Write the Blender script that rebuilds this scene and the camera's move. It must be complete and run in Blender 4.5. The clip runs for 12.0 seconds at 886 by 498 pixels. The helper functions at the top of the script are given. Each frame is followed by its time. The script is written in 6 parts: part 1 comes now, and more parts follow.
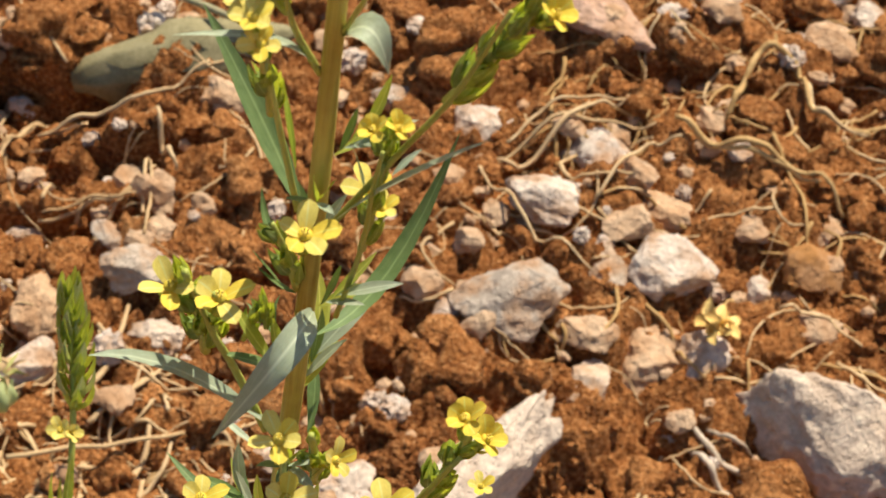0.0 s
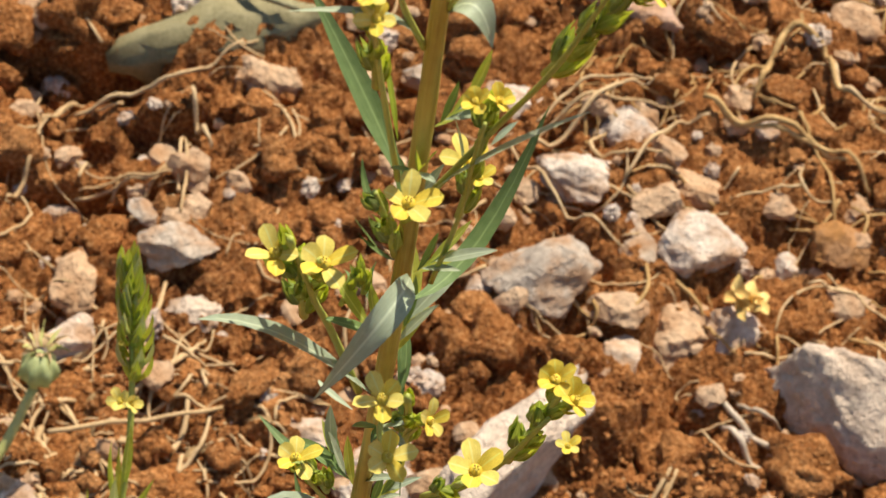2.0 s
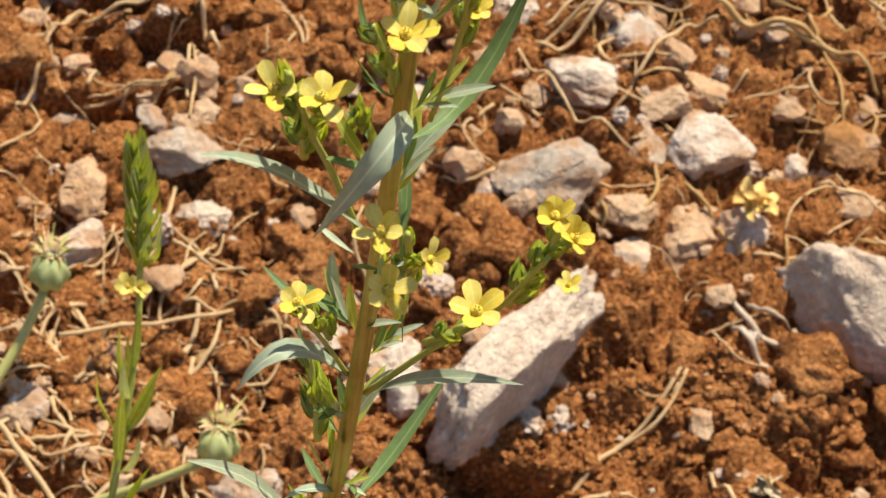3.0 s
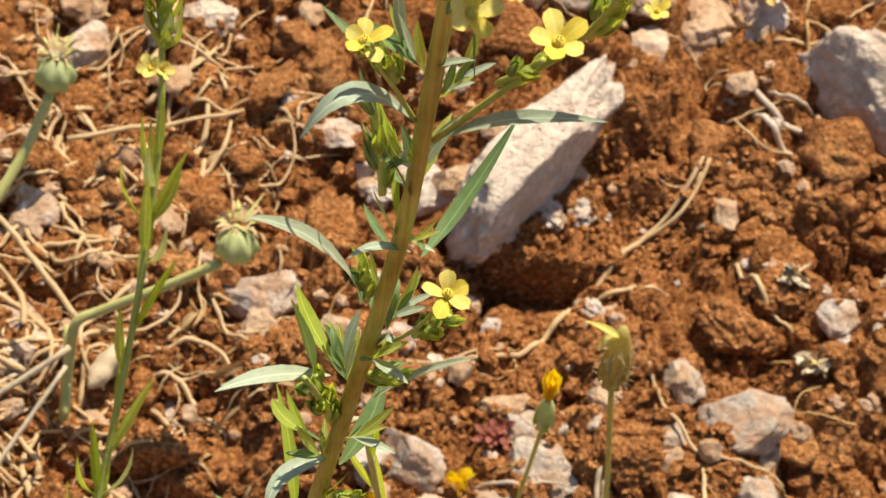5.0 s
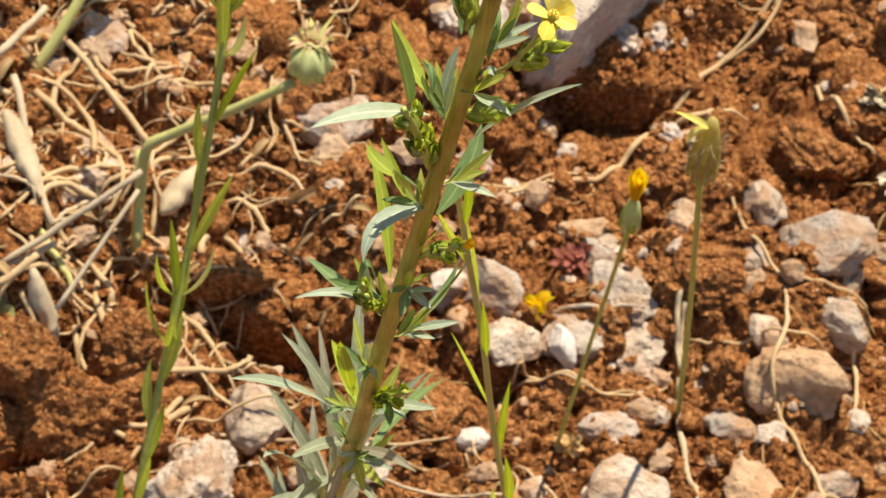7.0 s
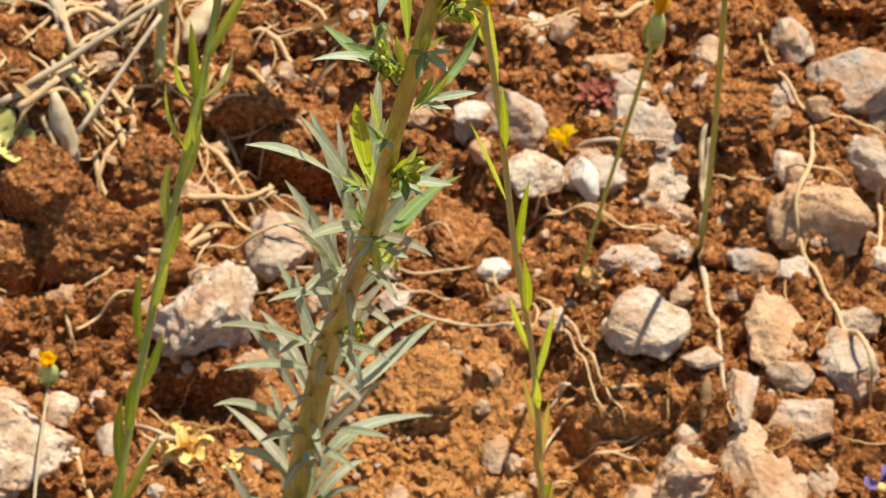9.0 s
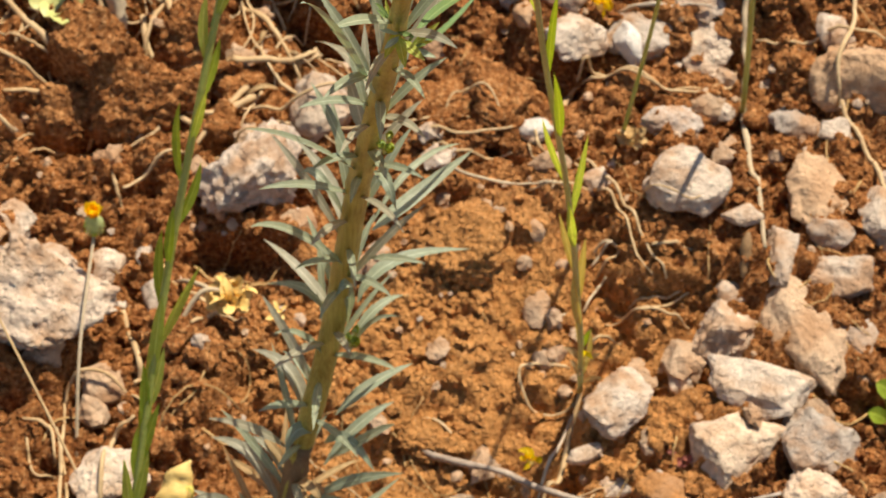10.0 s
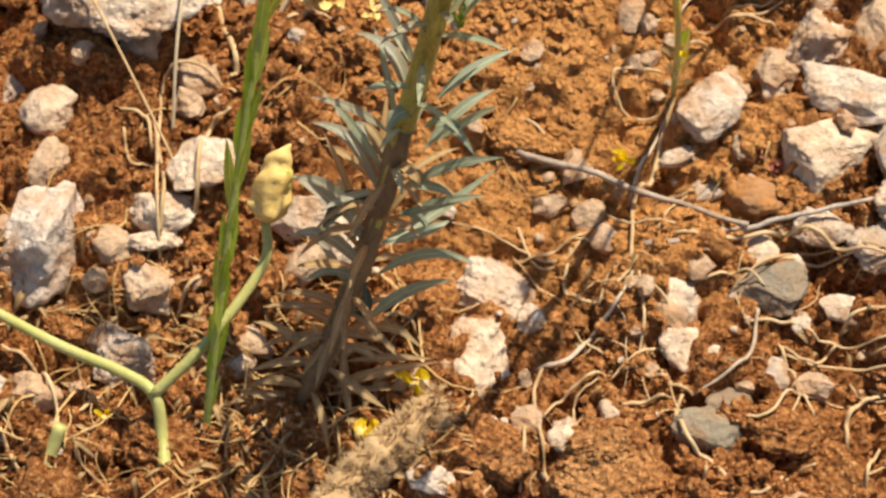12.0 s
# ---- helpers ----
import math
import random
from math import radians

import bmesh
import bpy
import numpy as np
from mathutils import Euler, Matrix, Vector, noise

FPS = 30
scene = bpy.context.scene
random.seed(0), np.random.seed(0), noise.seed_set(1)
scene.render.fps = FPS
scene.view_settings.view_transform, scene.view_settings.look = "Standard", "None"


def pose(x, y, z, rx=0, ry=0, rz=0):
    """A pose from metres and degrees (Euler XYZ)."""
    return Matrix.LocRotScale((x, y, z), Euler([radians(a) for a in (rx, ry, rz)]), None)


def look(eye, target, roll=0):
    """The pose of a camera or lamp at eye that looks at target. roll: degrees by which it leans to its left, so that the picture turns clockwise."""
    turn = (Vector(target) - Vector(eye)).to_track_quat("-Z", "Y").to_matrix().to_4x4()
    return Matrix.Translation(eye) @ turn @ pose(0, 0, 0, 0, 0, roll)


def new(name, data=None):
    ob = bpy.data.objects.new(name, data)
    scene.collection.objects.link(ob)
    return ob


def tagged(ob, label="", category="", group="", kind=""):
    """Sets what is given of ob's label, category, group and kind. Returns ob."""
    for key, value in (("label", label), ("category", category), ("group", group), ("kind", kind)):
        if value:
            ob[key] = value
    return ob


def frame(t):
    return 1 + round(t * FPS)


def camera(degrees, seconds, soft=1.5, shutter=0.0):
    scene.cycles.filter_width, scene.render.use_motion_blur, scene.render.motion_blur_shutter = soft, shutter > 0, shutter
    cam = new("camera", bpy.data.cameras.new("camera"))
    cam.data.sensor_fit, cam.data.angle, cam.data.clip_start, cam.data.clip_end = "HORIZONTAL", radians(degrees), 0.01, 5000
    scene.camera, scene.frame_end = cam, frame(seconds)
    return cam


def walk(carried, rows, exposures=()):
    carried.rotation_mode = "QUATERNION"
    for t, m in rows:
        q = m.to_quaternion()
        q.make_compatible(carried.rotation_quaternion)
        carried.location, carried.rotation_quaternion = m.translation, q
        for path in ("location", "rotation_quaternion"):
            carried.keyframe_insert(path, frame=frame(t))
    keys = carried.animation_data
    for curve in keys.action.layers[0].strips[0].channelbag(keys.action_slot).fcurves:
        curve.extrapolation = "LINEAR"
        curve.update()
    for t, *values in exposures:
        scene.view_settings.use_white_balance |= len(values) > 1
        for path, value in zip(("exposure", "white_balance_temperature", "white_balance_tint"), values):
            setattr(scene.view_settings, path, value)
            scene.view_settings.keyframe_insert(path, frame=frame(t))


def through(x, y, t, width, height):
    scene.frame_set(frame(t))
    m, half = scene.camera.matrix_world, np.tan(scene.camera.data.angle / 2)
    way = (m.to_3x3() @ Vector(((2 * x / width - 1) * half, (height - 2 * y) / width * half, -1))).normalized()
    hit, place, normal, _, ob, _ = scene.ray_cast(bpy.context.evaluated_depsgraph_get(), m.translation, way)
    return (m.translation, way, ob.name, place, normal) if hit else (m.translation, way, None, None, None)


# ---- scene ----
cam = camera(18.0, 12.0, 1.3)
cam.data.dof.use_dof, cam.data.dof.focus_distance, cam.data.dof.aperture_fstop = True, 0.37, 145.0
walk(cam, [
    (0, look((0.0545, -0.1829, 0.6924), (0.0645, 0.1508, 0.3202), 9.77)),
    (0.5, look((0.0492, -0.1814, 0.6946), (0.0612, 0.1500, 0.3205), 10.09)),
    (1, look((0.0485, -0.1825, 0.7003), (0.0578, 0.1536, 0.3302), 9.63)),
    (1.5, look((0.0533, -0.1868, 0.7007), (0.0540, 0.1473, 0.3287), 8.45)),
    (2, look((0.0451, -0.1928, 0.6992), (0.0549, 0.1384, 0.3248), 9.68)),
    (2.5, look((0.0483, -0.1994, 0.6943), (0.0589, 0.1271, 0.3157), 9.35)),
    (3, look((0.0482, -0.2015, 0.6934), (0.0571, 0.1209, 0.3113), 9.11)),
    (3.5, look((0.0363, -0.2033, 0.6906), (0.0508, 0.1129, 0.3036), 10.00)),
    (3.7, look((0.0384, -0.2025, 0.6875), (0.0532, 0.1108, 0.2981), 10.15)),
    (5.3, look((0.0401, -0.1969, 0.6629), (0.0533, 0.0986, 0.2597), 8.08)),
    (5.5, look((0.0451, -0.2004, 0.6585), (0.0560, 0.0929, 0.2537), 7.64)),
    (6, look((0.0435, -0.2058, 0.6576), (0.0533, 0.0834, 0.2498), 7.35)),
    (6.5, look((0.0384, -0.2041, 0.6557), (0.0477, 0.0824, 0.2460), 7.16)),
    (7, look((0.0360, -0.2066, 0.6478), (0.0440, 0.0760, 0.2354), 7.01)),
    (7.2, look((0.0377, -0.2092, 0.6445), (0.0444, 0.0726, 0.2315), 6.80)),
    (8.8, look((0.0399, -0.2144, 0.6356), (0.0448, 0.0530, 0.2131), 7.15)),
    (9, look((0.0396, -0.2193, 0.6345), (0.0445, 0.0477, 0.2118), 7.35)),
    (9.5, look((0.0536, -0.2314, 0.6262), (0.0472, 0.0345, 0.2028), 5.20)),
    (10, look((0.0500, -0.2451, 0.6254), (0.0431, 0.0152, 0.1986), 5.22)),
    (10.5, look((0.0437, -0.2510, 0.6228), (0.0375, 0.0018, 0.1915), 5.90)),
    (11, look((0.0432, -0.2539, 0.6219), (0.0344, -0.0070, 0.1872), 5.81)),
    (11.5, look((0.0408, -0.2608, 0.6172), (0.0321, -0.0231, 0.1774), 5.77)),
    (12, look((0.0393, -0.2720, 0.6133), (0.0300, -0.0418, 0.1695), 5.74)),
], [(0, 0.36), (2.5, 0.34), (3.5, 0.44), (5.5, 0.42), (7.2, 0.43), (9.2, 0.47), (10.4, 0.27), (11.0, 0.32), (12, 0.42)])

# ---- daylight: a high sun behind and to one side of the plants, clear sky ----
world = bpy.data.worlds.new("daylight")
scene.world = world
world.use_nodes = True
wn = world.node_tree
sky = wn.nodes.new("ShaderNodeTexSky")
sky.sky_type, sky.sun_disc = "NISHITA", False
sky.sun_elevation, sky.sun_rotation = radians(59.4), radians(20.5)
wn.nodes["Background"].inputs["Strength"].default_value = 0.085
wn.links.new(sky.outputs[0], wn.nodes["Background"].inputs["Color"])
sun = new("sun", bpy.data.lights.new("sun", "SUN"))
sun.data.energy, sun.data.angle, sun.data.color = 5.0, radians(0.53), (1.0, 0.90, 0.74)
sun.matrix_world = look((0.178, 0.476, 0.861), (0, 0, 0))


# ---- materials ----
def nodes_of(name):
    m = bpy.data.materials.new(name)
    m.use_nodes = True
    nt = m.node_tree
    return m, nt, nt.nodes["Principled BSDF"]


def node(nt, kind, **values):
    n = nt.nodes.new(kind)
    for key, v in values.items():
        n.inputs[key.replace("_", " ")].default_value = v
    return n


def ramp(nt, source, stops):
    r = nt.nodes.new("ShaderNodeValToRGB")
    r.color_ramp.elements[0].position, r.color_ramp.elements[0].color = stops[0][0], (*stops[0][1], 1)
    r.color_ramp.elements[1].position, r.color_ramp.elements[1].color = stops[-1][0], (*stops[-1][1], 1)
    for p, c in stops[1:-1]:
        r.color_ramp.elements.new(p).color = (*c, 1)
    nt.links.new(source, r.inputs[0])
    return r.outputs[0]


def blend(nt, factor, a, b, mode="MIX"):
    n = nt.nodes.new("ShaderNodeMix")
    n.data_type, n.blend_type = "RGBA", mode
    for sock, v in ((n.inputs[0], factor), (n.inputs[6], a), (n.inputs[7], b)):
        if isinstance(v, bpy.types.NodeSocket):
            nt.links.new(v, sock)
        else:
            sock.default_value = v if isinstance(v, float) else (*v, 1)
    return n.outputs[2]


def noise_of(nt, coords, scale, detail=6.0, rough=0.6):
    n = node(nt, "ShaderNodeTexNoise", Scale=scale, Detail=detail, Roughness=rough)
    nt.links.new(coords, n.inputs["Vector"])
    return n.outputs["Fac"]


def bumped(nt, bsdf, height, strength, distance, under=None):
    b = node(nt, "ShaderNodeBump", Strength=strength, Distance=distance)
    nt.links.new(height, b.inputs["Height"])
    if under:
        nt.links.new(under, b.inputs["Normal"])
    nt.links.new(b.outputs[0], bsdf.inputs["Normal"])
    return b.outputs[0]


def soil_material(name, dark, mid, light):
    """Red crumbly earth: stains at hand size, grains at a millimetre."""
    m, nt, b = nodes_of(name)
    geo = nt.nodes.new("ShaderNodeNewGeometry")
    at = geo.outputs["Position"]
    big, fine, mid_grain, grit = noise_of(nt, at, 22, 6, 0.62), noise_of(nt, at, 260, 6, 0.7), noise_of(nt, at, 560, 4, 0.65), noise_of(nt, at, 1300, 3, 0.6)
    c1 = ramp(nt, big, [(0.34, dark), (0.52, mid), (0.70, light)])
    c2 = ramp(nt, mid_grain, [(0.36, dark), (0.52, mid), (0.66, light)])
    place = nt.nodes.new("ShaderNodeSeparateXYZ")
    nt.links.new(at, place.inputs[0])
    loose = nt.nodes.new("ShaderNodeMapRange")
    nt.links.new(place.outputs[1], loose.inputs["Value"])
    for key, v in (("From Min", 0.19), ("From Max", 0.30), ("To Min", 1.0), ("To Max", 0.93)):
        loose.inputs[key].default_value = v
    share = nt.nodes.new("ShaderNodeMath")
    share.operation = "MULTIPLY"
    nt.links.new(loose.outputs[0], share.inputs[0])
    share.inputs[1].default_value = 0.68
    c = blend(nt, share.outputs[0], c1, c2)
    far = nt.nodes.new("ShaderNodeVectorMath")
    far.operation = "DISTANCE"
    nt.links.new(at, far.inputs[0])
    far.inputs[1].default_value = (0.056, 0.093, 0.0)
    crust = ramp(nt, far.outputs["Value"], [(0.042, (0.6, 0.6, 0.6)), (0.074, (0, 0, 0))])
    c = blend(nt, crust, c, (0.76, 0.36, 0.11))
    specks = ramp(nt, grit, [(0.63, (0, 0, 0)), (0.70, (0.8, 0.8, 0.8))])
    c = blend(nt, specks, c, (0.80, 0.52, 0.27))
    nt.links.new(c, b.inputs["Base Color"])
    b.inputs["Roughness"].default_value = 0.95
    b.inputs["Specular IOR Level"].default_value = 0.15
    warp = node(nt, "ShaderNodeTexNoise", Scale=500.0, Detail=2.0)
    nt.links.new(at, warp.inputs["Vector"])
    push = nt.nodes.new("ShaderNodeVectorMath")
    push.operation = "MULTIPLY_ADD"
    nt.links.new(warp.outputs["Color"], push.inputs[0])
    push.inputs[1].default_value = (0.0012, 0.0012, 0.0012)
    nt.links.new(at, push.inputs[2])
    u = bumped(nt, b, fine, 1.0, 0.0022)
    for scale, deep in ((300.0, 0.0016), (760.0, 0.0009)):
        cell = node(nt, "ShaderNodeTexVoronoi", Scale=scale)
        nt.links.new(push.outputs[0], cell.inputs["Vector"])
        crumb = ramp(nt, cell.outputs["Distance"], [(0.05, (1, 1, 1)), (0.75, (0, 0, 0))])
        u = bumped(nt, b, crumb, 1.0, deep, u)
    bumped(nt, b, mid_grain, 0.9, 0.0016, u)
    for n in [n for n in nt.nodes if n.type == "BUMP"]:
        nt.links.new(loose.outputs[0], n.inputs["Strength"])
    return m


def stone_material(name, c, stain, pits, rough=0.85):
    """Weathered stone with earth stains; pits: how deeply the surface is eaten."""
    m, nt, b = nodes_of(name)
    tc, info = nt.nodes.new("ShaderNodeTexCoord"), nt.nodes.new("ShaderNodeObjectInfo")
    at = nt.nodes.new("ShaderNodeVectorMath")
    at.operation = "ADD"
    nt.links.new(tc.outputs["Object"], at.inputs[0])
    nt.links.new(info.outputs["Random"], at.inputs[1])
    at = at.outputs[0]
    big, mid, fine = noise_of(nt, at, 90, 5, 0.6), noise_of(nt, at, 330, 6, 0.65), noise_of(nt, at, 1300, 3, 0.6)
    dark = tuple(v * 0.62 for v in c)
    col = ramp(nt, mid, [(0.3, dark), (0.55, c), (0.75, tuple(min(0.85, v * 1.25) for v in c))])
    tint = ramp(nt, info.outputs["Random"], [(0.0, (0.84, 0.82, 0.80)), (0.5, (1, 0.97, 0.93)), (1.0, (1.0, 0.91, 0.80))])
    col = blend(nt, 1.0, col, tint, "MULTIPLY")
    earth = ramp(nt, big, [(0.44, (0, 0, 0)), (0.64, (0.8, 0.8, 0.8))])
    col = blend(nt, earth, col, stain)
    vor = node(nt, "ShaderNodeTexVoronoi", Scale=420.0)
    nt.links.new(at, vor.inputs["Vector"])
    hole = ramp(nt, vor.outputs["Distance"], [(0.12, (0, 0, 0)), (0.42, (1, 1, 1))])
    nt.links.new(col, b.inputs["Base Color"])
    b.inputs["Roughness"].default_value = rough
    b.inputs["Specular IOR Level"].default_value = 0.25
    u = bumped(nt, b, mid, 0.9, 0.0020)
    u = bumped(nt, b, hole, pits, 0.0012, u)
    bumped(nt, b, fine, 0.6, 0.0006, u)
    return m


def leaf_material(name, c, vein, through, rough=0.55, gloss=0.3, share=0.32):
    """Living leaf: long fibres, faint spots, light shining through."""
    m, nt, b = nodes_of(name)
    tc, info = nt.nodes.new("ShaderNodeTexCoord"), nt.nodes.new("ShaderNodeObjectInfo")
    stretch = node(nt, "ShaderNodeMapping")
    nt.links.new(tc.outputs["UV"], stretch.inputs["Vector"])
    stretch.inputs["Scale"].default_value = (14, 2.2, 1)
    fibre, spots = noise_of(nt, stretch.outputs[0], 3.0, 4, 0.5), noise_of(nt, tc.outputs["Object"], 700, 4, 0.6)
    col = ramp(nt, fibre, [(0.3, tuple(v * 0.8 for v in c)), (0.6, c), (0.8, vein)])
    col = blend(nt, 0.25, col, ramp(nt, spots, [(0.35, tuple(v * 0.6 for v in c)), (0.7, vein)]))
    across = nt.nodes.new("ShaderNodeSeparateXYZ")
    nt.links.new(tc.outputs["UV"], across.inputs[0])
    rib = ramp(nt, across.outputs[0], [(0.43, (0, 0, 0)), (0.5, (0.7, 0.7, 0.7)), (0.57, (0, 0, 0))])
    col = blend(nt, rib, col, tuple(min(0.85, v * 1.3) for v in vein))
    tint = ramp(nt, info.outputs["Random"], [(0.0, (0.86, 0.90, 0.86)), (1.0, (1.0, 1.0, 0.92))])
    col = blend(nt, 1.0, col, tint, "MULTIPLY")
    nt.links.new(col, b.inputs["Base Color"])
    b.inputs["Roughness"].default_value, b.inputs["Specular IOR Level"].default_value = rough, gloss
    bumped(nt, b, fibre, 0.4, 0.0002)
    tr = nt.nodes.new("ShaderNodeBsdfTranslucent")
    nt.links.new(blend(nt, 1.0, col, through, "MULTIPLY"), tr.inputs["Color"])
    mix = nt.nodes.new("ShaderNodeMixShader")
    mix.inputs[0].default_value = share
    nt.links.new(b.outputs[0], mix.inputs[1])
    nt.links.new(tr.outputs[0], mix.inputs[2])
    nt.links.new(mix.outputs[0], nt.nodes["Material Output"].inputs["Surface"])
    return m


def fibre_material(name, a, c, rough=0.7, along=1.0, grain_size=800):
    m, nt, b = nodes_of(name)
    tc, info = nt.nodes.new("ShaderNodeTexCoord"), nt.nodes.new("ShaderNodeObjectInfo")
    grain = node(nt, "ShaderNodeMapping")
    nt.links.new(tc.outputs["Object"], grain.inputs["Vector"])
    grain.inputs["Scale"].default_value = (1, 1, along)
    fine, big = noise_of(nt, grain.outputs[0], grain_size, 4, 0.6), noise_of(nt, tc.outputs["Object"], 90, 4, 0.6)
    col = blend(nt, 0.5, ramp(nt, fine, [(0.3, a), (0.7, c)]), ramp(nt, big, [(0.35, a), (0.65, c)]))
    tint = ramp(nt, info.outputs["Random"], [(0.0, (0.84, 0.80, 0.74)), (1.0, (1.0, 1.0, 1.0))])
    nt.links.new(blend(nt, 1.0, col, tint, "MULTIPLY"), b.inputs["Base Color"])
    b.inputs["Roughness"].default_value, b.inputs["Specular IOR Level"].default_value = rough, 0.3
    bumped(nt, b, fine, 0.5, 0.0004)
    return m


soil = soil_material("soil", (0.13, 0.040, 0.011), (0.43, 0.162, 0.044), (0.76, 0.39, 0.15))
clod_soil = soil_material("clod_soil", (0.17, 0.055, 0.015), (0.49, 0.19, 0.055), (0.80, 0.43, 0.17))
RED = (0.46, 0.25, 0.12)
limestone = stone_material("limestone", (0.770, 0.627, 0.484), RED, 0.35)
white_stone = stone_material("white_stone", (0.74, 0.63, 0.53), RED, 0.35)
limestone_pitted = stone_material("limestone_pitted", (0.792, 0.638, 0.495), RED, 0.55)
chalk_stone = stone_material("chalk_stone", (0.84, 0.80, 0.74), (0.66, 0.55, 0.44), 0.1)
worn_stone = stone_material("worn_stone", (0.77, 0.66, 0.56), (0.54, 0.40, 0.29), 0.5)
grey_stone = stone_material("grey_stone", (0.57, 0.48, 0.39), RED, 0.35)
slate_stone = stone_material("slate_stone", (0.31, 0.27, 0.20), (0.36, 0.22, 0.12), 0.1)
tan_stone = stone_material("tan_stone", (0.660, 0.462, 0.297), RED, 0.35)
ochre_stone = stone_material("ochre_stone", (0.46, 0.22, 0.07), RED, 0.3)
pink_stone = stone_material("pink_stone", (0.638, 0.451, 0.363), RED, 0.4)
glaucous = leaf_material("glaucous", (0.44, 0.51, 0.36), (0.57, 0.62, 0.48), (1.2, 1.3, 0.8), 0.5, 0.45, 0.15)
leaf_green = leaf_material("leaf_green", (0.17, 0.26, 0.085), (0.27, 0.36, 0.15), (1.4, 1.5, 0.4), 0.5, 0.4, 0.16)
leaf_bright = leaf_material("leaf_bright", (0.36, 0.46, 0.04), (0.46, 0.54, 0.09), (1.6, 1.5, 0.3))
leaf_purple = leaf_material("leaf_purple", (0.42, 0.39, 0.28), (0.54, 0.50, 0.38), (1.3, 1.2, 0.8), 0.45, 0.5)
leaf_silver = leaf_material("leaf_silver", (0.37, 0.41, 0.28), (0.50, 0.53, 0.39), (1.3, 1.3, 0.9), 0.45, 0.5)
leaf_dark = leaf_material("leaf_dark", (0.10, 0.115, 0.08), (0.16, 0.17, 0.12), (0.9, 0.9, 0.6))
leaf_yellow = leaf_material("leaf_yellow", (0.66, 0.50, 0.14), (0.76, 0.62, 0.28), (1.2, 1.1, 0.6), 0.7, 0.2)
leaf_dry = leaf_material("leaf_dry", (0.54, 0.35, 0.17), (0.72, 0.52, 0.29), (1.3, 1.0, 0.55), 0.8, 0.2)
bud_green = leaf_material("bud_green", (0.47, 0.55, 0.11), (0.62, 0.67, 0.24), (1.6, 1.5, 0.45), 0.75, 0.15, 0.42)
leaf_mid = leaf_material("leaf_mid", (0.34, 0.43, 0.13), (0.48, 0.55, 0.25), (1.6, 1.5, 0.5), 0.7, 0.2, 0.34)
petal_yellow = leaf_material("petal_yellow", (0.99, 0.74, 0.09), (0.99, 0.81, 0.18), (1.05, 1.05, 0.9), 0.6, 0.2, 0.2)
petal_pale = leaf_material("petal_pale", (0.99, 0.80, 0.18), (0.99, 0.86, 0.32), (1.05, 1.05, 1.0), 0.6, 0.2, 0.2)
petal_orange = leaf_material("petal_orange", (0.97, 0.70, 0.012), (0.98, 0.77, 0.04), (1.3, 1.25, 0.6), 0.5, 0.3, 0.6)
bud_olive = leaf_material("bud_olive", (0.58, 0.50, 0.19), (0.72, 0.64, 0.32), (1.3, 1.2, 0.6), 0.7, 0.2, 0.5)
stem_green = fibre_material("stem_green", (0.34, 0.22, 0.03), (0.76, 0.66, 0.15), 0.42, 0.03, 2200)
stem_young = fibre_material("stem_young", (0.38, 0.43, 0.07), (0.52, 0.55, 0.14), 0.5)
stem_brown = fibre_material("stem_brown", (0.22, 0.12, 0.05), (0.42, 0.26, 0.12), 0.7)
stalk_pale = fibre_material("stalk_pale", (0.47, 0.47, 0.13), (0.62, 0.59, 0.24), 0.45)
globe_green = leaf_material("globe_green", (0.62, 0.66, 0.30), (0.76, 0.76, 0.46), (1.2, 1.2, 0.6))
straw = fibre_material("straw", (0.46, 0.29, 0.13), (0.74, 0.55, 0.31))
straw_ochre = fibre_material("straw_ochre", (0.44, 0.26, 0.09), (0.68, 0.46, 0.20))
straw_grey = fibre_material("straw_grey", (0.42, 0.32, 0.22), (0.66, 0.55, 0.42))
straw_pale = fibre_material("straw_pale", (0.48, 0.37, 0.23), (0.68, 0.56, 0.38))
twig_grey = fibre_material("twig_grey", (0.24, 0.17, 0.12), (0.60, 0.50, 0.40))
olive_dry = fibre_material("olive_dry", (0.19, 0.17, 0.08), (0.42, 0.38, 0.22), 0.7)
husk = fibre_material("husk", (0.74, 0.46, 0.11), (0.92, 0.70, 0.27), 0.6)
fur = fibre_material("fur", (0.38, 0.23, 0.10), (0.68, 0.48, 0.26), 0.8)
succulent_red = leaf_material("succulent_red", (0.42, 0.13, 0.09), (0.56, 0.24, 0.17), (1.2, 0.8, 0.7))
petal_violet = leaf_material("petal_violet", (0.30, 0.22, 0.62), (0.50, 0.42, 0.75), (1.0, 1.0, 1.0))


# ---- building blocks ----
def vec(p):
    return Vector(p)


def part(name, bm, material, parent=None, label="", smooth=True):
    me = bpy.data.meshes.new(name)
    bm.to_mesh(me)
    bm.free()
    me.materials.append(material)
    if smooth:
        me.polygons.foreach_set("use_smooth", [True] * len(me.polygons))
    ob = new(name, me)
    ob.parent = parent
    return tagged(ob, label)


def thing(name, label, category, group="", at=(0, 0, 0)):
    ob = new(name)
    ob.empty_display_size = 0.005
    ob.location = at
    return tagged(ob, label, category, group)


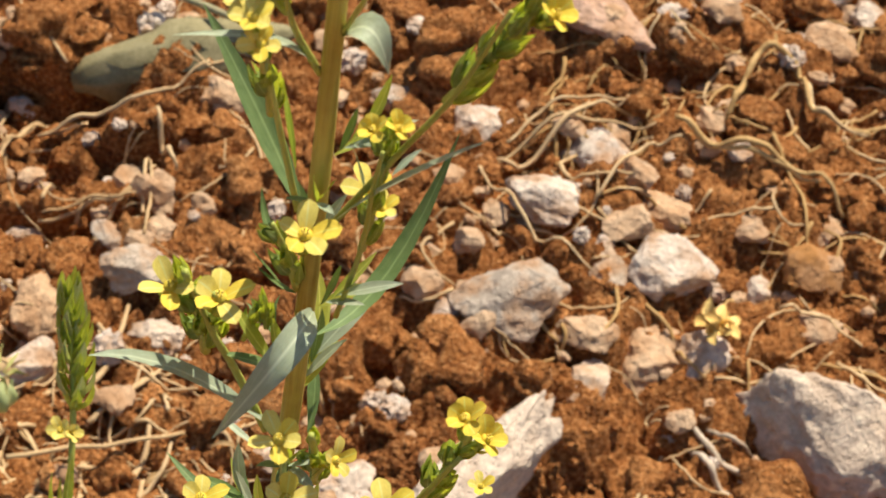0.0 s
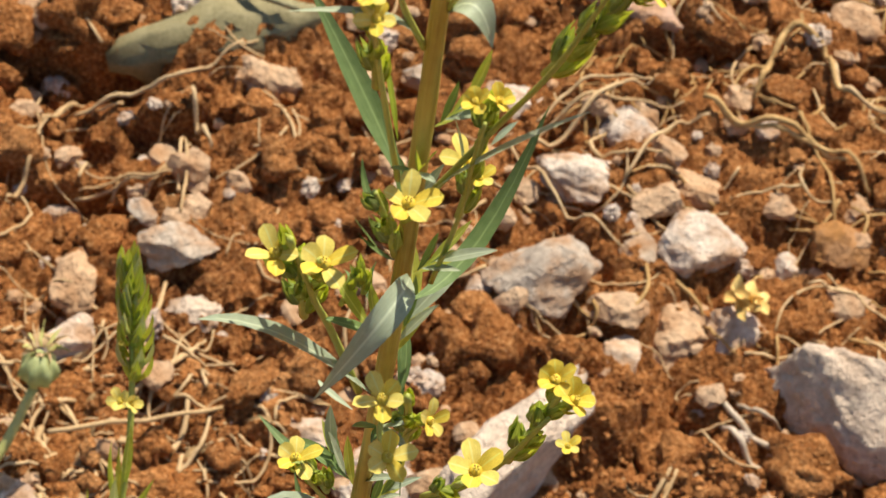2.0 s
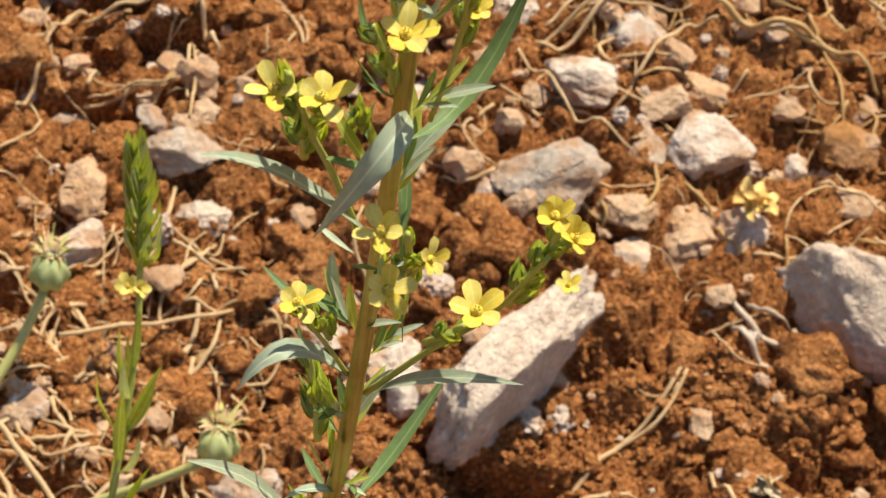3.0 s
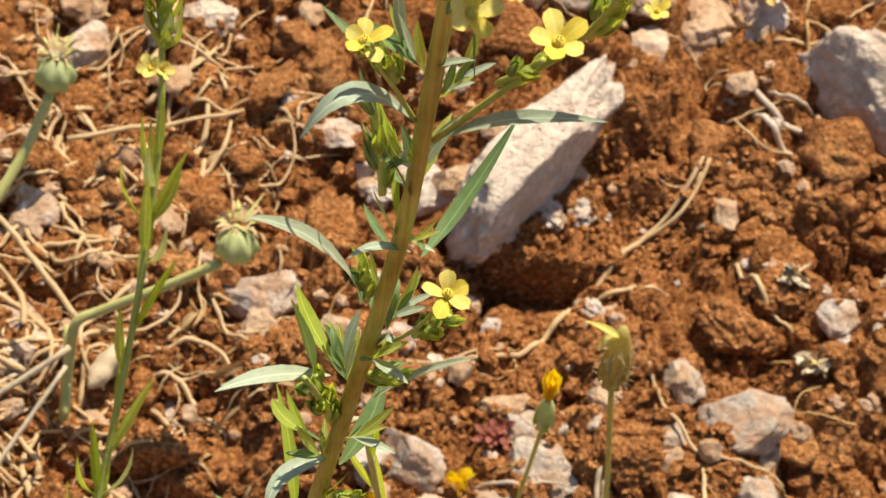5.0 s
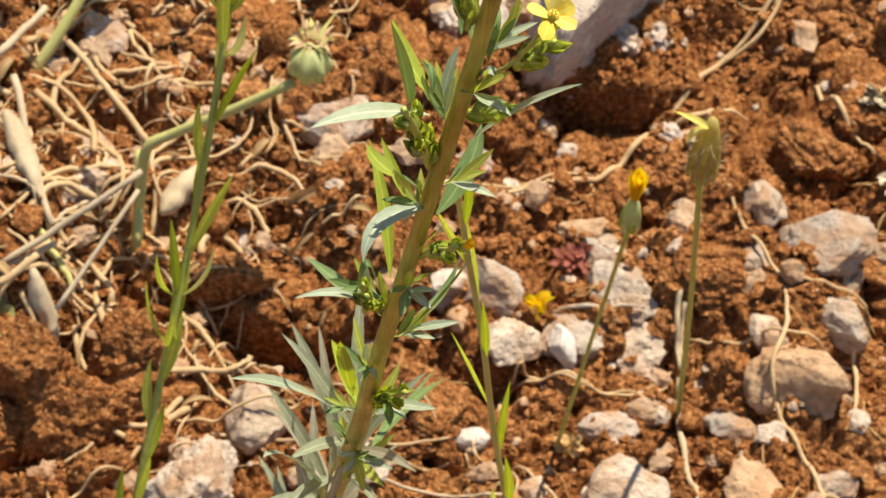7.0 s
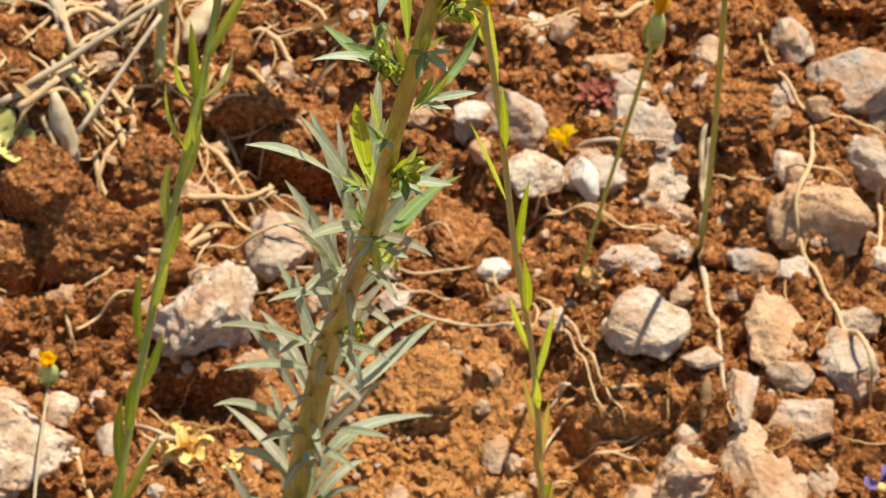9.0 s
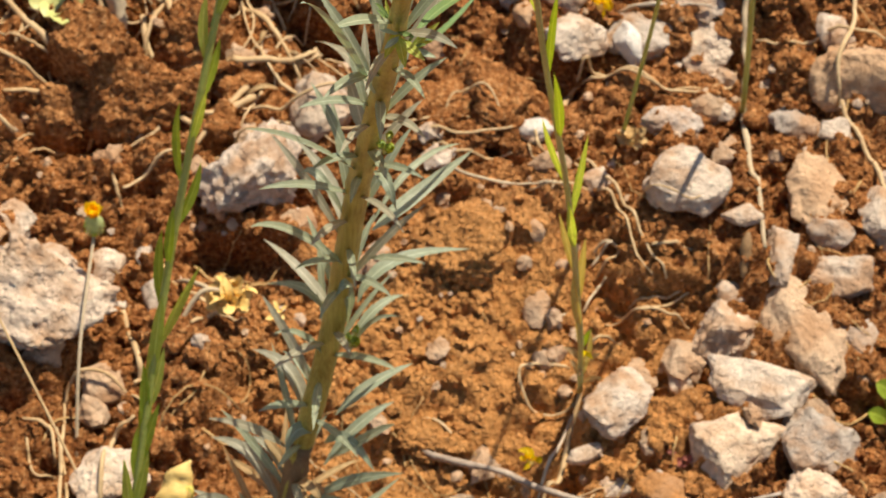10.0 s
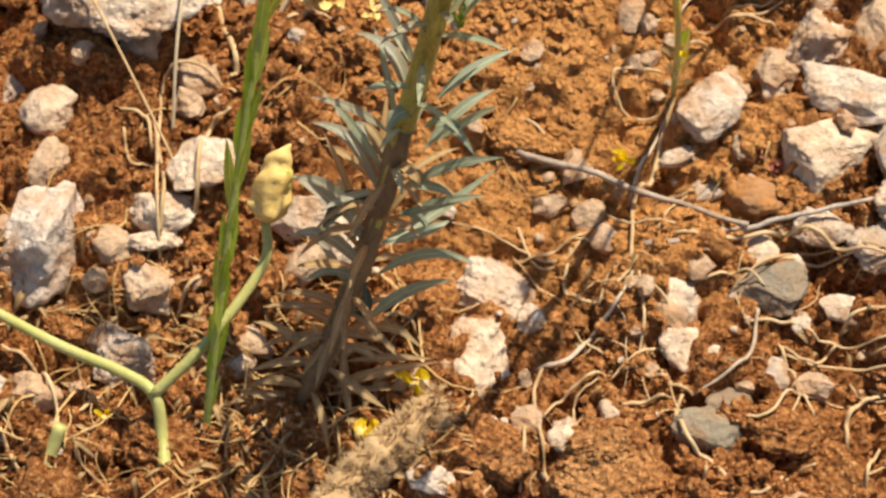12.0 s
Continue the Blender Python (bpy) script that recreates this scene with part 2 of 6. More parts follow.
def spline(points, steps=6):
    """A smooth line through the points."""
    P = [vec(p) for p in points]
    P = [P[0] * 2 - P[1]] + P + [P[-1] * 2 - P[-2]]
    out = []
    for i in range(1, len(P) - 2):
        a, b, c, d = P[i - 1:i + 3]
        for k in range(steps):
            t = k / steps
            out.append(0.5 * (2 * b + (c - a) * t + (2 * a - 5 * b + 4 * c - d) * t * t + (3 * b - a - 3 * c + d) * t ** 3))
    return out + [P[-2]]


def tube(bm, line, radii, sides=7, ridges=0.0, wobble=0.0):
    """A tube along a line; radii: one number for each end or a function of 0..1."""
    rings, n = [], len(line)
    side = vec((1, 0, 0))
    for i, p in enumerate(line):
        d = (line[min(i + 1, n - 1)] - line[max(i - 1, 0)]).normalized()
        side = (side - d * side.dot(d)).normalized()
        other = d.cross(side)
        f = i / (n - 1)
        r = radii(f) if callable(radii) else radii[0] + (radii[1] - radii[0]) * f
        r = float(r)
        ring = []
        for k in range(sides):
            d2 = side * math.cos(math.tau * k / sides) + other * math.sin(math.tau * k / sides)
            ring.append(bm.verts.new(p + d2 * r * (1 + ridges * (k % 2) + (wobble * noise.noise((p + d2 * r) * 320) if wobble else 0))))
        rings.append(ring)
    for a, b in zip(rings, rings[1:]):
        for k in range(sides):
            bm.faces.new((a[k], a[(k + 1) % sides], b[(k + 1) % sides], b[k]))
    bm.faces.new(rings[0][::-1])
    bm.faces.new(rings[-1])
    return bm


def blade(bm, a, b, c, width, up=(0, -0.55, 0.83), twist=0.0, fold=0.25, widest=0.45, blunt=0.9, curl=0.0):
    """A leaf or petal from a over b to c: midrib, folded halves, thin rounded edge."""
    a, b, c = vec(a), vec(b), vec(c)
    q = 2 * b - 0.5 * (a + c)
    uv = bm.loops.layers.uv.verify()
    rings, n = [], 9
    for i in range(n):
        t = i / (n - 1)
        p = (1 - t) ** 2 * a + 2 * t * (1 - t) * q + t * t * c
        d = (2 * (1 - t) * (q - a) + 2 * t * (c - q)).normalized()
        nrm = vec(up) - d * vec(up).dot(d)
        if nrm.length < 1e-3:
            nrm = vec((1, 0, 0)) - d * d.x
        nrm = Matrix.Rotation(twist + curl * t, 3, d) @ nrm.normalized()
        s = d.cross(nrm)
        w = t / widest if t < widest else (1 - t) / (1 - widest)
        w = width * 0.5 * max(0.10 if i == 0 else 0.02, math.sin(max(w, 0) * math.pi / 2) ** blunt)
        w *= 1 + 0.06 * noise.noise(p * 420)
        rise = fold * w
        rings.append(([bm.verts.new(v) for v in (p - s * w + nrm * rise, p - s * w * 0.55 + nrm * rise * 0.35, p - nrm * 0.04 * w,
                                                 p + s * w * 0.55 + nrm * rise * 0.35, p + s * w + nrm * rise)], t))
    for (r0, t0), (r1, t1) in zip(rings, rings[1:]):
        for k in range(4):
            f = bm.faces.new((r0[k], r0[k + 1], r1[k + 1], r1[k]))
            for loop, co in zip(f.loops, ((k / 4, t0), ((k + 1) / 4, t0), ((k + 1) / 4, t1), (k / 4, t1))):
                loop[uv].uv = co
    return bm


def ball(bm, centre, size, seed=0.0, rough=0.0, detail=2, freq=1.0, turn=None):
    m = Matrix.Translation(centre) @ (turn or Matrix.Identity(4)) @ Matrix.Diagonal((*size, 1))
    made = bmesh.ops.create_icosphere(bm, subdivisions=detail, radius=1.0)["verts"]
    for v in made:
        if rough:
            v.co *= 1 + rough * noise.noise(v.co * freq + vec((seed, seed * 1.7, -seed)))
        v.co = m @ v.co
    return bm


# ---- the ground: one sheet, fine where the camera looks ----
TABLE = np.random.RandomState(5).rand(256, 256)


def lattice(x, y, seed):
    xi, yi = np.floor(x).astype(int), np.floor(y).astype(int)
    fx, fy = x - xi, y - yi
    fx, fy = fx * fx * (3 - 2 * fx), fy * fy * (3 - 2 * fy)
    g = lambda i, j: TABLE[(i + seed * 37) % 256, (j + seed * 91) % 256]
    return (g(xi, yi) * (1 - fx) + g(xi + 1, yi) * fx) * (1 - fy) + (g(xi, yi + 1) * (1 - fx) + g(xi + 1, yi + 1) * fx) * fy - 0.5


def clods(x, y, size, seed):
    """Rounded lumps of earth, each of its own height."""
    x, y = x / size, y / size
    xi, yi = np.floor(x).astype(int), np.floor(y).astype(int)
    best = np.zeros_like(x)
    for i in (-1, 0, 1):
        for j in (-1, 0, 1):
            a, b = (xi + i + seed * 13) % 256, (yi + j + seed * 29) % 256
            r = TABLE[a, b]
            cx, cy = xi + i + TABLE[b, a], yi + j + TABLE[(a + 101) % 256, b]
            d2 = ((x - cx) ** 2 + (y - cy) ** 2) / (0.25 + 0.6 * r) ** 2
            best = np.maximum(best, (0.35 + 0.65 * r) * np.sqrt(np.maximum(0, 1 - d2)))
    return best


def relief(x, y):
    """The large forms of the soil: swells, big clods, the crusted patch and the hollow under the long stone."""
    x, y = np.asarray(x, float), np.asarray(y, float)
    near = np.exp(-np.maximum(0, np.hypot(x - 0.06, y - 0.25) - 0.5) / 0.5)
    wx, wy = x + 0.012 * lattice(x * 70, y * 70, 8), y + 0.012 * lattice(x * 70, y * 70, 9)
    h = 0.012 * lattice(x * 14, y * 14, 1) + 0.007 * lattice(x * 40, y * 40, 2)
    crust = np.exp(-(((x - 0.05) / 0.024) ** 2 + ((y - 0.105) / 0.045) ** 2) ** 2)
    lumps = 0.0105 * clods(wx, wy, 0.040, 13) + 0.0085 * clods(wx, wy, 0.021, 3)
    h = h + lumps * (1 - 0.8 * crust) + 0.009 * crust
    for x0, wide, edge, deep, run in ((0.086, 0.025, 0.309, 0.034, 0.024), (-0.046, 0.032, 0.186, 0.020, 0.022), (0.009, 0.019, 0.212, 0.020, 0.016), (0.126, 0.014, 0.360, 0.012, 0.016),
                                        (-0.078, 0.034, 0.500, 0.030, 0.030), (-0.030, 0.020, 0.470, 0.018, 0.018), (-0.062, 0.022, 0.440, 0.016, 0.016), (0.012, 0.012, 0.420, 0.016, 0.020), (0.066, 0.014, 0.392, 0.020, 0.022), (0.040, 0.012, 0.535, 0.016, 0.020), (0.142, 0.020, 0.545, 0.016, 0.020), (-0.062, 0.014, 0.170, 0.020, 0.014), (-0.010, 0.015, 0.133, 0.018, 0.013)):
        back = edge + 0.006 * lattice(x * 60, y * 0 + 3.0, 14) - y
        h = h - deep * np.exp(-((x - x0) / wide) ** 4) * np.clip(back / 0.004, 0, 1) * np.exp(-np.maximum(back, 0) / run)
    return (h - 0.0095) * near


def ground_z(x, y):
    x, y = np.asarray(x, float), np.asarray(y, float)
    near = np.exp(-np.maximum(0, np.hypot(x - 0.06, y - 0.25) - 0.5) / 0.5)
    wx, wy = x + 0.005 * lattice(x * 240, y * 240, 10), y + 0.005 * lattice(x * 240, y * 240, 11)
    crust = np.exp(-(((x - 0.05) / 0.030) ** 2 + ((y - 0.095) / 0.055) ** 2) ** 2)
    h = 0.0042 * clods(wx, wy, 0.0105, 4) * (1 - 0.75 * crust) + 0.0030 * clods(wx, wy, 0.0048, 6) * (1 - 0.6 * crust) - 0.0022
    h = h + 0.0034 * lattice(x * 170, y * 170, 5) + 0.0030 * lattice(x * 430, y * 430, 7) + 0.0013 * lattice(x * 950, y * 950, 12)
    return relief(x, y) + h * near


def gz(x, y):
    return float(ground_z(np.array([x]), np.array([y]))[0])


def spread(lo, hi, step, reach, grow=1.35):
    mid = list(np.arange(lo, hi, step))
    d, a, b = step, lo, hi
    left, right = [], []
    while a > -reach:
        d *= grow
        a, b = a - d, b + d
        left.append(a)
        right.append(b)
    return np.array(left[::-1] + mid + right)


gx = spread(-0.13, 0.25, 0.0008, 60.0)
gy = np.concatenate([spread(-0.07, 0.24, 0.0008, 60.0)[:-48], []])
gy = np.concatenate([gy[gy < 0.24], np.arange(0.24, 0.64, 0.0016), 0.64 + np.cumsum(0.0016 * 1.35 ** np.arange(1, 34))])
X, Yg = np.meshgrid(gx, gy)
Z = ground_z(X, Yg)
co = np.stack([X.ravel(), Yg.ravel(), Z.ravel()], 1)
nx, ny = len(gx), len(gy)
idx = np.arange(nx * ny).reshape(ny, nx)
quads = np.stack([idx[:-1, :-1].ravel(), idx[:-1, 1:].ravel(), idx[1:, 1:].ravel(), idx[1:, :-1].ravel()], 1)
me = bpy.data.meshes.new("ground")
me.vertices.add(len(co))
me.vertices.foreach_set("co", co.ravel())
me.loops.add(quads.size)
me.loops.foreach_set("vertex_index", quads.ravel())
me.polygons.add(len(quads))
me.polygons.foreach_set("loop_start", np.arange(0, quads.size, 4))
me.polygons.foreach_set("use_smooth", np.ones(len(quads), bool))
me.update()
me.validate()
me.materials.append(soil)
tagged(new("ground", me), "reddish brown crumbly dry soil with cracks", "ground", kind="structure")


# ---- stones ----
STONE_WORDS = {"white_stone": "whitish grey stone lying on the red soil", "limestone": "pale cream limestone pebble lying on red soil", "limestone_pitted": "whitish weathered limestone with a pitted face on soil",
               "chalk_stone": "smooth bright white pebble lying on red soil", "worn_stone": "large whitish weathered stone with a lumpy face", "grey_stone": "grey angular stone half sunk in red soil", "slate_stone": "smooth dark olive grey stone on soil", "tan_stone": "tan earth-stained stone among the gravel",
               "ochre_stone": "orange ochre stone on red soil", "pink_stone": "pinkish stone with a flat face on soil", "clod_soil": "crumbly clod of red earth on the ground"}
count = 0
STONES = []


def rock_mesh(name, a, b, h, seed, detail, angular, rough):
    bm = bmesh.new()
    rnd = random.Random(seed)
    bmesh.ops.create_icosphere(bm, subdivisions=detail, radius=1.0)
    cuts = [(vec((rnd.gauss(0, 1), rnd.gauss(0, 1), rnd.gauss(0.2, 0.8))).normalized(), rnd.uniform(0.50, 0.82)) for _ in range(angular)]
    off = vec((seed * 3.1, seed * 1.3, seed * 0.7))
    for v in bm.verts:
        p = v.co.copy()
        for nrm, d in cuts:
            over = p.dot(nrm) - d
            if over > 0:
                p -= nrm * over * 0.92
        p *= 1 + 0.16 * noise.noise(p * 1.3 + off) + 0.11 * noise.noise(p * 3.1 + off) + rough * (0.07 * noise.noise(p * 7 + off) + 0.05 * noise.noise(p * 15 + off))
        v.co = vec((p.x * a * 0.68, p.y * b * 0.68, p.z * h * 0.76))
    me = bpy.data.meshes.new(name)
    bm.to_mesh(me)
    bm.free()
    me.polygons.foreach_set("use_smooth", [True] * len(me.polygons))
    return me


def stone(x, y, a, b, h, yaw, material, lift=0.0, tilt=0.0):
    global count
    count += 1
    clod = material is clod_soil
    name = "soil_clod" if clod else "stone"
    me = rock_mesh(name, a, b, h, count, 5 if max(a, b) > 0.013 or clod else 4 if max(a, b) > 0.009 else 3, 5 if clod else 7 if material is chalk_stone else 13, 0.2 if material is chalk_stone else 2.0 if clod else 1.3 if material is worn_stone else 1.9 if material is limestone_pitted else 0.8)
    me.materials.append(material)
    ob = new(name, me)
    STONES.append((x, y, a, b, h, radians(yaw), gz(x, y) + 0.16 * h + lift))
    ob.matrix_world = pose(x, y, gz(x, y) + 0.16 * h + lift, 5 * math.sin(count * 2.1), 6 * math.sin(count * 1.3) + tilt, yaw)
    return tagged(ob, STONE_WORDS[material.name], "soil clod" if clod else "stone", "clods of earth" if clod else "stones on the soil")


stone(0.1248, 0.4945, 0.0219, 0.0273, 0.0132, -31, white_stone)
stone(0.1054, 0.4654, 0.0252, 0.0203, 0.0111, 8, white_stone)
stone(0.1489, 0.4701, 0.0235, 0.0195, 0.0106, -13, tan_stone)
stone(0.1330, 0.4562, 0.0174, 0.0127, 0.0069, 6, tan_stone)
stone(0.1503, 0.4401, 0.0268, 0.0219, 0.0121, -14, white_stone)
stone(0.1299, 0.4355, 0.0133, 0.0196, 0.0080, 5, grey_stone)
stone(0.0984, 0.4136, 0.0353, 0.0240, 0.0134, 23, grey_stone)
stone(0.1225, 0.4092, 0.0186, 0.0140, 0.0078, 17, tan_stone)
stone(0.1439, 0.4061, 0.0188, 0.0225, 0.0113, 8, tan_stone)
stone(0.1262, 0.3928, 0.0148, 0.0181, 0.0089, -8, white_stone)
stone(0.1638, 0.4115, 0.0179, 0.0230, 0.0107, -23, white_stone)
stone(0.1958, 0.4513, 0.0233, 0.0182, 0.0099, 14, ochre_stone)
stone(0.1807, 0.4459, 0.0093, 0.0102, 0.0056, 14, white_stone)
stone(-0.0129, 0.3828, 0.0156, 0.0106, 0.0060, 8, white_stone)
stone(-0.0217, 0.4055, 0.0278, 0.0149, 0.0083, 20, grey_stone)
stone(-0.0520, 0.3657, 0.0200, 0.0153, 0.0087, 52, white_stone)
stone(-0.0536, 0.3950, 0.0167, 0.0227, 0.0100, -10, tan_stone)
stone(-0.0335, 0.4557, 0.0136, 0.0148, 0.0081, -29, tan_stone)
stone(-0.0665, 0.4355, 0.0115, 0.0104, 0.0058, 26, white_stone)
stone(-0.0359, 0.4230, 0.0113, 0.0081, 0.0045, -28, grey_stone)
stone(-0.0055, 0.4907, 0.0197, 0.0132, 0.0071, 1, tan_stone)
stone(0.1721, 0.4992, 0.0090, 0.0101, 0.0054, 11, white_stone)
stone(0.0890, 0.4573, 0.0087, 0.0135, 0.0052, -3, tan_stone)
stone(0.0761, 0.4064, 0.0093, 0.0124, 0.0056, -18, white_stone)
stone(0.2035, 0.4711, 0.0118, 0.0132, 0.0071, 12, tan_stone)
stone(0.0507, 0.4487, 0.0096, 0.0157, 0.0058, 7, white_stone)
stone(0.0514, 0.3326, 0.0211, 0.0163, 0.0095, 16, white_stone)
stone(0.0799, 0.4384, 0.0076, 0.0082, 0.0046, 36, white_stone)
stone(-0.0549, 0.2964, 0.0104, 0.0127, 0.0062, 10, white_stone)
stone(-0.0225, 0.3512, 0.0107, 0.0093, 0.0054, 2, tan_stone)
stone(0.1177, 0.5530, 0.0357, 0.0187, 0.0098, -22, pink_stone)
stone(0.2159, 0.5796, 0.0147, 0.0123, 0.0063, -2, white_stone)
stone(0.0802, 0.5056, 0.0178, 0.0226, 0.0107, -20, white_stone)
stone(0.2037, 0.5651, 0.0208, 0.0145, 0.0075, -33, tan_stone)
stone(-0.0081, 0.4910, 0.0156, 0.0130, 0.0070, -5, tan_stone)
stone(0.0491, 0.5128, 0.0139, 0.0111, 0.0060, 9, grey_stone)
stone(0.0156, 0.2806, 0.0273, 0.0177, 0.0104, 8, white_stone)
stone(-0.0528, 0.2570, 0.0154, 0.0099, 0.0058, -10, white_stone)
stone(-0.0546, 0.2416, 0.0112, 0.0143, 0.0067, 5, white_stone)
stone(-0.0546, 0.2976, 0.0100, 0.0086, 0.0050, 9, white_stone)
stone(-0.0668, 0.3059, 0.0085, 0.0131, 0.0051, -14, tan_stone)
stone(0.0284, 0.3411, 0.0155, 0.0099, 0.0057, -9, white_stone)
stone(0.0594, 0.3240, 0.0187, 0.0159, 0.0092, 6, white_stone)
stone(0.0943, 0.2436, 0.0145, 0.0081, 0.0048, 4, white_stone)
stone(0.1262, 0.2393, 0.0176, 0.0145, 0.0086, 3, clod_soil)
stone(0.1381, 0.2573, 0.0113, 0.0115, 0.0068, 16, grey_stone)
stone(0.1837, 0.2898, 0.0134, 0.0104, 0.0060, 4, white_stone)
stone(0.0515, 0.2248, 0.0095, 0.0095, 0.0057, -9, white_stone)
stone(-0.0076, 0.2414, 0.0073, 0.0083, 0.0044, -13, white_stone)
stone(0.1678, 0.3007, 0.0185, 0.0140, 0.0081, 3, clod_soil)
stone(0.1574, 0.2864, 0.0218, 0.0155, 0.0091, -35, clod_soil)
stone(0.0625, 0.2252, 0.0148, 0.0169, 0.0089, 25, grey_stone)
stone(0.0936, 0.2429, 0.0127, 0.0113, 0.0067, -25, grey_stone)
stone(0.0845, 0.2342, 0.0071, 0.0078, 0.0043, -8, limestone)
stone(0.0985, 0.2285, 0.0204, 0.0135, 0.0080, -17, grey_stone)
stone(0.0864, 0.2148, 0.0171, 0.0133, 0.0079, -1, grey_stone)
stone(0.1040, 0.2157, 0.0188, 0.0150, 0.0089, -16, limestone)
stone(0.0838, 0.2075, 0.0066, 0.0100, 0.0060, 25, chalk_stone, 0.004)
stone(0.0697, 0.2065, 0.0154, 0.0124, 0.0074, 25, limestone)
stone(0.0508, 0.2225, 0.0109, 0.0079, 0.0047, -28, limestone)
stone(0.1537, 0.2467, 0.0255, 0.0180, 0.0105, 29, grey_stone)
stone(0.1370, 0.2597, 0.0096, 0.0120, 0.0058, 53, grey_stone)
stone(0.1349, 0.2416, 0.0095, 0.0084, 0.0049, -17, grey_stone)
stone(0.1398, 0.2158, 0.0093, 0.0123, 0.0056, 6, limestone)
stone(0.1589, 0.2231, 0.0173, 0.0168, 0.0099, 30, grey_stone)
stone(0.1492, 0.2016, 0.0232, 0.0202, 0.0120, 5, tan_stone)
stone(0.1309, 0.1889, 0.0120, 0.0084, 0.0051, 4, grey_stone)
stone(0.0967, 0.1815, 0.0140, 0.0082, 0.0056, 21, white_stone)
stone(0.0992, 0.1575, 0.0186, 0.0182, 0.0130, -10, limestone)
stone(0.1357, 0.1620, 0.0142, 0.0220, 0.0085, -1, tan_stone)
stone(0.1275, 0.1414, 0.0081, 0.0165, 0.0048, 2, grey_stone)
stone(0.1165, 0.1484, 0.0091, 0.0061, 0.0037, 15, limestone)
stone(0.1408, 0.1494, 0.0104, 0.0088, 0.0053, 17, grey_stone)
stone(0.1552, 0.1555, 0.0149, 0.0141, 0.0085, 9, limestone)
stone(0.1450, 0.1360, 0.0150, 0.0122, 0.0090, -21, grey_stone)
stone(0.1330, 0.1215, 0.0165, 0.0285, 0.0120, 28, tan_stone)
stone(0.1159, 0.1213, 0.0168, 0.0206, 0.0101, -17, limestone_pitted)
stone(0.1481, 0.1198, 0.0087, 0.0136, 0.0052, 22, grey_stone)
stone(0.1159, 0.1312, 0.0076, 0.0057, 0.0035, -12, limestone)
stone(0.1577, 0.1726, 0.0122, 0.0106, 0.0064, 18, grey_stone)
stone(0.0600, 0.1735, 0.0092, 0.0056, 0.0040, 20, chalk_stone, 0.003)
stone(0.0030, 0.1790, 0.0190, 0.0180, 0.0130, 1, grey_stone)
stone(0.0482, 0.1745, 0.0142, 0.0141, 0.0085, -12, clod_soil)
stone(0.0314, 0.2082, 0.0078, 0.0096, 0.0047, 5, grey_stone)
stone(0.0349, 0.1799, 0.0151, 0.0168, 0.0091, 15, clod_soil)
stone(-0.0341, 0.1844, 0.0107, 0.0143, 0.0064, -59, clod_soil)
stone(-0.0416, 0.1799, 0.0061, 0.0060, 0.0036, 34, clod_soil)
stone(-0.0051, 0.2289, 0.0040, 0.0079, 0.0024, -0, limestone)
stone(0.1249, 0.2339, 0.0158, 0.0180, 0.0095, 2, clod_soil)
stone(0.0992, 0.2734, 0.0147, 0.0085, 0.0049, -17, clod_soil)
stone(0.0878, 0.2512, 0.0143, 0.0065, 0.0038, 4, tan_stone)
stone(-0.0127, 0.1500, 0.0235, 0.0240, 0.0185, -19, limestone_pitted, 0.003)
stone(-0.0610, 0.1010, 0.0350, 0.0290, 0.0190, -12, limestone_pitted, 0.006)
stone(-0.0750, 0.1383, 0.0084, 0.0138, 0.0050, 24, limestone)
stone(-0.0614, 0.1211, 0.0133, 0.0091, 0.0055, 8, limestone)
stone(-0.0475, 0.1251, 0.0127, 0.0077, 0.0047, 0, limestone)
stone(-0.0800, 0.1289, 0.0083, 0.0075, 0.0045, 21, tan_stone)
stone(-0.0412, 0.0836, 0.0122, 0.0084, 0.0052, 4, tan_stone)
stone(-0.0343, 0.0519, 0.0160, 0.0128, 0.0079, 16, limestone)
stone(-0.0427, 0.0405, 0.0138, 0.0094, 0.0058, 18, limestone)
stone(-0.0436, 0.0332, 0.0131, 0.0056, 0.0035, 17, limestone_pitted)
stone(-0.0532, 0.0314, 0.0110, 0.0083, 0.0051, 7, tan_stone)
stone(0.1175, 0.0865, 0.0250, 0.0185, 0.0120, -9, limestone, 0.006)
stone(0.1246, 0.1030, 0.0267, 0.0142, 0.0087, 1, limestone)
stone(0.1385, 0.0896, 0.0173, 0.0169, 0.0104, 25, grey_stone)
stone(0.1373, 0.0732, 0.0156, 0.0131, 0.0081, -13, limestone_pitted)
stone(0.1008, 0.0730, 0.0125, 0.0094, 0.0058, 4, ochre_stone)
stone(0.0901, 0.0747, 0.0080, 0.0058, 0.0036, 24, limestone)
stone(0.0822, 0.0812, 0.0083, 0.0047, 0.0029, 28, limestone)
stone(0.0875, 0.0945, 0.0136, 0.0150, 0.0070, -25, limestone, 0.001)
stone(0.0711, 0.1091, 0.0055, 0.0048, 0.0030, 11, limestone)
stone(0.1034, 0.1065, 0.0055, 0.0071, 0.0033, 19, limestone)
stone(0.0661, 0.0566, 0.0070, 0.0062, 0.0039, -3, limestone)
stone(0.1054, 0.0591, 0.0113, 0.0079, 0.0049, 9, limestone)
stone(0.1223, 0.0647, 0.0088, 0.0058, 0.0036, -4, limestone)
stone(0.1315, 0.0613, 0.0085, 0.0133, 0.0051, 9, grey_stone)
stone(0.0545, 0.2120, 0.0052, 0.0070, 0.0040, 4, tan_stone)
stone(-0.0322, 0.1145, 0.0088, 0.0087, 0.0053, 4, grey_stone)
stone(0.1467, 0.0618, 0.0085, 0.0069, 0.0042, 6, limestone)
stone(0.0460, 0.1344, 0.0190, 0.0160, 0.0097, 8, clod_soil)
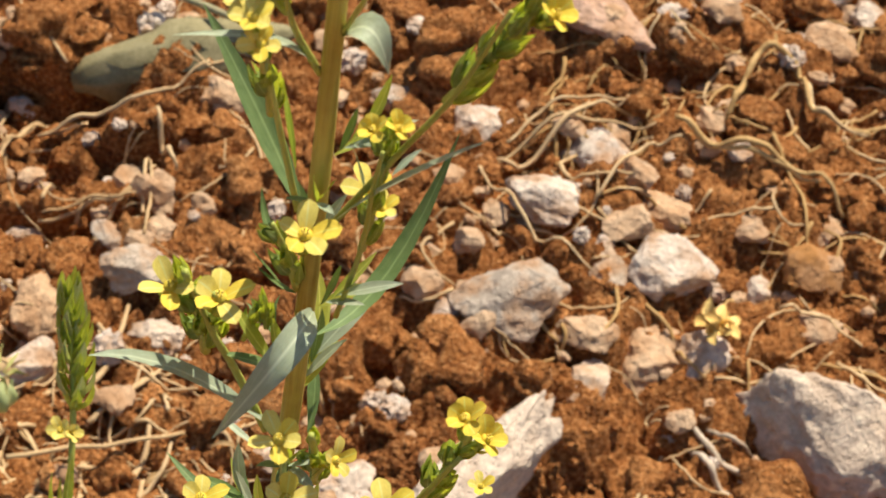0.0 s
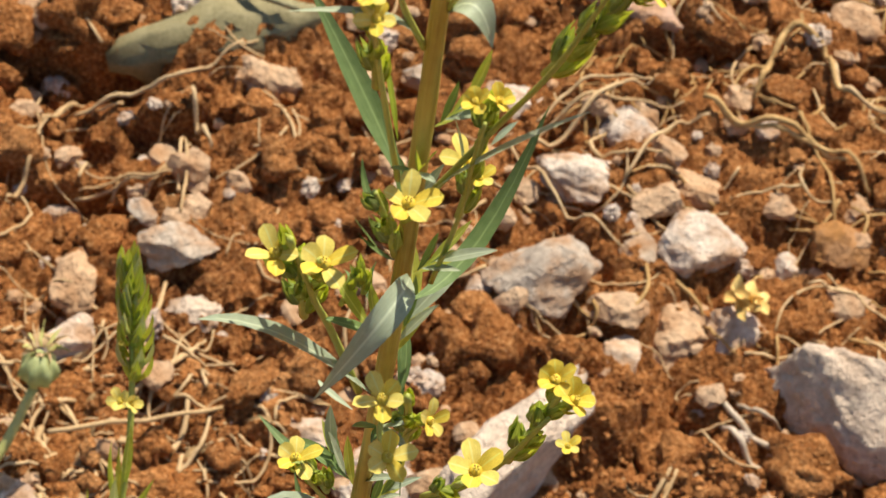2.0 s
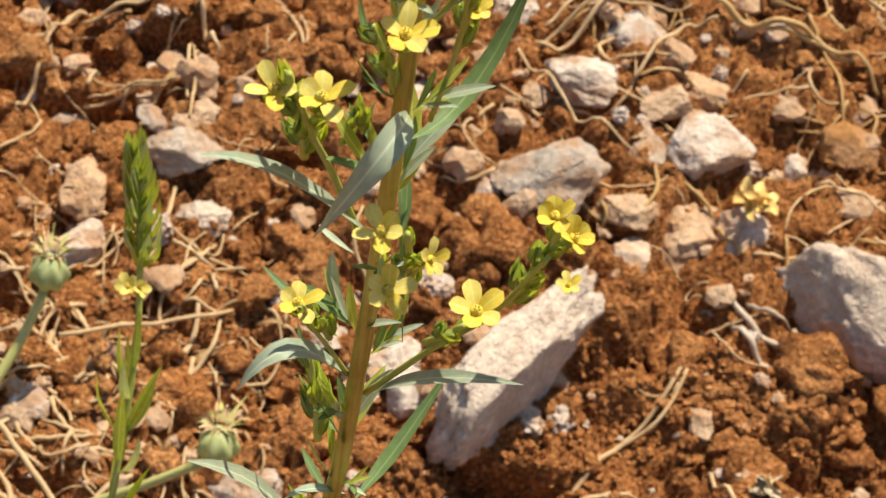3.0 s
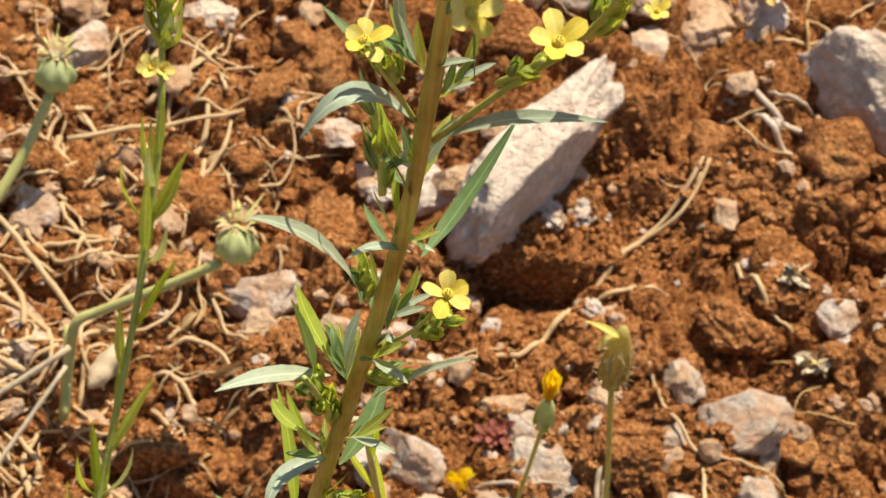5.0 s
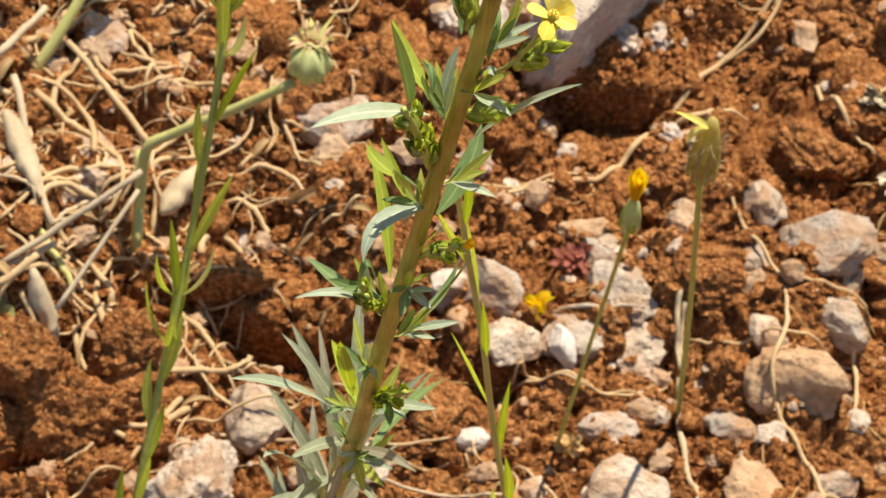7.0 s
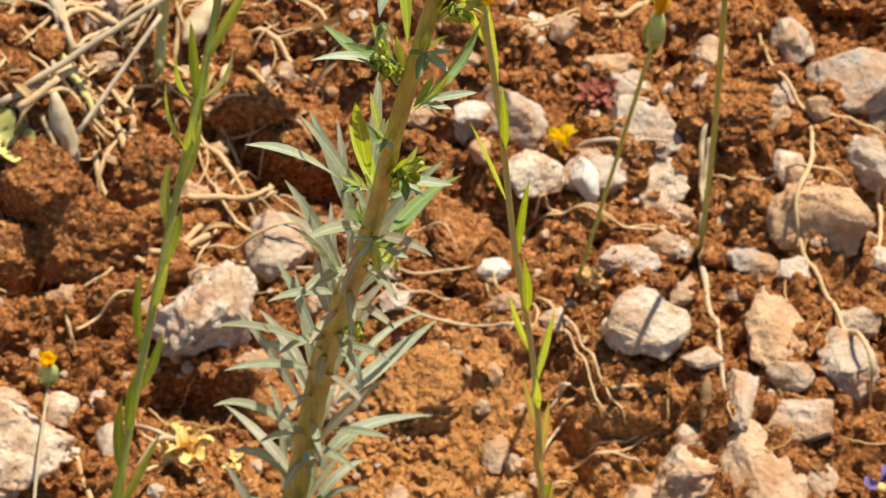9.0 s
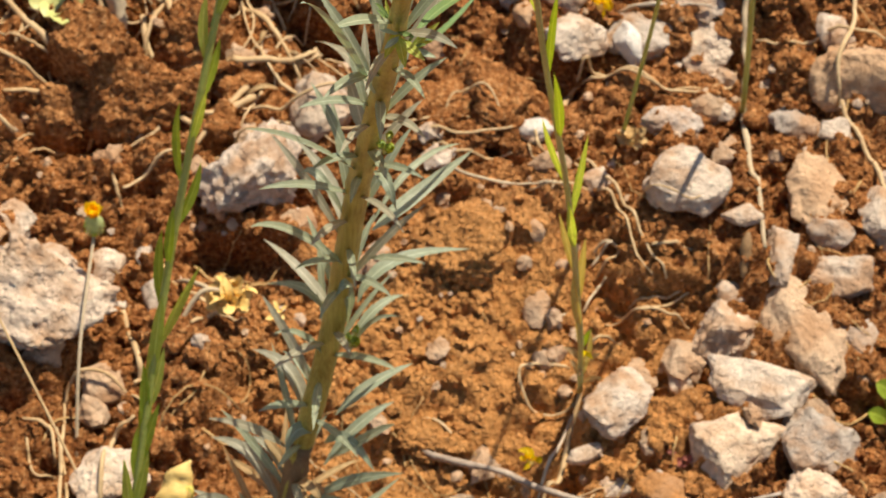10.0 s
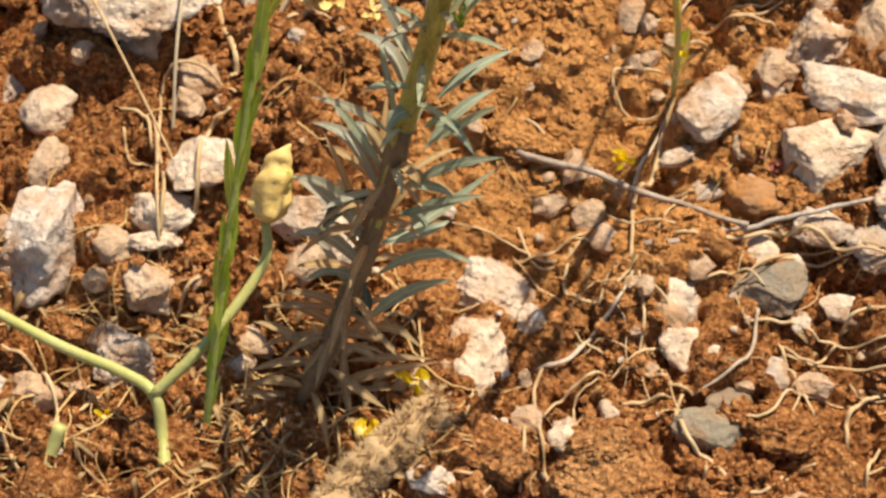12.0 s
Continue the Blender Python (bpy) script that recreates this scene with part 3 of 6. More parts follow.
stone(0.0491, 0.1803, 0.0152, 0.0172, 0.0091, 33, clod_soil)
stone(0.0435, 0.0824, 0.0171, 0.0097, 0.0060, -1, clod_soil)
stone(0.0877, 0.1998, 0.0125, 0.0111, 0.0066, 6, clod_soil)
stone(0.0399, 0.0398, 0.0199, 0.0125, 0.0078, -11, limestone_pitted)
stone(0.0367, 0.0160, 0.0137, 0.0200, 0.0082, 4, limestone_pitted)
stone(0.0854, 0.0403, 0.0118, 0.0123, 0.0071, 42, limestone)
stone(0.0880, 0.0276, 0.0103, 0.0108, 0.0062, -1, limestone_pitted)
stone(0.0946, 0.0274, 0.0047, 0.0037, 0.0023, 25, limestone)
stone(0.0964, 0.0051, 0.0152, 0.0110, 0.0068, 1, slate_stone)
stone(0.1005, 0.0148, 0.0130, 0.0063, 0.0039, 2, slate_stone)
stone(0.1087, 0.0486, 0.0189, 0.0116, 0.0071, 15, slate_stone)
stone(0.1261, 0.0450, 0.0127, 0.0066, 0.0041, -13, limestone)
stone(0.1128, 0.0090, 0.0185, 0.0099, 0.0062, 5, clod_soil)
stone(0.0618, -0.0027, 0.0083, 0.0052, 0.0032, -38, limestone_pitted)
stone(0.0699, -0.0046, 0.0107, 0.0080, 0.0050, 11, clod_soil)
stone(0.0726, 0.0079, 0.0054, 0.0067, 0.0033, 16, limestone)
stone(0.0753, -0.0120, 0.0227, 0.0128, 0.0080, 8, clod_soil)
stone(0.0437, -0.0079, 0.0160, 0.0148, 0.0092, 13, clod_soil)
stone(0.0316, -0.0192, 0.0099, 0.0066, 0.0041, -10, limestone_pitted)
stone(-0.0453, 0.0059, 0.0151, 0.0154, 0.0091, 15, limestone_pitted)
stone(-0.0436, 0.0239, 0.0124, 0.0143, 0.0074, 32, limestone)
stone(-0.0626, 0.0122, 0.0124, 0.0082, 0.0051, -1, clod_soil)
stone(-0.0881, 0.0816, 0.0073, 0.0093, 0.0044, -15, limestone_pitted)
stone(-0.0776, 0.0723, 0.0118, 0.0120, 0.0071, -5, limestone)
stone(-0.0717, 0.0499, 0.0098, 0.0128, 0.0059, 0, tan_stone)
stone(-0.0705, 0.0349, 0.0190, 0.0290, 0.0180, -6, white_stone, 0.003)
stone(-0.0054, 0.0483, 0.0231, 0.0170, 0.0105, -20, limestone)
stone(-0.0330, -0.0147, 0.0175, 0.0142, 0.0089, 2, clod_soil)
stone(-0.0170, 0.0149, 0.0110, 0.0079, 0.0049, -12, tan_stone)
stone(-0.0187, 0.0088, 0.0082, 0.0053, 0.0033, 26, limestone)
stone(0.0107, 0.0143, 0.0082, 0.0066, 0.0041, 6, clod_soil)
stone(0.1105, 0.0228, 0.0083, 0.0056, 0.0035, 23, limestone)
stone(-0.0063, 0.0359, 0.0125, 0.0081, 0.0050, 24, tan_stone)
stone(-0.0644, -0.0095, 0.0122, 0.0105, 0.0065, 26, tan_stone)
stone(0.1276, -0.0004, 0.0164, 0.0158, 0.0099, 8, clod_soil)
stone(0.1196, 0.0670, 0.0156, 0.0097, 0.0060, -7, limestone)
stone(-0.0459, 0.1758, 0.026, 0.018, 0.02, 20, clod_soil)
stone(-0.0619, 0.1870, 0.022, 0.016, 0.018, -15, clod_soil)
stone(-0.0338, 0.1950, 0.02, 0.015, 0.015, 40, clod_soil)
stone(-0.0097, 0.2223, 0.018, 0.013, 0.014, 10, clod_soil)
stone(-0.0670, 0.1711, 0.02, 0.014, 0.016, 0, clod_soil)
stone(-0.0359, 0.1596, 0.016, 0.012, 0.012, 30, clod_soil)
stone(0.0881, 0.3288, 0.069, 0.0225, 0.032, 60, worn_stone, 0.008)
stone(0.2058, 0.3830, 0.051, 0.036, 0.032, -35, worn_stone)

# loose crumbs and grit strewn over the soil, too many to count


def strewn(name, n, lo, hi, material, label, seed, yspan, detail=1):
    base = bmesh.new()
    bmesh.ops.create_icosphere(base, subdivisions=detail, radius=1.0)
    base.verts.ensure_lookup_table()
    bv = np.array([v.co[:] for v in base.verts])
    bf = np.array([[v.index for v in f.verts] for f in base.faces])
    base.free()
    r = np.random.RandomState(seed)
    x, y = r.uniform(-0.13, 0.25, n), r.uniform(yspan[0], yspan[1], n)
    keep = lattice(x * 30, y * 30, seed) + r.uniform(-0.25, 0.25, n) > -0.05
    keep &= ~((abs(y - 0.5056 - 0.28 * (x + 0.025)) < 0.016) & (abs(x + 0.025) < 0.045))
    if name == "soil_clods":
        keep &= ((x - 0.05) / 0.036) ** 2 + ((y - 0.095) / 0.06) ** 2 > 1
        for sx, sy, a, b, h, yaw, mid in STONES:
            keep &= np.hypot(x - sx, y - sy) > 0.34 * (a + b) + hi * 0.35
    x, y = x[keep], y[keep]
    n = len(x)
    size = lo + (hi - lo) * r.rand(n) ** 3.2
    z = ground_z(x, y) + size * 0.25
    shape = 1 + {"soil_crumbs": 0.36, "soil_clods": 0.07}.get(name, 0.17) * r.randn(n, len(bv), 1).clip(-1.5, 1.5)
    if name == "soil_clods":
        way = r.randn(n, 3, 3) * 3.0
        shape = shape * (1 + 0.30 * np.sin(np.einsum("vc,nkc->nvk", bv, way) + r.uniform(0, 6, (n, 1, 3))).sum(-1, keepdims=True) / 1.6)
    flat = np.stack([r.uniform(0.7, 1.3, n), r.uniform(0.7, 1.2, n), r.uniform(0.5, 0.9, n)], 1)[:, None, :]
    p = bv[None] * shape * flat * size[:, None, None]
    ang = r.uniform(0, math.tau, n)
    c, s = np.cos(ang)[:, None], np.sin(ang)[:, None]
    p = np.stack([p[..., 0] * c - p[..., 1] * s, p[..., 0] * s + p[..., 1] * c, p[..., 2]], -1) + np.stack([x, y, z], 1)[:, None, :]
    faces = (bf[None] + (np.arange(n) * len(bv))[:, None, None]).reshape(-1, 3)
    me = bpy.data.meshes.new(name)
    me.from_pydata(p.reshape(-1, 3).tolist(), [], faces.tolist())
    me.polygons.foreach_set("use_smooth", [name == "soil_clods"] * len(me.polygons))
    me.materials.append(material)
    return tagged(new(name, me), label, "soil" if "soil" in name else "gravel", kind="stuff")


strewn("soil_crumbs", 80000, 0.0003, 0.0022, clod_soil, "loose crumbs of red earth strewn about", 21, (-0.06, 0.36))
strewn("soil_crumbs", 3500, 0.0007, 0.0042, soil, "coarse dark red crumbs of dry earth", 22, (0.2, 0.62))
strewn("soil_clods", 1500, 0.0016, 0.0062, clod_soil, "rounded small clods of red earth lying about", 25, (-0.06, 0.36), 3)
strewn("soil_clods", 900, 0.0024, 0.0085, soil, "rounded clods of red earth between far stones", 26, (0.30, 0.62), 3)
strewn("soil_clods", 280, 0.0050, 0.0125, soil, "large rounded clods of red earth far off", 27, (0.30, 0.66), 3)
strewn("gravel", 800, 0.0007, 0.0042, limestone, "small pale limestone grit in the soil", 23, (-0.06, 0.36), 2)
strewn("gravel", 620, 0.0020, 0.0068, tan_stone, "small tan and pale grit in the soil", 24, (0.26, 0.62), 2)
strewn("gravel", 240, 0.0020, 0.0060, white_stone, "small whitish pebbles between the far stones", 28, (0.26, 0.62), 3)
strewn("gravel", 900, 0.0010, 0.0052, tan_stone, "small tan earth-stained grit round the stems", 29, (-0.06, 0.30), 2)


# ---- dry roots, straws and twigs lying on the soil ----
def top_z(x, y):
    """Height of the soil or of the stone that lies there."""
    z = gz(x, y)
    for sx, sy, a, b, h, yaw, mid in STONES:
        dx, dy = x - sx, y - sy
        if abs(dx) + abs(dy) < a + b:
            u, v = dx * math.cos(yaw) + dy * math.sin(yaw), dy * math.cos(yaw) - dx * math.sin(yaw)
            q = (u / (a * 0.58)) ** 2 + (v / (b * 0.58)) ** 2
            if q < 1:
                z = max(z, mid + 0.62 * h * math.sqrt(1 - q))
    return z


def dry_root(points, width, material, lift=0.0, name="dry_root", label="", category="root"):
    line = spline([(x, y, 0) for x, y in points], 8)
    n = len(line)
    for i, p in enumerate(line):
        f = i / (n - 1)
        p.z = top_z(p.x, p.y) + width * 0.35 + lift + (0.004 if p.y > 0.4 else 0) + 0.004 * math.sin(f * math.pi) * (0.5 + noise.noise(vec((p.x * 40, p.y * 40, 3))))
    soft = [(line[max(i - 1, 0)].z + line[i].z * 2 + line[min(i + 1, n - 1)].z) / 4 for i in range(n)]
    for p, z in zip(line, soft):
        p.z = max(z, top_z(p.x, p.y) + width * 0.2)
    bm = tube(bmesh.new(), line, lambda f: width * 0.5 * (0.65 + 0.35 * math.sin(math.pi * min(1, f + 0.15))), 7, 0.12, 0.25)
    words = {"straw": "thin curly tan dry root lying on soil", "straw_ochre": "thick ochre wavy dry root on soil",
             "straw_grey": "weathered grey dry stalk lying on soil", "straw_pale": "pale bleached dry stalk lying on soil"}
    ob = part(name, bm, material)
    return tagged(ob, label or words[material.name], category, "dry roots and straws")


dry_root([(-0.0859, 0.4580), (-0.0771, 0.4625), (-0.0696, 0.4841), (-0.0668, 0.4885)], 0.0015, straw)
dry_root([(-0.0690, 0.4707), (-0.0506, 0.4773), (-0.0322, 0.4820), (-0.0149, 0.4968)], 0.0016, straw)
dry_root([(-0.0805, 0.4318), (-0.0792, 0.4538), (-0.0730, 0.4715), (-0.0682, 0.4873)], 0.0010, straw)
dry_root([(-0.0288, 0.4735), (-0.0226, 0.4581), (-0.0188, 0.4523)], 0.0018, straw)
dry_root([(-0.0265, 0.4304), (-0.0298, 0.4563), (-0.0289, 0.4626)], 0.0014, straw)
dry_root([(-0.0624, 0.4367), (-0.0443, 0.4423), (-0.0240, 0.4447)], 0.0013, straw)
dry_root([(0.1467, 0.5045), (0.1637, 0.4972), (0.1831, 0.4930), (0.1976, 0.4848)], 0.0022, straw_ochre)
dry_root([(0.1653, 0.5109), (0.1694, 0.5249), (0.1763, 0.5421), (0.1894, 0.5398), (0.1953, 0.5196), (0.2155, 0.5125)], 0.0023, straw_ochre)
dry_root([(0.0870, 0.4852), (0.0987, 0.4858), (0.1161, 0.5085), (0.1308, 0.5160)], 0.0017, straw)
dry_root([(0.0904, 0.4916), (0.1043, 0.5076), (0.1291, 0.5161)], 0.0013, straw)
dry_root([(0.1216, 0.4626), (0.1365, 0.4910), (0.1492, 0.4965)], 0.0014, straw)
dry_root([(-0.0838, 0.4257), (-0.0790, 0.4407), (-0.0775, 0.4636), (-0.0662, 0.4882)], 0.0016, straw)
dry_root([(-0.0239, 0.4166), (-0.0258, 0.4435), (-0.0303, 0.4660)], 0.0012, straw)
dry_root([(-0.0613, 0.4383), (-0.0429, 0.4433), (-0.0240, 0.4442)], 0.0010, straw)
dry_root([(-0.0764, 0.3877), (-0.0618, 0.3892), (-0.0485, 0.3875)], 0.0008, straw)
dry_root([(-0.0242, 0.3399), (-0.0125, 0.3447), (0.0020, 0.3428)], 0.0016, straw)
dry_root([(-0.0531, 0.3423), (-0.0416, 0.3279), (-0.0261, 0.3085)], 0.0010, straw)
dry_root([(0.0817, 0.4764), (0.1010, 0.4482), (0.1223, 0.4318)], 0.0013, straw)
dry_root([(0.1500, 0.5028), (0.1709, 0.4943), (0.1914, 0.4897), (0.2076, 0.4775)], 0.0021, straw_ochre)
dry_root([(0.1915, 0.5394), (0.1969, 0.5192), (0.2148, 0.5118)], 0.0019, straw)
dry_root([(0.1568, 0.3787), (0.1707, 0.3658), (0.1881, 0.3581)], 0.0021, straw_grey)
dry_root([(0.1185, 0.3150), (0.1387, 0.3358), (0.1510, 0.3694)], 0.0014, straw)
dry_root([(0.1640, 0.3770), (0.1716, 0.3718), (0.1800, 0.3729)], 0.0016, straw_grey)
dry_root([(0.1853, 0.4276), (0.2001, 0.4287), (0.2132, 0.4179)], 0.0012, straw)
dry_root([(0.0835, 0.4819), (0.1115, 0.5025), (0.1405, 0.5047)], 0.0013, straw)
dry_root([(0.0712, 0.2623), (0.0911, 0.2720), (0.1037, 0.2883), (0.1238, 0.3182), (0.1395, 0.3309), (0.1501, 0.3614)], 0.0019, straw)
dry_root([(0.1071, 0.2948), (0.1204, 0.2986), (0.1360, 0.3028)], 0.0015, straw)
dry_root([(-0.0540, 0.3479), (-0.0361, 0.3204), (-0.0223, 0.3053)], 0.0015, straw)
dry_root([(0.0102, 0.3466), (0.0168, 0.3410), (0.0234, 0.3360)], 0.0013, straw)
dry_root([(-0.0167, 0.2496), (-0.0069, 0.2488), (0.0043, 0.2362), (0.0125, 0.2344)], 0.0017, straw)
dry_root([(-0.0145, 0.2573), (0.0015, 0.2598), (0.0113, 0.2432)], 0.0015, straw)
dry_root([(0.1544, 0.3135), (0.1611, 0.2960), (0.1716, 0.2848)], 0.0015, straw)
dry_root([(0.1595, 0.3706), (0.1663, 0.3595), (0.1738, 0.3533)], 0.0022, straw_grey)
dry_root([(0.0566, 0.2520), (0.0697, 0.2602), (0.0791, 0.2639)], 0.0012, straw)
dry_root([(-0.0243, 0.2110), (-0.0155, 0.2045), (-0.0060, 0.1915)], 0.0016, straw)
dry_root([(-0.0809, 0.2347), (-0.0716, 0.2353), (-0.0660, 0.2339), (-0.0611, 0.2265), (-0.0499, 0.2331), (-0.0333, 0.2382)], 0.0010, straw_pale)
dry_root([(-0.0609, 0.2253), (-0.0505, 0.2376), (-0.0388, 0.2445), (-0.0363, 0.2489)], 0.0014, straw_pale)
dry_root([(-0.0586, 0.2208), (-0.0521, 0.2269), (-0.0408, 0.2297)], 0.0009, straw)
dry_root([(-0.0547, 0.2244), (-0.0502, 0.2199), (-0.0486, 0.2144)], 0.0010, straw)
dry_root([(-0.0358, 0.2229), (-0.0266, 0.2242), (-0.0175, 0.2264)], 0.0012, straw)
dry_root([(-0.0244, 0.2195), (-0.0165, 0.2192), (-0.0088, 0.2208)], 0.0010, straw)
dry_root([(-0.0186, 0.2349), (-0.0134, 0.2442), (-0.0024, 0.2585)], 0.0008, straw)
dry_root([(0.0139, 0.2402), (0.0212, 0.2443), (0.0255, 0.2487)], 0.0010, straw)
dry_root([(0.0534, 0.2510), (0.0681, 0.2626), (0.0906, 0.2747)], 0.0012, straw)
dry_root([(0.1271, 0.2698), (0.1315, 0.2506), (0.1366, 0.2422), (0.1427, 0.2337), (0.1505, 0.2308), (0.1609, 0.2302), (0.1668, 0.2263)], 0.0011, straw)
dry_root([(0.1436, 0.2303), (0.1436, 0.2151), (0.1395, 0.2009), (0.1410, 0.1919)], 0.0013, straw)
dry_root([(0.1417, 0.1918), (0.1526, 0.1712), (0.1596, 0.1529), (0.1625, 0.1481)], 0.0014, straw)
dry_root([(0.1634, 0.2221), (0.1647, 0.2022), (0.1636, 0.1937)], 0.0012, straw)
dry_root([(0.1191, 0.2174), (0.1397, 0.2129), (0.1661, 0.2127)], 0.0010, straw)
dry_root([(0.1170, 0.2323), (0.1149, 0.2240), (0.1168, 0.2076)], 0.0018, straw_pale)
dry_root([(0.1182, 0.2318), (0.1166, 0.2225), (0.1174, 0.2060)], 0.0014, straw_pale)
dry_root([(0.1169, 0.2059), (0.1169, 0.1945), (0.1191, 0.1683), (0.1228, 0.1408)], 0.0018, straw_pale)
dry_root([(0.0591, 0.1682), (0.0611, 0.1650), (0.0674, 0.1664)], 0.0007, straw)
dry_root([(0.0602, 0.1542), (0.0783, 0.1578), (0.0860, 0.1480), (0.0912, 0.1346), (0.0959, 0.1308)], 0.0008, straw)
dry_root([(0.0702, 0.1711), (0.0735, 0.1629), (0.0722, 0.1550)], 0.0007, straw)
dry_root([(0.0674, 0.1899), (0.0702, 0.1983), (0.0837, 0.1994), (0.0916, 0.1965), (0.1069, 0.1957), (0.1149, 0.2052)], 0.0010, straw)
dry_root([(0.0340, 0.1639), (0.0387, 0.1609), (0.0549, 0.1661)], 0.0010, straw)
dry_root([(0.0803, 0.2219), (0.0926, 0.2208), (0.1056, 0.2226)], 0.0012, straw_grey)
dry_root([(0.0845, 0.1242), (0.0985, 0.1236), (0.1058, 0.1224)], 0.0009, straw)
dry_root([(0.0782, 0.1253), (0.0809, 0.1316), (0.0832, 0.1348)], 0.0009, straw_pale)
dry_root([(0.0899, 0.1270), (0.0965, 0.1281), (0.1022, 0.1302)], 0.0009, straw)
dry_root([(0.0936, 0.1388), (0.0992, 0.1395), (0.1049, 0.1386)], 0.0009, straw)
dry_root([(0.0784, 0.1411), (0.0809, 0.1435), (0.0864, 0.1435)], 0.0009, straw_pale)
dry_root([(0.0694, 0.1175), (0.0722, 0.1201), (0.0752, 0.1230)], 0.0009, straw_pale)
dry_root([(-0.0266, 0.1808), (-0.0190, 0.1755), (-0.0066, 0.1746), (0.0068, 0.1792), (0.0150, 0.1749)], 0.0010, straw)
dry_root([(-0.0464, 0.1461), (-0.0372, 0.1548), (-0.0301, 0.1580)], 0.0010, straw)
dry_root([(-0.0501, 0.1512), (-0.0478, 0.1449), (-0.0455, 0.1406)], 0.0010, straw)
dry_root([(-0.0259, 0.1607), (-0.0141, 0.1631), (0.0073, 0.1628)], 0.0007, straw)
dry_root([(0.0262, 0.1673), (0.0381, 0.1673), (0.0544, 0.1715)], 0.0010, straw)
dry_root([(0.0317, 0.1580), (0.0470, 0.1551), (0.0619, 0.1554), (0.0709, 0.1567)], 0.0009, straw_pale)
dry_root([(0.0605, 0.1718), (0.0625, 0.1675), (0.0675, 0.1687)], 0.0009, straw)
dry_root([(0.0401, 0.1816), (0.0463, 0.1813), (0.0528, 0.1721)], 0.0007, straw)
dry_root([(0.0350, 0.1686), (0.0372, 0.1796), (0.0415, 0.1834)], 0.0006, straw)
dry_root([(0.0665, 0.1546), (0.0677, 0.1586), (0.0708, 0.1601)], 0.0007, straw)
dry_root([(0.0704, 0.1717), (0.0766, 0.1670), (0.0852, 0.1537), (0.0930, 0.1380), (0.0982, 0.1309)], 0.0009, straw)
dry_root([(0.0675, 0.1891), (0.0717, 0.1997), (0.0823, 0.1992), (0.0918, 0.1962), (0.1055, 0.1985), (0.1147, 0.2087)], 0.0009, straw)
dry_root([(0.0758, 0.1061), (0.0671, 0.1053), (0.0630, 0.1022), (0.0669, 0.0943), (0.0756, 0.0949), (0.0794, 0.0988)], 0.0008, straw)
dry_root([(0.0797, 0.1115), (0.0840, 0.1142), (0.0886, 0.1172)], 0.0009, straw)
dry_root([(0.0793, 0.1391), (0.0830, 0.1434), (0.0872, 0.1426)], 0.0009, straw_pale)
dry_root([(0.0810, 0.1362), (0.0840, 0.1391), (0.0871, 0.1432)], 0.0008, straw)
dry_root([(0.0866, 0.1268), (0.0934, 0.1232), (0.1046, 0.1304)], 0.0009, straw)
dry_root([(0.0478, 0.0832), (0.0438, 0.0858), (0.0398, 0.0884)], 0.0007, straw)
dry_root([(0.0893, 0.1525), (0.1009, 0.1484), (0.1053, 0.1504)], 0.0005, straw)
dry_root([(-0.0402, 0.1089), (-0.0319, 0.0876), (-0.0325, 0.0828)], 0.0016, straw)
dry_root([(-0.0482, 0.0708), (-0.0493, 0.0821), (-0.0400, 0.0836), (-0.0303, 0.0781)], 0.0010, straw)
dry_root([(-0.0587, 0.0699), (-0.0512, 0.0674), (-0.0482, 0.0587)], 0.0010, straw)
dry_root([(-0.0561, 0.0635), (-0.0529, 0.0546), (-0.0464, 0.0560)], 0.0008, straw)
dry_root([(-0.0482, 0.0708), (-0.0464, 0.0560), (-0.0409, 0.0293)], 0.0010, straw)
dry_root([(-0.0341, 0.0416), (-0.0355, 0.0654), (-0.0307, 0.0716)], 0.0013, straw)
dry_root([(-0.0256, 0.1196), (-0.0189, 0.1142), (-0.0114, 0.1134)], 0.0011, straw)
dry_root([(-0.0208, 0.0996), (-0.0149, 0.1073), (-0.0089, 0.1061)], 0.0010, straw)
dry_root([(0.0825, 0.0571), (0.0996, 0.0603), (0.1135, 0.0642), (0.1273, 0.0588), (0.1415, 0.0579)], 0.0013, straw)
dry_root([(0.1014, 0.0532), (0.1140, 0.0576), (0.1273, 0.0588)], 0.0010, straw)
dry_root([(0.0447, 0.0499), (0.0527, 0.0524), (0.0619, 0.0582)], 0.0008, straw)
dry_root([(0.0793, 0.1001), (0.0777, 0.0888), (0.0760, 0.0755), (0.0723, 0.0685), (0.0729, 0.0451)], 0.0015, straw)
dry_root([(0.0778, 0.0945), (0.0728, 0.0780), (0.0709, 0.0683)], 0.0010, straw_grey)
dry_root([(0.0579, 0.0531), (0.0575, 0.0431), (0.0608, 0.0393), (0.0673, 0.0378), (0.0720, 0.0437), (0.0742, 0.0486)], 0.0010, straw)
dry_root([(0.0531, 0.0175), (0.0597, 0.0198), (0.0658, 0.0293), (0.0702, 0.0349), (0.0733, 0.0438)], 0.0012, straw_grey)
dry_root([(0.0559, 0.0034), (0.0607, 0.0112), (0.0681, 0.0173), (0.0772, 0.0209)], 0.0009, straw)
dry_root([(0.0545, 0.0176), (0.0532, 0.0090), (0.0569, -0.0060), (0.0596, -0.0164)], 0.0010, straw)
dry_root([(0.0515, 0.0051), (0.0522, -0.0073), (0.0528, -0.0155)], 0.0009, straw)
dry_root([(0.0787, 0.0200), (0.0870, 0.0174), (0.0915, 0.0159)], 0.0012, straw)
dry_root([(0.0745, 0.0108), (0.0812, 0.0125), (0.0863, 0.0140)], 0.0010, straw)
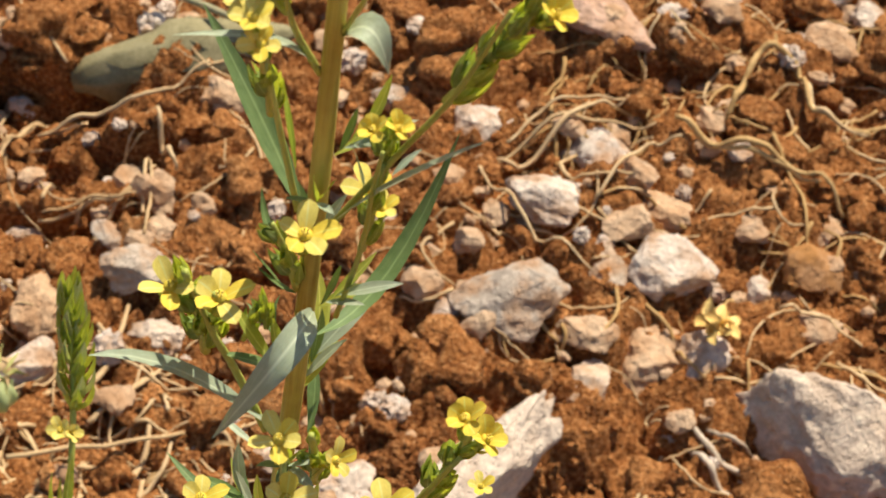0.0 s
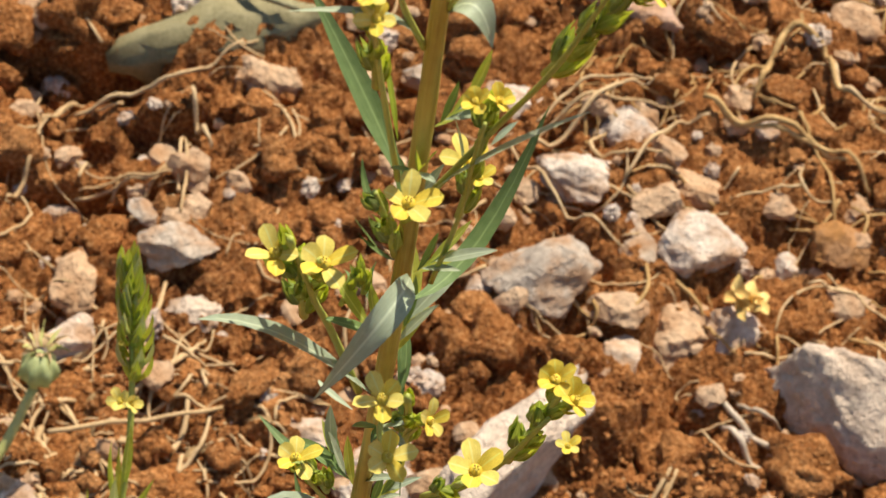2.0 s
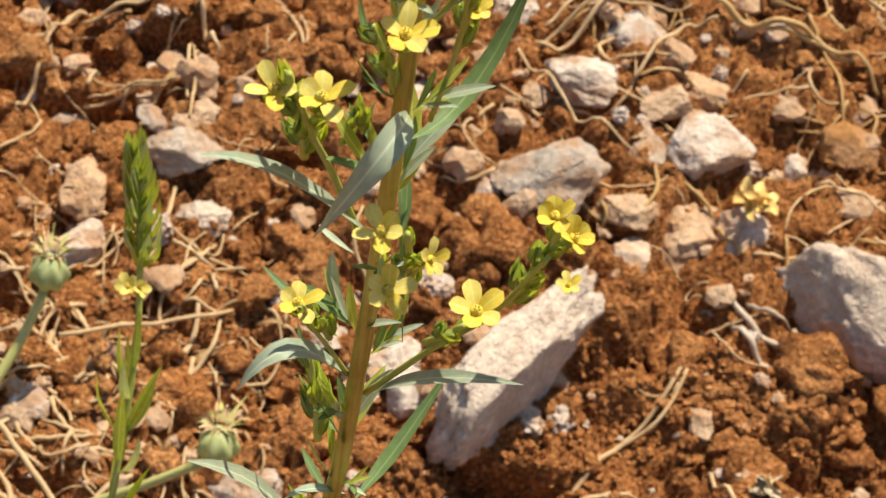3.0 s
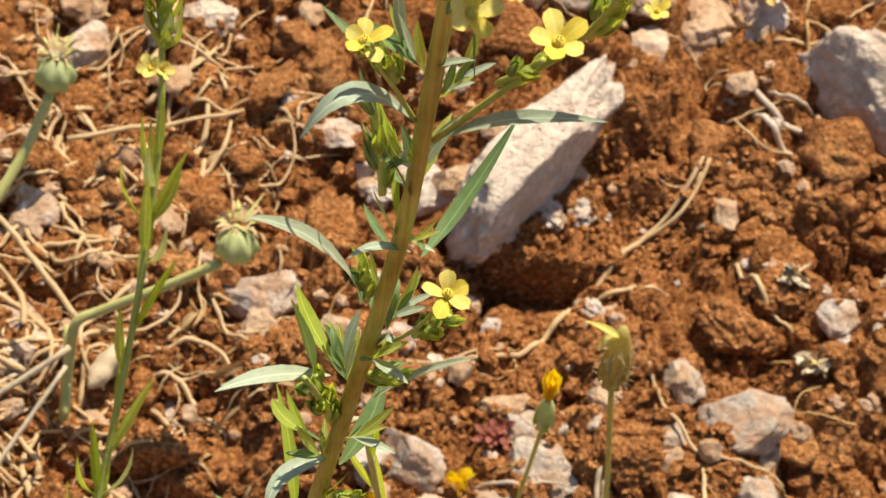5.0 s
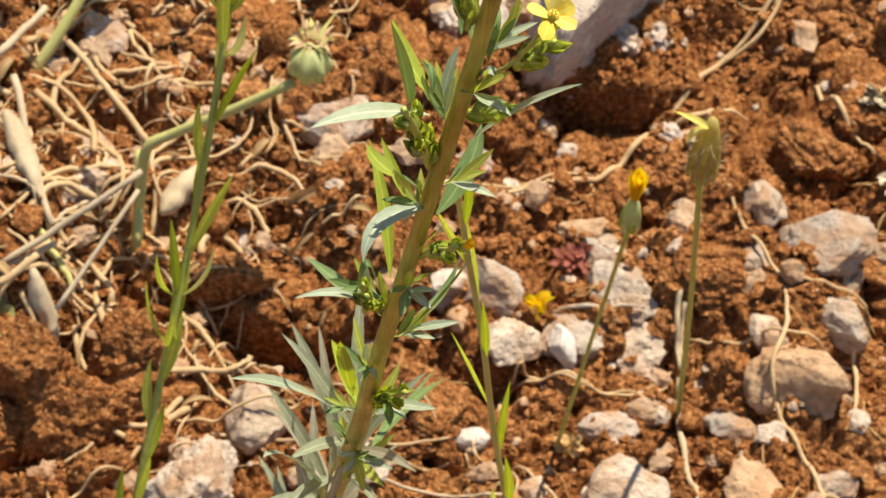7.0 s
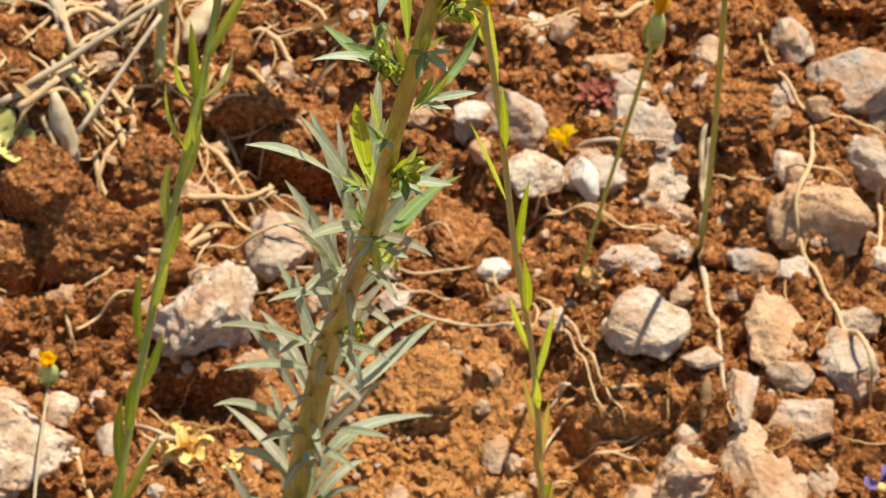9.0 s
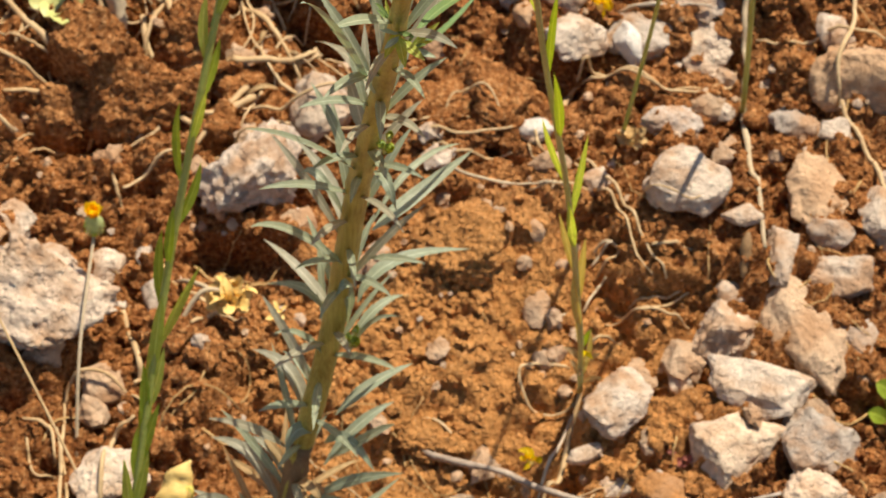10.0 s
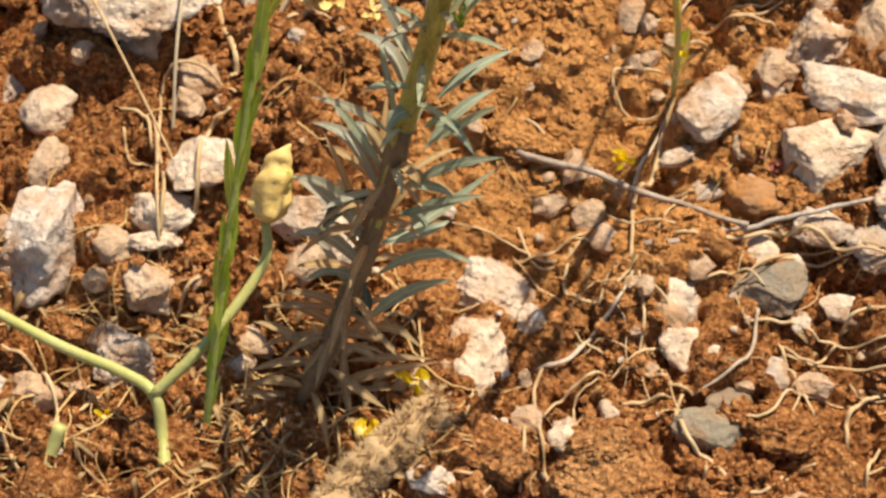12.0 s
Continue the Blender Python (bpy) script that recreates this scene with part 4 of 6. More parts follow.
dry_root([(0.0887, 0.0151), (0.0877, 0.0092), (0.0902, 0.0014), (0.0966, -0.0032), (0.1023, -0.0083), (0.1093, -0.0087), (0.1166, -0.0007), (0.1221, 0.0022)], 0.0011, straw)
dry_root([(0.0954, -0.0047), (0.0951, -0.0084), (0.0936, -0.0114)], 0.0008, straw)
dry_root([(0.1052, 0.0415), (0.1045, 0.0300), (0.0991, 0.0209), (0.0915, 0.0159)], 0.0010, straw_grey)
dry_root([(0.1025, 0.0385), (0.1137, 0.0398), (0.1225, 0.0369), (0.1368, 0.0374)], 0.0010, straw)
dry_root([(0.1254, 0.0380), (0.1285, 0.0425), (0.1360, 0.0457)], 0.0010, straw)
dry_root([(0.1113, 0.0346), (0.1149, 0.0266), (0.1181, 0.0214), (0.1213, 0.0157)], 0.0010, straw)
dry_root([(0.1113, 0.0339), (0.1203, 0.0310), (0.1243, 0.0349), (0.1267, 0.0380)], 0.0008, straw)
dry_root([(0.1040, 0.0094), (0.1098, 0.0117), (0.1151, 0.0197), (0.1294, 0.0221)], 0.0008, straw)
dry_root([(0.1303, 0.0088), (0.1298, 0.0180), (0.1337, 0.0235), (0.1393, 0.0270)], 0.0013, straw)
dry_root([(0.1387, 0.0124), (0.1343, 0.0022), (0.1346, -0.0037)], 0.0010, straw)
dry_root([(0.0979, 0.0451), (0.1054, 0.0530), (0.1169, 0.0605), (0.1351, 0.0601)], 0.0008, straw)
dry_root([(0.0888, 0.0460), (0.1002, 0.0499), (0.1060, 0.0463)], 0.0008, straw)
dry_root([(0.0747, 0.0439), (0.0773, 0.0327), (0.0772, 0.0209)], 0.0008, straw)
dry_root([(-0.0757, 0.0048), (-0.0667, 0.0000), (-0.0584, -0.0121), (-0.0550, -0.0331)], 0.0010, straw)
dry_root([(-0.0702, -0.0201), (-0.0648, -0.0282), (-0.0568, -0.0338)], 0.0010, straw)
dry_root([(-0.0525, -0.0208), (-0.0492, -0.0257), (-0.0404, -0.0292)], 0.0006, straw)
dry_root([(-0.0492, -0.0054), (-0.0541, -0.0131), (-0.0494, -0.0167)], 0.0010, straw)
dry_root([(-0.0638, -0.0334), (-0.0605, -0.0299), (-0.0567, -0.0284)], 0.0008, straw)
dry_root([(-0.0494, 0.0179), (-0.0524, 0.0121), (-0.0559, 0.0087)], 0.0010, straw)
dry_root([(-0.0415, 0.0338), (-0.0430, 0.0478), (-0.0496, 0.0683)], 0.0010, straw)
dry_root([(-0.0366, 0.0165), (-0.0335, 0.0233), (-0.0278, 0.0310)], 0.0009, straw)
dry_root([(-0.0162, 0.0100), (-0.0170, -0.0022), (-0.0198, -0.0172)], 0.0008, straw)
dry_root([(0.0149, 0.0230), (0.0204, 0.0238), (0.0269, 0.0164)], 0.0008, straw)
dry_root([(-0.0109, -0.0299), (-0.0066, -0.0151), (0.0001, -0.0063)], 0.0008, straw)
dry_root([(-0.0179, 0.0034), (-0.0127, -0.0030), (-0.0076, -0.0094)], 0.0008, straw_pale)
dry_root([(0.0038, -0.0130), (0.0100, -0.0179), (0.0134, -0.0231)], 0.0008, straw)

def twig(a, c, width, material=twig_grey):
    a, c = vec((a[0], a[1], gz(a[0], a[1]) + width + a[2])), vec((c[0], c[1], gz(c[0], c[1]) + width + c[2]))
    n = 14
    line = [a.lerp(c, i / n) + vec((0.4, 1, 0.5)) * 0.0012 * noise.noise(vec((i * 0.35, a.x * 90, 1))) for i in range(n + 1)]
    ob = part("twig", tube(bmesh.new(), line, (width * 0.55, width * 0.36), 8, 0.14, 0.5), material)
    tagged(ob, "straight grey dead twig lying across the soil", "twig", "dry twigs")


twig((0.0405, 0.0790, 0.002), (0.1003, 0.0614, 0.004), 0.0016)
twig((0.0987, 0.0618, 0.003), (0.1306, 0.0730, 0.003), 0.0013)
twig((0.0753, 0.0514, 0.001), (0.0987, 0.0628, 0.003), 0.0013)

def straw_stalk(a, c, width, material, label):
    a, c = vec(a), vec(c)
    line = [a.lerp(c, i / 9) + vec((0.5, 1, 0.5)) * 0.0012 * noise.noise(vec((i * 0.5, a.y * 70, 1))) for i in range(10)]
    tagged(part("dry_stalk", tube(bmesh.new(), line, (width * 0.5, width * 0.42), 8, 0.1, 0.12), material), label, "dry stalk", "dry stalks")


straw_stalk((-0.0334, 0.2415, 0.0300), (-0.0604, 0.2706, 0.0350), 0.0020, straw, "straight tan dry stalk above the soil")
straw_stalk((-0.0715, 0.2088, 0.0120), (-0.0351, 0.2321, 0.0300), 0.0020, straw_pale, "bleached pale dry stalk leaning over the soil")
straw_stalk((-0.0698, 0.2001, 0.0160), (-0.0603, 0.2086, 0.0200), 0.0024, straw, "tan dry stalk above the soil")
straw_stalk((-0.0817, 0.2744, 0.0200), (-0.0710, 0.2927, 0.0200), 0.0023, straw_pale, "bleached pale dry stalk leaning over the soil")
straw_stalk((-0.0760, 0.2056, 0.0100), (-0.0570, 0.2167, 0.0140), 0.0023, straw_pale, "bleached pale dry stalk on the soil")
straw_stalk((-0.0622, 0.2226, 0.0120), (-0.0508, 0.2076, 0.0060), 0.0020, stalk_pale, "pale green dead stalk on the soil")
straw_stalk((-0.0379, 0.2462, 0.0200), (-0.0357, 0.2247, 0.0060), 0.0023, stalk_pale, "pale green cut stalk standing in soil")
straw_stalk((-0.0538, 0.1965, 0.0120), (-0.0350, 0.2264, 0.0300), 0.0015, straw_pale, "thin pale dry stalk bending over")
straw_stalk((-0.0762, 0.2674, 0.0200), (-0.0592, 0.2237, 0.0120), 0.0022, straw_pale, "thin pale dry stalk bending over")
straw_stalk((-0.0480, 0.3121, 0.0200), (0.0013, 0.3413, 0.0060), 0.0015, straw, "long thin tan straw on soil")
straw_stalk((-0.0624, 0.5357, 0.0120), (0.0024, 0.5086, 0.0200), 0.0026, olive_dry, "olive green dry stalk on the soil")

# finer straws and rootlets, too many to count
rw = random.Random(17)


def rootlets(n, x0, x1, y0, y1, width, material, label, reach=1.0):
    bm = bmesh.new()
    for _ in range(n):
        x, y, a = rw.uniform(x0, x1), rw.uniform(y0, y1), rw.uniform(0, math.tau)
        pts, bend, step = [(x, y, 0)], rw.uniform(-0.9, 0.9), rw.uniform(0.003, 0.009) * reach * (1.5 if y > 0.36 else 1)
        for _ in range(rw.randint(2, 5)):
            a += bend + rw.uniform(-0.5, 0.5)
            x, y = x + math.cos(a) * step, y + math.sin(a) * step
            pts.append((x, y, 0))
        w = width * rw.uniform(0.45, 1.2)
        line = spline(pts, 4)
        h = [gz(p.x, p.y) for p in line]
        for i, p in enumerate(line):
            near = h[max(i - 2, 0):i + 3]
            p.z = max(h[i], 0.65 * max(near) + 0.35 * sum(near) / len(near)) + w * 0.5
        tube(bm, line, (w * 0.5, w * 0.28), 5, 0.1, 0.3)
    tagged(part("rootlets", bm, material), label, "roots", kind="stuff")


rootlets(190, -0.11, 0.01, 0.18, 0.36, 0.0011, straw, "tangle of thin tan dry rootlets on soil")
rootlets(120, -0.11, 0.0, 0.16, 0.36, 0.0021, straw, "coarse tan dry rootlets in a loose tangle", 1.6)
rootlets(55, 0.03, 0.17, -0.05, 0.07, 0.0008, straw, "thin tan dry rootlets among stones")
rootlets(200, -0.09, 0.03, -0.05, 0.035, 0.0007, straw_ochre, "pale dry straw litter round the stems")
rootlets(70, -0.06, 0.20, 0.06, 0.30, 0.0007, straw_ochre, "fine ochre rootlets strewn on soil")
rootlets(170, -0.12, 0.25, 0.34, 0.58, 0.0013, straw, "thin tan dry straws between far stones")
rootlets(60, 0.10, 0.25, 0.40, 0.58, 0.0014, straw_ochre, "wavy ochre dry roots between far stones")


def leaf_litter(n, x0, x1, y0, y1, size, material, label):
    """Flakes of dead leaves lying flat on the soil."""
    bm = bmesh.new()
    for _ in range(n):
        x, y, a = rw.uniform(x0, x1), rw.uniform(y0, y1), rw.uniform(0, math.tau)
        L = size * rw.uniform(0.4, 1.2)
        p = vec((x, y, gz(x, y) + 0.0006))
        q = vec((x + math.cos(a) * L, y + math.sin(a) * L, 0))
        q.z = gz(q.x, q.y) + rw.uniform(0.0004, 0.002)
        m = (p + q) / 2
        m.z = max(m.z, gz(m.x, m.y)) + rw.uniform(0.0005, 0.0025)
        blade(bm, p, m, q, L * rw.uniform(0.16, 0.34), (rw.uniform(-0.5, 0.5), rw.uniform(-0.5, 0.3), 0.9), rw.uniform(-0.6, 0.6), 0.4, 0.5, 0.7)
    tagged(part("leaf_litter", bm, material), label, "litter", kind="stuff")


leaf_litter(240, -0.085, 0.030, -0.05, 0.030, 0.0052, leaf_dry, "withered tan leaf flakes littering the soil")
leaf_litter(90, 0.03, 0.15, -0.03, 0.07, 0.0042, leaf_dry, "few tan leaf flakes between stones")
leaf_litter(120, -0.10, 0.02, 0.18, 0.34, 0.0080, leaf_dry, "dry tan leaf scraps among the roots")

# ---- the tall flowering plant ----
plant = thing("flowering_plant", "tall yellow-flowered plant with narrow grey-green leaves, upright stem", "plant", at=(-0.0012, 0.0, gz(-0.0012, 0.0)))
AT = plant.location.copy()


def on_plant(ob):
    ob.matrix_parent_inverse = Matrix.Translation(-AT)
    return ob


def leaf(a, b, c, width, material, name="leaf", label="", up=None):
    k = noise.noise(vec(a) * 900)
    up = up or (0.2 * k, -0.15, 0.97)
    words = {"glaucous": "grey-green narrow leaf", "leaf_dry": "withered tan leaf", "leaf_purple": "greyish purple-tinged leaf", "leaf_silver": "silvery grey-green narrow leaf", "leaf_dark": "leaf in dull dark green"}
    ob = part(name, blade(bmesh.new(), a, b, c, width, up, 0.35 * k, 0.22, 0.42, 0.85, 0.3 * k), material, plant, label or words.get(material.name, "fresh green narrow leaf"))
    return on_plant(ob)


def branch(points, width):
    on_plant(part("branch", tube(bmesh.new(), spline(points, 5), (width * 0.52, width * 0.36), 8, 0.06), stem_young, plant, "thin green side branch"))


def flower(centre, r, spin, face, holder=None, petal=None, opened=1.0):
    """Five rounded petals round a short throat, with a green pointed calyx below."""
    holder = holder or plant
    c, f = vec(centre), vec(face).normalized()
    s = f.cross(vec((0, 1, 0.3))).normalized()
    o = f.cross(s)
    bm = bmesh.new()
    tube(bm, [c - f * r * 1.1, c - f * r * 0.8, c - f * r * 0.5, c - f * r * 0.3], lambda t: r * (0.15 + 0.10 * t), 8)
    for k in range(5):
        a = math.tau * (k + 0.5) / 5 + radians(spin)
        d = s * math.cos(a) + o * math.sin(a)
        blade(bm, c - f * r * 1.1, c - f * r * 0.65 + d * r * 0.30, c - f * r * 0.15 + d * r * 0.42, r * 0.26, tuple(d), 0, 0.2)
    base = part("flower", bm, bud_green, holder, "yellow five-petalled flower with green calyx")
    base.matrix_parent_inverse = Matrix.Translation(-holder.location)
    bm = bmesh.new()
    for k in range(5):
        a = math.tau * k / 5 + radians(spin) + 0.3
        d = s * math.cos(a) + o * math.sin(a)
        tip = c + f * r * 0.16 + d * r * 0.09
        tube(bm, [c - f * r * 0.1, c + f * r * 0.06 + d * r * 0.07, tip], (r * 0.022, r * 0.018), 5)
        ball(bm, tip, (r * 0.045, r * 0.045, r * 0.06), 0, 0, 1)
    part("stamen_cluster", bm, petal_pale, base)
    bm = tube(bmesh.new(), [c - f * r * 0.55, c - f * r * 0.30, c - f * r * 0.12, c - f * r * 0.02], lambda t: r * (0.12 + 0.10 * t), 9)
    part("throat", bm, petal_yellow, base, "deeper yellow throat")
    for k in range(5):
        a = math.tau * k / 5 + radians(spin) + 0.12 * math.sin(k * 7 + spin)
        d = s * math.cos(a) + o * math.sin(a)
        lift = 0.25 + 0.16 * math.sin(k * 3 + spin) + (1 - opened) * 0.9
        L = 0.92 + 0.16 * math.sin(k * 5 + spin * 0.7)
        bm = blade(bmesh.new(), c - f * r * 0.20 + d * r * 0.06, c + f * r * (0.40 * lift - 0.02) + d * r * 0.52 * opened * L, c + f * r * lift * 0.75 + d * r * opened * L,
                   r * 0.62, tuple(f), 0.25 * math.sin(k * 2.3 + spin), 0.16, 0.70, 0.62, 0.2 * math.sin(k * 4.1 + spin))
        part("petal", bm, petal or (petal_yellow if k % 2 else petal_pale), base)
    return base


def spike(a, b, n, size, yellow):
    """A tapering cluster: closed buds in pressed sepals, sheathed by broad pointed bracts."""
    size *= 2.9
    n = max(4, round(n * 0.62))
    a, b = vec(a), vec(b)
    ax = (b - a).normalized()
    s = ax.cross(vec((0.2, -0.6, 0.5))).normalized()
    o = ax.cross(s)
    on_plant(part("branch", tube(bmesh.new(), spline([a, (a + b) / 2 + s * size * 0.05, b], 4), (size * 0.11, size * 0.08), 7), stem_young, plant))
    for i in range(n):
        t = (i + 0.3) / n
        ang = 2.4 * i
        d = s * math.cos(ang) + o * math.sin(ang)
        g = (ax + d * 0.24).normalized()
        L = size * (1.08 - 0.2 * t + 0.10 * math.sin(i * 3.7))
        p = a.lerp(b, t * 0.9) + d * size * 0.05
        turn = g.to_track_quat("Z", "Y").to_matrix()
        bm = ball(bmesh.new(), p + g * L * 0.40, (L * 0.13, L * 0.13, L * 0.36), i, 0.1, 2, 1.0, turn.to_4x4())
        for k in range(5):
            w = k * 1.257 + i
            e = turn @ vec((math.cos(w), math.sin(w), 0))
            blade(bm, p + e * L * 0.04, p + g * L * 0.45 + e * L * 0.16, p + g * L * (0.98 + 0.18 * (k % 2)) + e * L * (0.05 + 0.05 * (k % 3)), L * 0.25, tuple(e), 0.1, -0.12, 0.36, 1.0)
        on_plant(part("bud", bm, (bud_green, leaf_mid, bud_green)[i % 3], plant, "pointed green flower bud"))
        q = p + d * L * 0.30 + ax * L * (1.0 + 0.25 * abs(math.sin(i * 2.2)))
        on_plant(part("bract", blade(bmesh.new(), p - ax * L * 0.1, p + ax * L * 0.42 + d * L * 0.24, q, L * 0.34, tuple(d), 0, -0.2, 0.38, 1.0), leaf_mid if i % 4 == 1 else bud_green, plant, "narrow pointed green bract"))
    if yellow:
        for t, k in ((0.75, 1.0), (1.0, -1.0)):
            p = a.lerp(b, t) + ax * size * 0.6 + s * size * 0.35 * k
            flower(tuple(p + vec((0, -0.001, 0.001))), size * 0.54, 20 * k, tuple(ax * 0.6 + s * 0.4 * k + vec((0, -0.25, 0.7))), plant, petal_yellow, 0.78)


KNOTS = [(-0.0012, 0, 0), (0.0083, 0.024, 0.027), (0.0144, 0.041, 0.06), (0.0198, 0.053, 0.098), (0.0237, 0.055, 0.15), (0.028, 0.043, 0.2), (0.032, 0.026, 0.25), (0.035, 0.013, 0.3), (0.039, 0.009, 0.34), (0.0445, 0.008, 0.39), (0.046, 0.007, 0.42), (0.047, 0.006, 0.47), (0.0465, 0.005, 0.53)]
STEM_R = (0.0019, 0.0022, 0.0024, 0.0025, 0.0024, 0.0020, 0.0015, 0.00125, 0.0011, 0.00105, 0.00105, 0.0010, 0.0009)
stem_line = spline(KNOTS, 10)
on_plant(part("stem", tube(bmesh.new(), stem_line, lambda f: np.interp(f * 12, range(13), STEM_R), 22, 0.07, 0.12), stem_green, plant, "ridged yellowish green stem, brown below"))
on_plant(part("stem_base", tube(bmesh.new(), [p + vec((0, 0, 0.0004)) for p in stem_line[:22]], lambda f: 0.0022 + 0.0004 * f, 12, 0.14, 0.5), stem_brown, plant, "brown scarred foot of the stem"))
branch([(0.0485, 0.0058, 0.4827), (0.0543, 0.0035, 0.4971), (0.0587, 0.0014, 0.5084), (0.0624, -0.0009, 0.5220)], 0.0007)
branch([(0.0442, 0.0065, 0.4474), (0.0403, 0.0042, 0.4602), (0.0380, 0.0020, 0.4679), (0.0358, -0.0001, 0.4771)], 0.0009)
branch([(0.0451, 0.0058, 0.4845), (0.0420, 0.0035, 0.5010), (0.0409, 0.0014, 0.5089), (0.0400, -0.0008, 0.5159)], 0.0007)
branch([(0.0458, 0.0054, 0.5045), (0.0434, 0.0033, 0.5112), (0.0426, 0.0012, 0.5159), (0.0419, -0.0009, 0.5212)], 0.0007)
branch([(0.0475, 0.0053, 0.5102), (0.0484, 0.0033, 0.5145), (0.0493, 0.0012, 0.5188), (0.0501, -0.0009, 0.5230)], 0.0006)
branch([(0.0465, 0.0059, 0.4753), (0.0451, 0.0039, 0.4782), (0.0448, 0.0018, 0.4831), (0.0459, -0.0003, 0.4873)], 0.0006)
branch([(0.0503, 0.0060, 0.4688), (0.0520, 0.0038, 0.4824), (0.0523, 0.0016, 0.4924), (0.0528, -0.0005, 0.5012)], 0.0006)
branch([(0.0473, 0.0071, 0.4168), (0.0550, 0.0048, 0.4311), (0.0607, 0.0026, 0.4412), (0.0656, 0.0003, 0.4554)], 0.0008)
branch([(0.0448, 0.0070, 0.4202), (0.0423, 0.0048, 0.4276), (0.0400, 0.0027, 0.4342), (0.0389, 0.0006, 0.4404)], 0.0006)
branch([(0.0477, 0.0067, 0.4374), (0.0478, 0.0046, 0.4422), (0.0472, 0.0024, 0.4477), (0.0467, 0.0003, 0.4532)], 0.0006)
branch([(0.0477, 0.0067, 0.4374), (0.0498, 0.0046, 0.4416), (0.0509, 0.0025, 0.4465), (0.0520, 0.0004, 0.4513)], 0.0005)
branch([(0.0433, 0.0084, 0.3707), (0.0470, 0.0062, 0.3779), (0.0489, 0.0041, 0.3840), (0.0506, 0.0019, 0.3918)], 0.0006)
branch([(0.0382, 0.0103, 0.3272), (0.0405, 0.0075, 0.3349), (0.0420, 0.0051, 0.3389), (0.0436, 0.0030, 0.3418)], 0.0006)
leaf((0.0455, 0.0054, 0.5044), (0.0415, 0.0018, 0.5115), (0.0324, -0.0018, 0.5137), 0.0013, glaucous)
leaf((0.0474, 0.0053, 0.5098), (0.0501, 0.0037, 0.5128), (0.0523, 0.0022, 0.5090), 0.0032, glaucous)
leaf((0.0455, 0.0058, 0.4846), (0.0400, 0.0129, 0.4898), (0.0327, 0.0201, 0.4972), 0.0026, leaf_green)
leaf((0.0445, 0.0057, 0.4905), (0.0431, 0.0088, 0.4942), (0.0417, 0.0121, 0.4966), 0.0007, leaf_bright)
leaf((0.0486, 0.0058, 0.4833), (0.0546, 0.0002, 0.4967), (0.0627, -0.0054, 0.5103), 0.0022, glaucous)
leaf((0.0486, 0.0061, 0.4653), (0.0551, 0.0150, 0.4669), (0.0604, 0.0237, 0.4806), 0.0025, leaf_green)
leaf((0.0479, 0.0060, 0.4693), (0.0460, -0.0038, 0.4738), (0.0396, -0.0073, 0.4623), 0.0035, glaucous, up=(0.25, -0.62, 0.75))
leaf((0.0458, 0.0065, 0.4472), (0.0350, 0.0004, 0.4631), (0.0263, -0.0056, 0.4708), 0.0026, glaucous)
leaf((0.0489, 0.0064, 0.4480), (0.0490, 0.0100, 0.4511), (0.0480, 0.0136, 0.4535), 0.0012, leaf_green)
leaf((0.0514, 0.0057, 0.4891), (0.0508, 0.0040, 0.4937), (0.0497, 0.0023, 0.4988), 0.0006, glaucous)
leaf((0.0540, 0.0056, 0.4918), (0.0552, 0.0069, 0.4928), (0.0565, 0.0081, 0.4935), 0.0007, glaucous)
leaf((0.0415, 0.0061, 0.4629), (0.0417, 0.0076, 0.4649), (0.0406, 0.0091, 0.4652), 0.0007, leaf_green)
leaf((0.0445, 0.0061, 0.4636), (0.0437, 0.0080, 0.4649), (0.0441, 0.0098, 0.4666), 0.0007, leaf_green)
leaf((0.0434, 0.0058, 0.4791), (0.0419, 0.0080, 0.4799), (0.0410, 0.0100, 0.4826), 0.0009, leaf_green)
leaf((0.0442, 0.0060, 0.4729), (0.0425, 0.0044, 0.4769), (0.0411, 0.0029, 0.4809), 0.0011, leaf_green)
leaf((0.0461, 0.0060, 0.4715), (0.0437, 0.0045, 0.4745), (0.0417, 0.0030, 0.4784), 0.0010, leaf_green)
leaf((0.0438, 0.0065, 0.4439), (0.0406, 0.0081, 0.4447), (0.0394, 0.0096, 0.4446), 0.0010, glaucous)
leaf((0.0482, 0.0071, 0.4170), (0.0550, 0.0021, 0.4282), (0.0655, -0.0028, 0.4356), 0.0024, glaucous)
leaf((0.0449, 0.0070, 0.4196), (0.0377, 0.0031, 0.4286), (0.0320, -0.0005, 0.4238), 0.0031, glaucous)
leaf((0.0460, 0.0068, 0.4301), (0.0478, 0.0055, 0.4329), (0.0505, 0.0043, 0.4351), 0.0014, glaucous)
leaf((0.0431, 0.0069, 0.4274), (0.0373, 0.0108, 0.4288), (0.0326, 0.0147, 0.4297), 0.0013, leaf_green)
leaf((0.0430, 0.0068, 0.4319), (0.0426, 0.0085, 0.4329), (0.0421, 0.0102, 0.4344), 0.0010, leaf_green)
leaf((0.0420, 0.0072, 0.4153), (0.0396, 0.0108, 0.4168), (0.0377, 0.0145, 0.4198), 0.0011, leaf_green)
leaf((0.0432, 0.0072, 0.4131), (0.0412, 0.0104, 0.4155), (0.0399, 0.0135, 0.4169), 0.0009, leaf_bright)
leaf((0.0462, 0.0075, 0.4036), (0.0431, 0.0037, 0.4155), (0.0405, -0.0000, 0.4257), 0.0011, leaf_green)
leaf((0.0509, 0.0068, 0.4281), (0.0483, 0.0142, 0.4473), (0.0478, 0.0221, 0.4407), 0.0009, leaf_green)
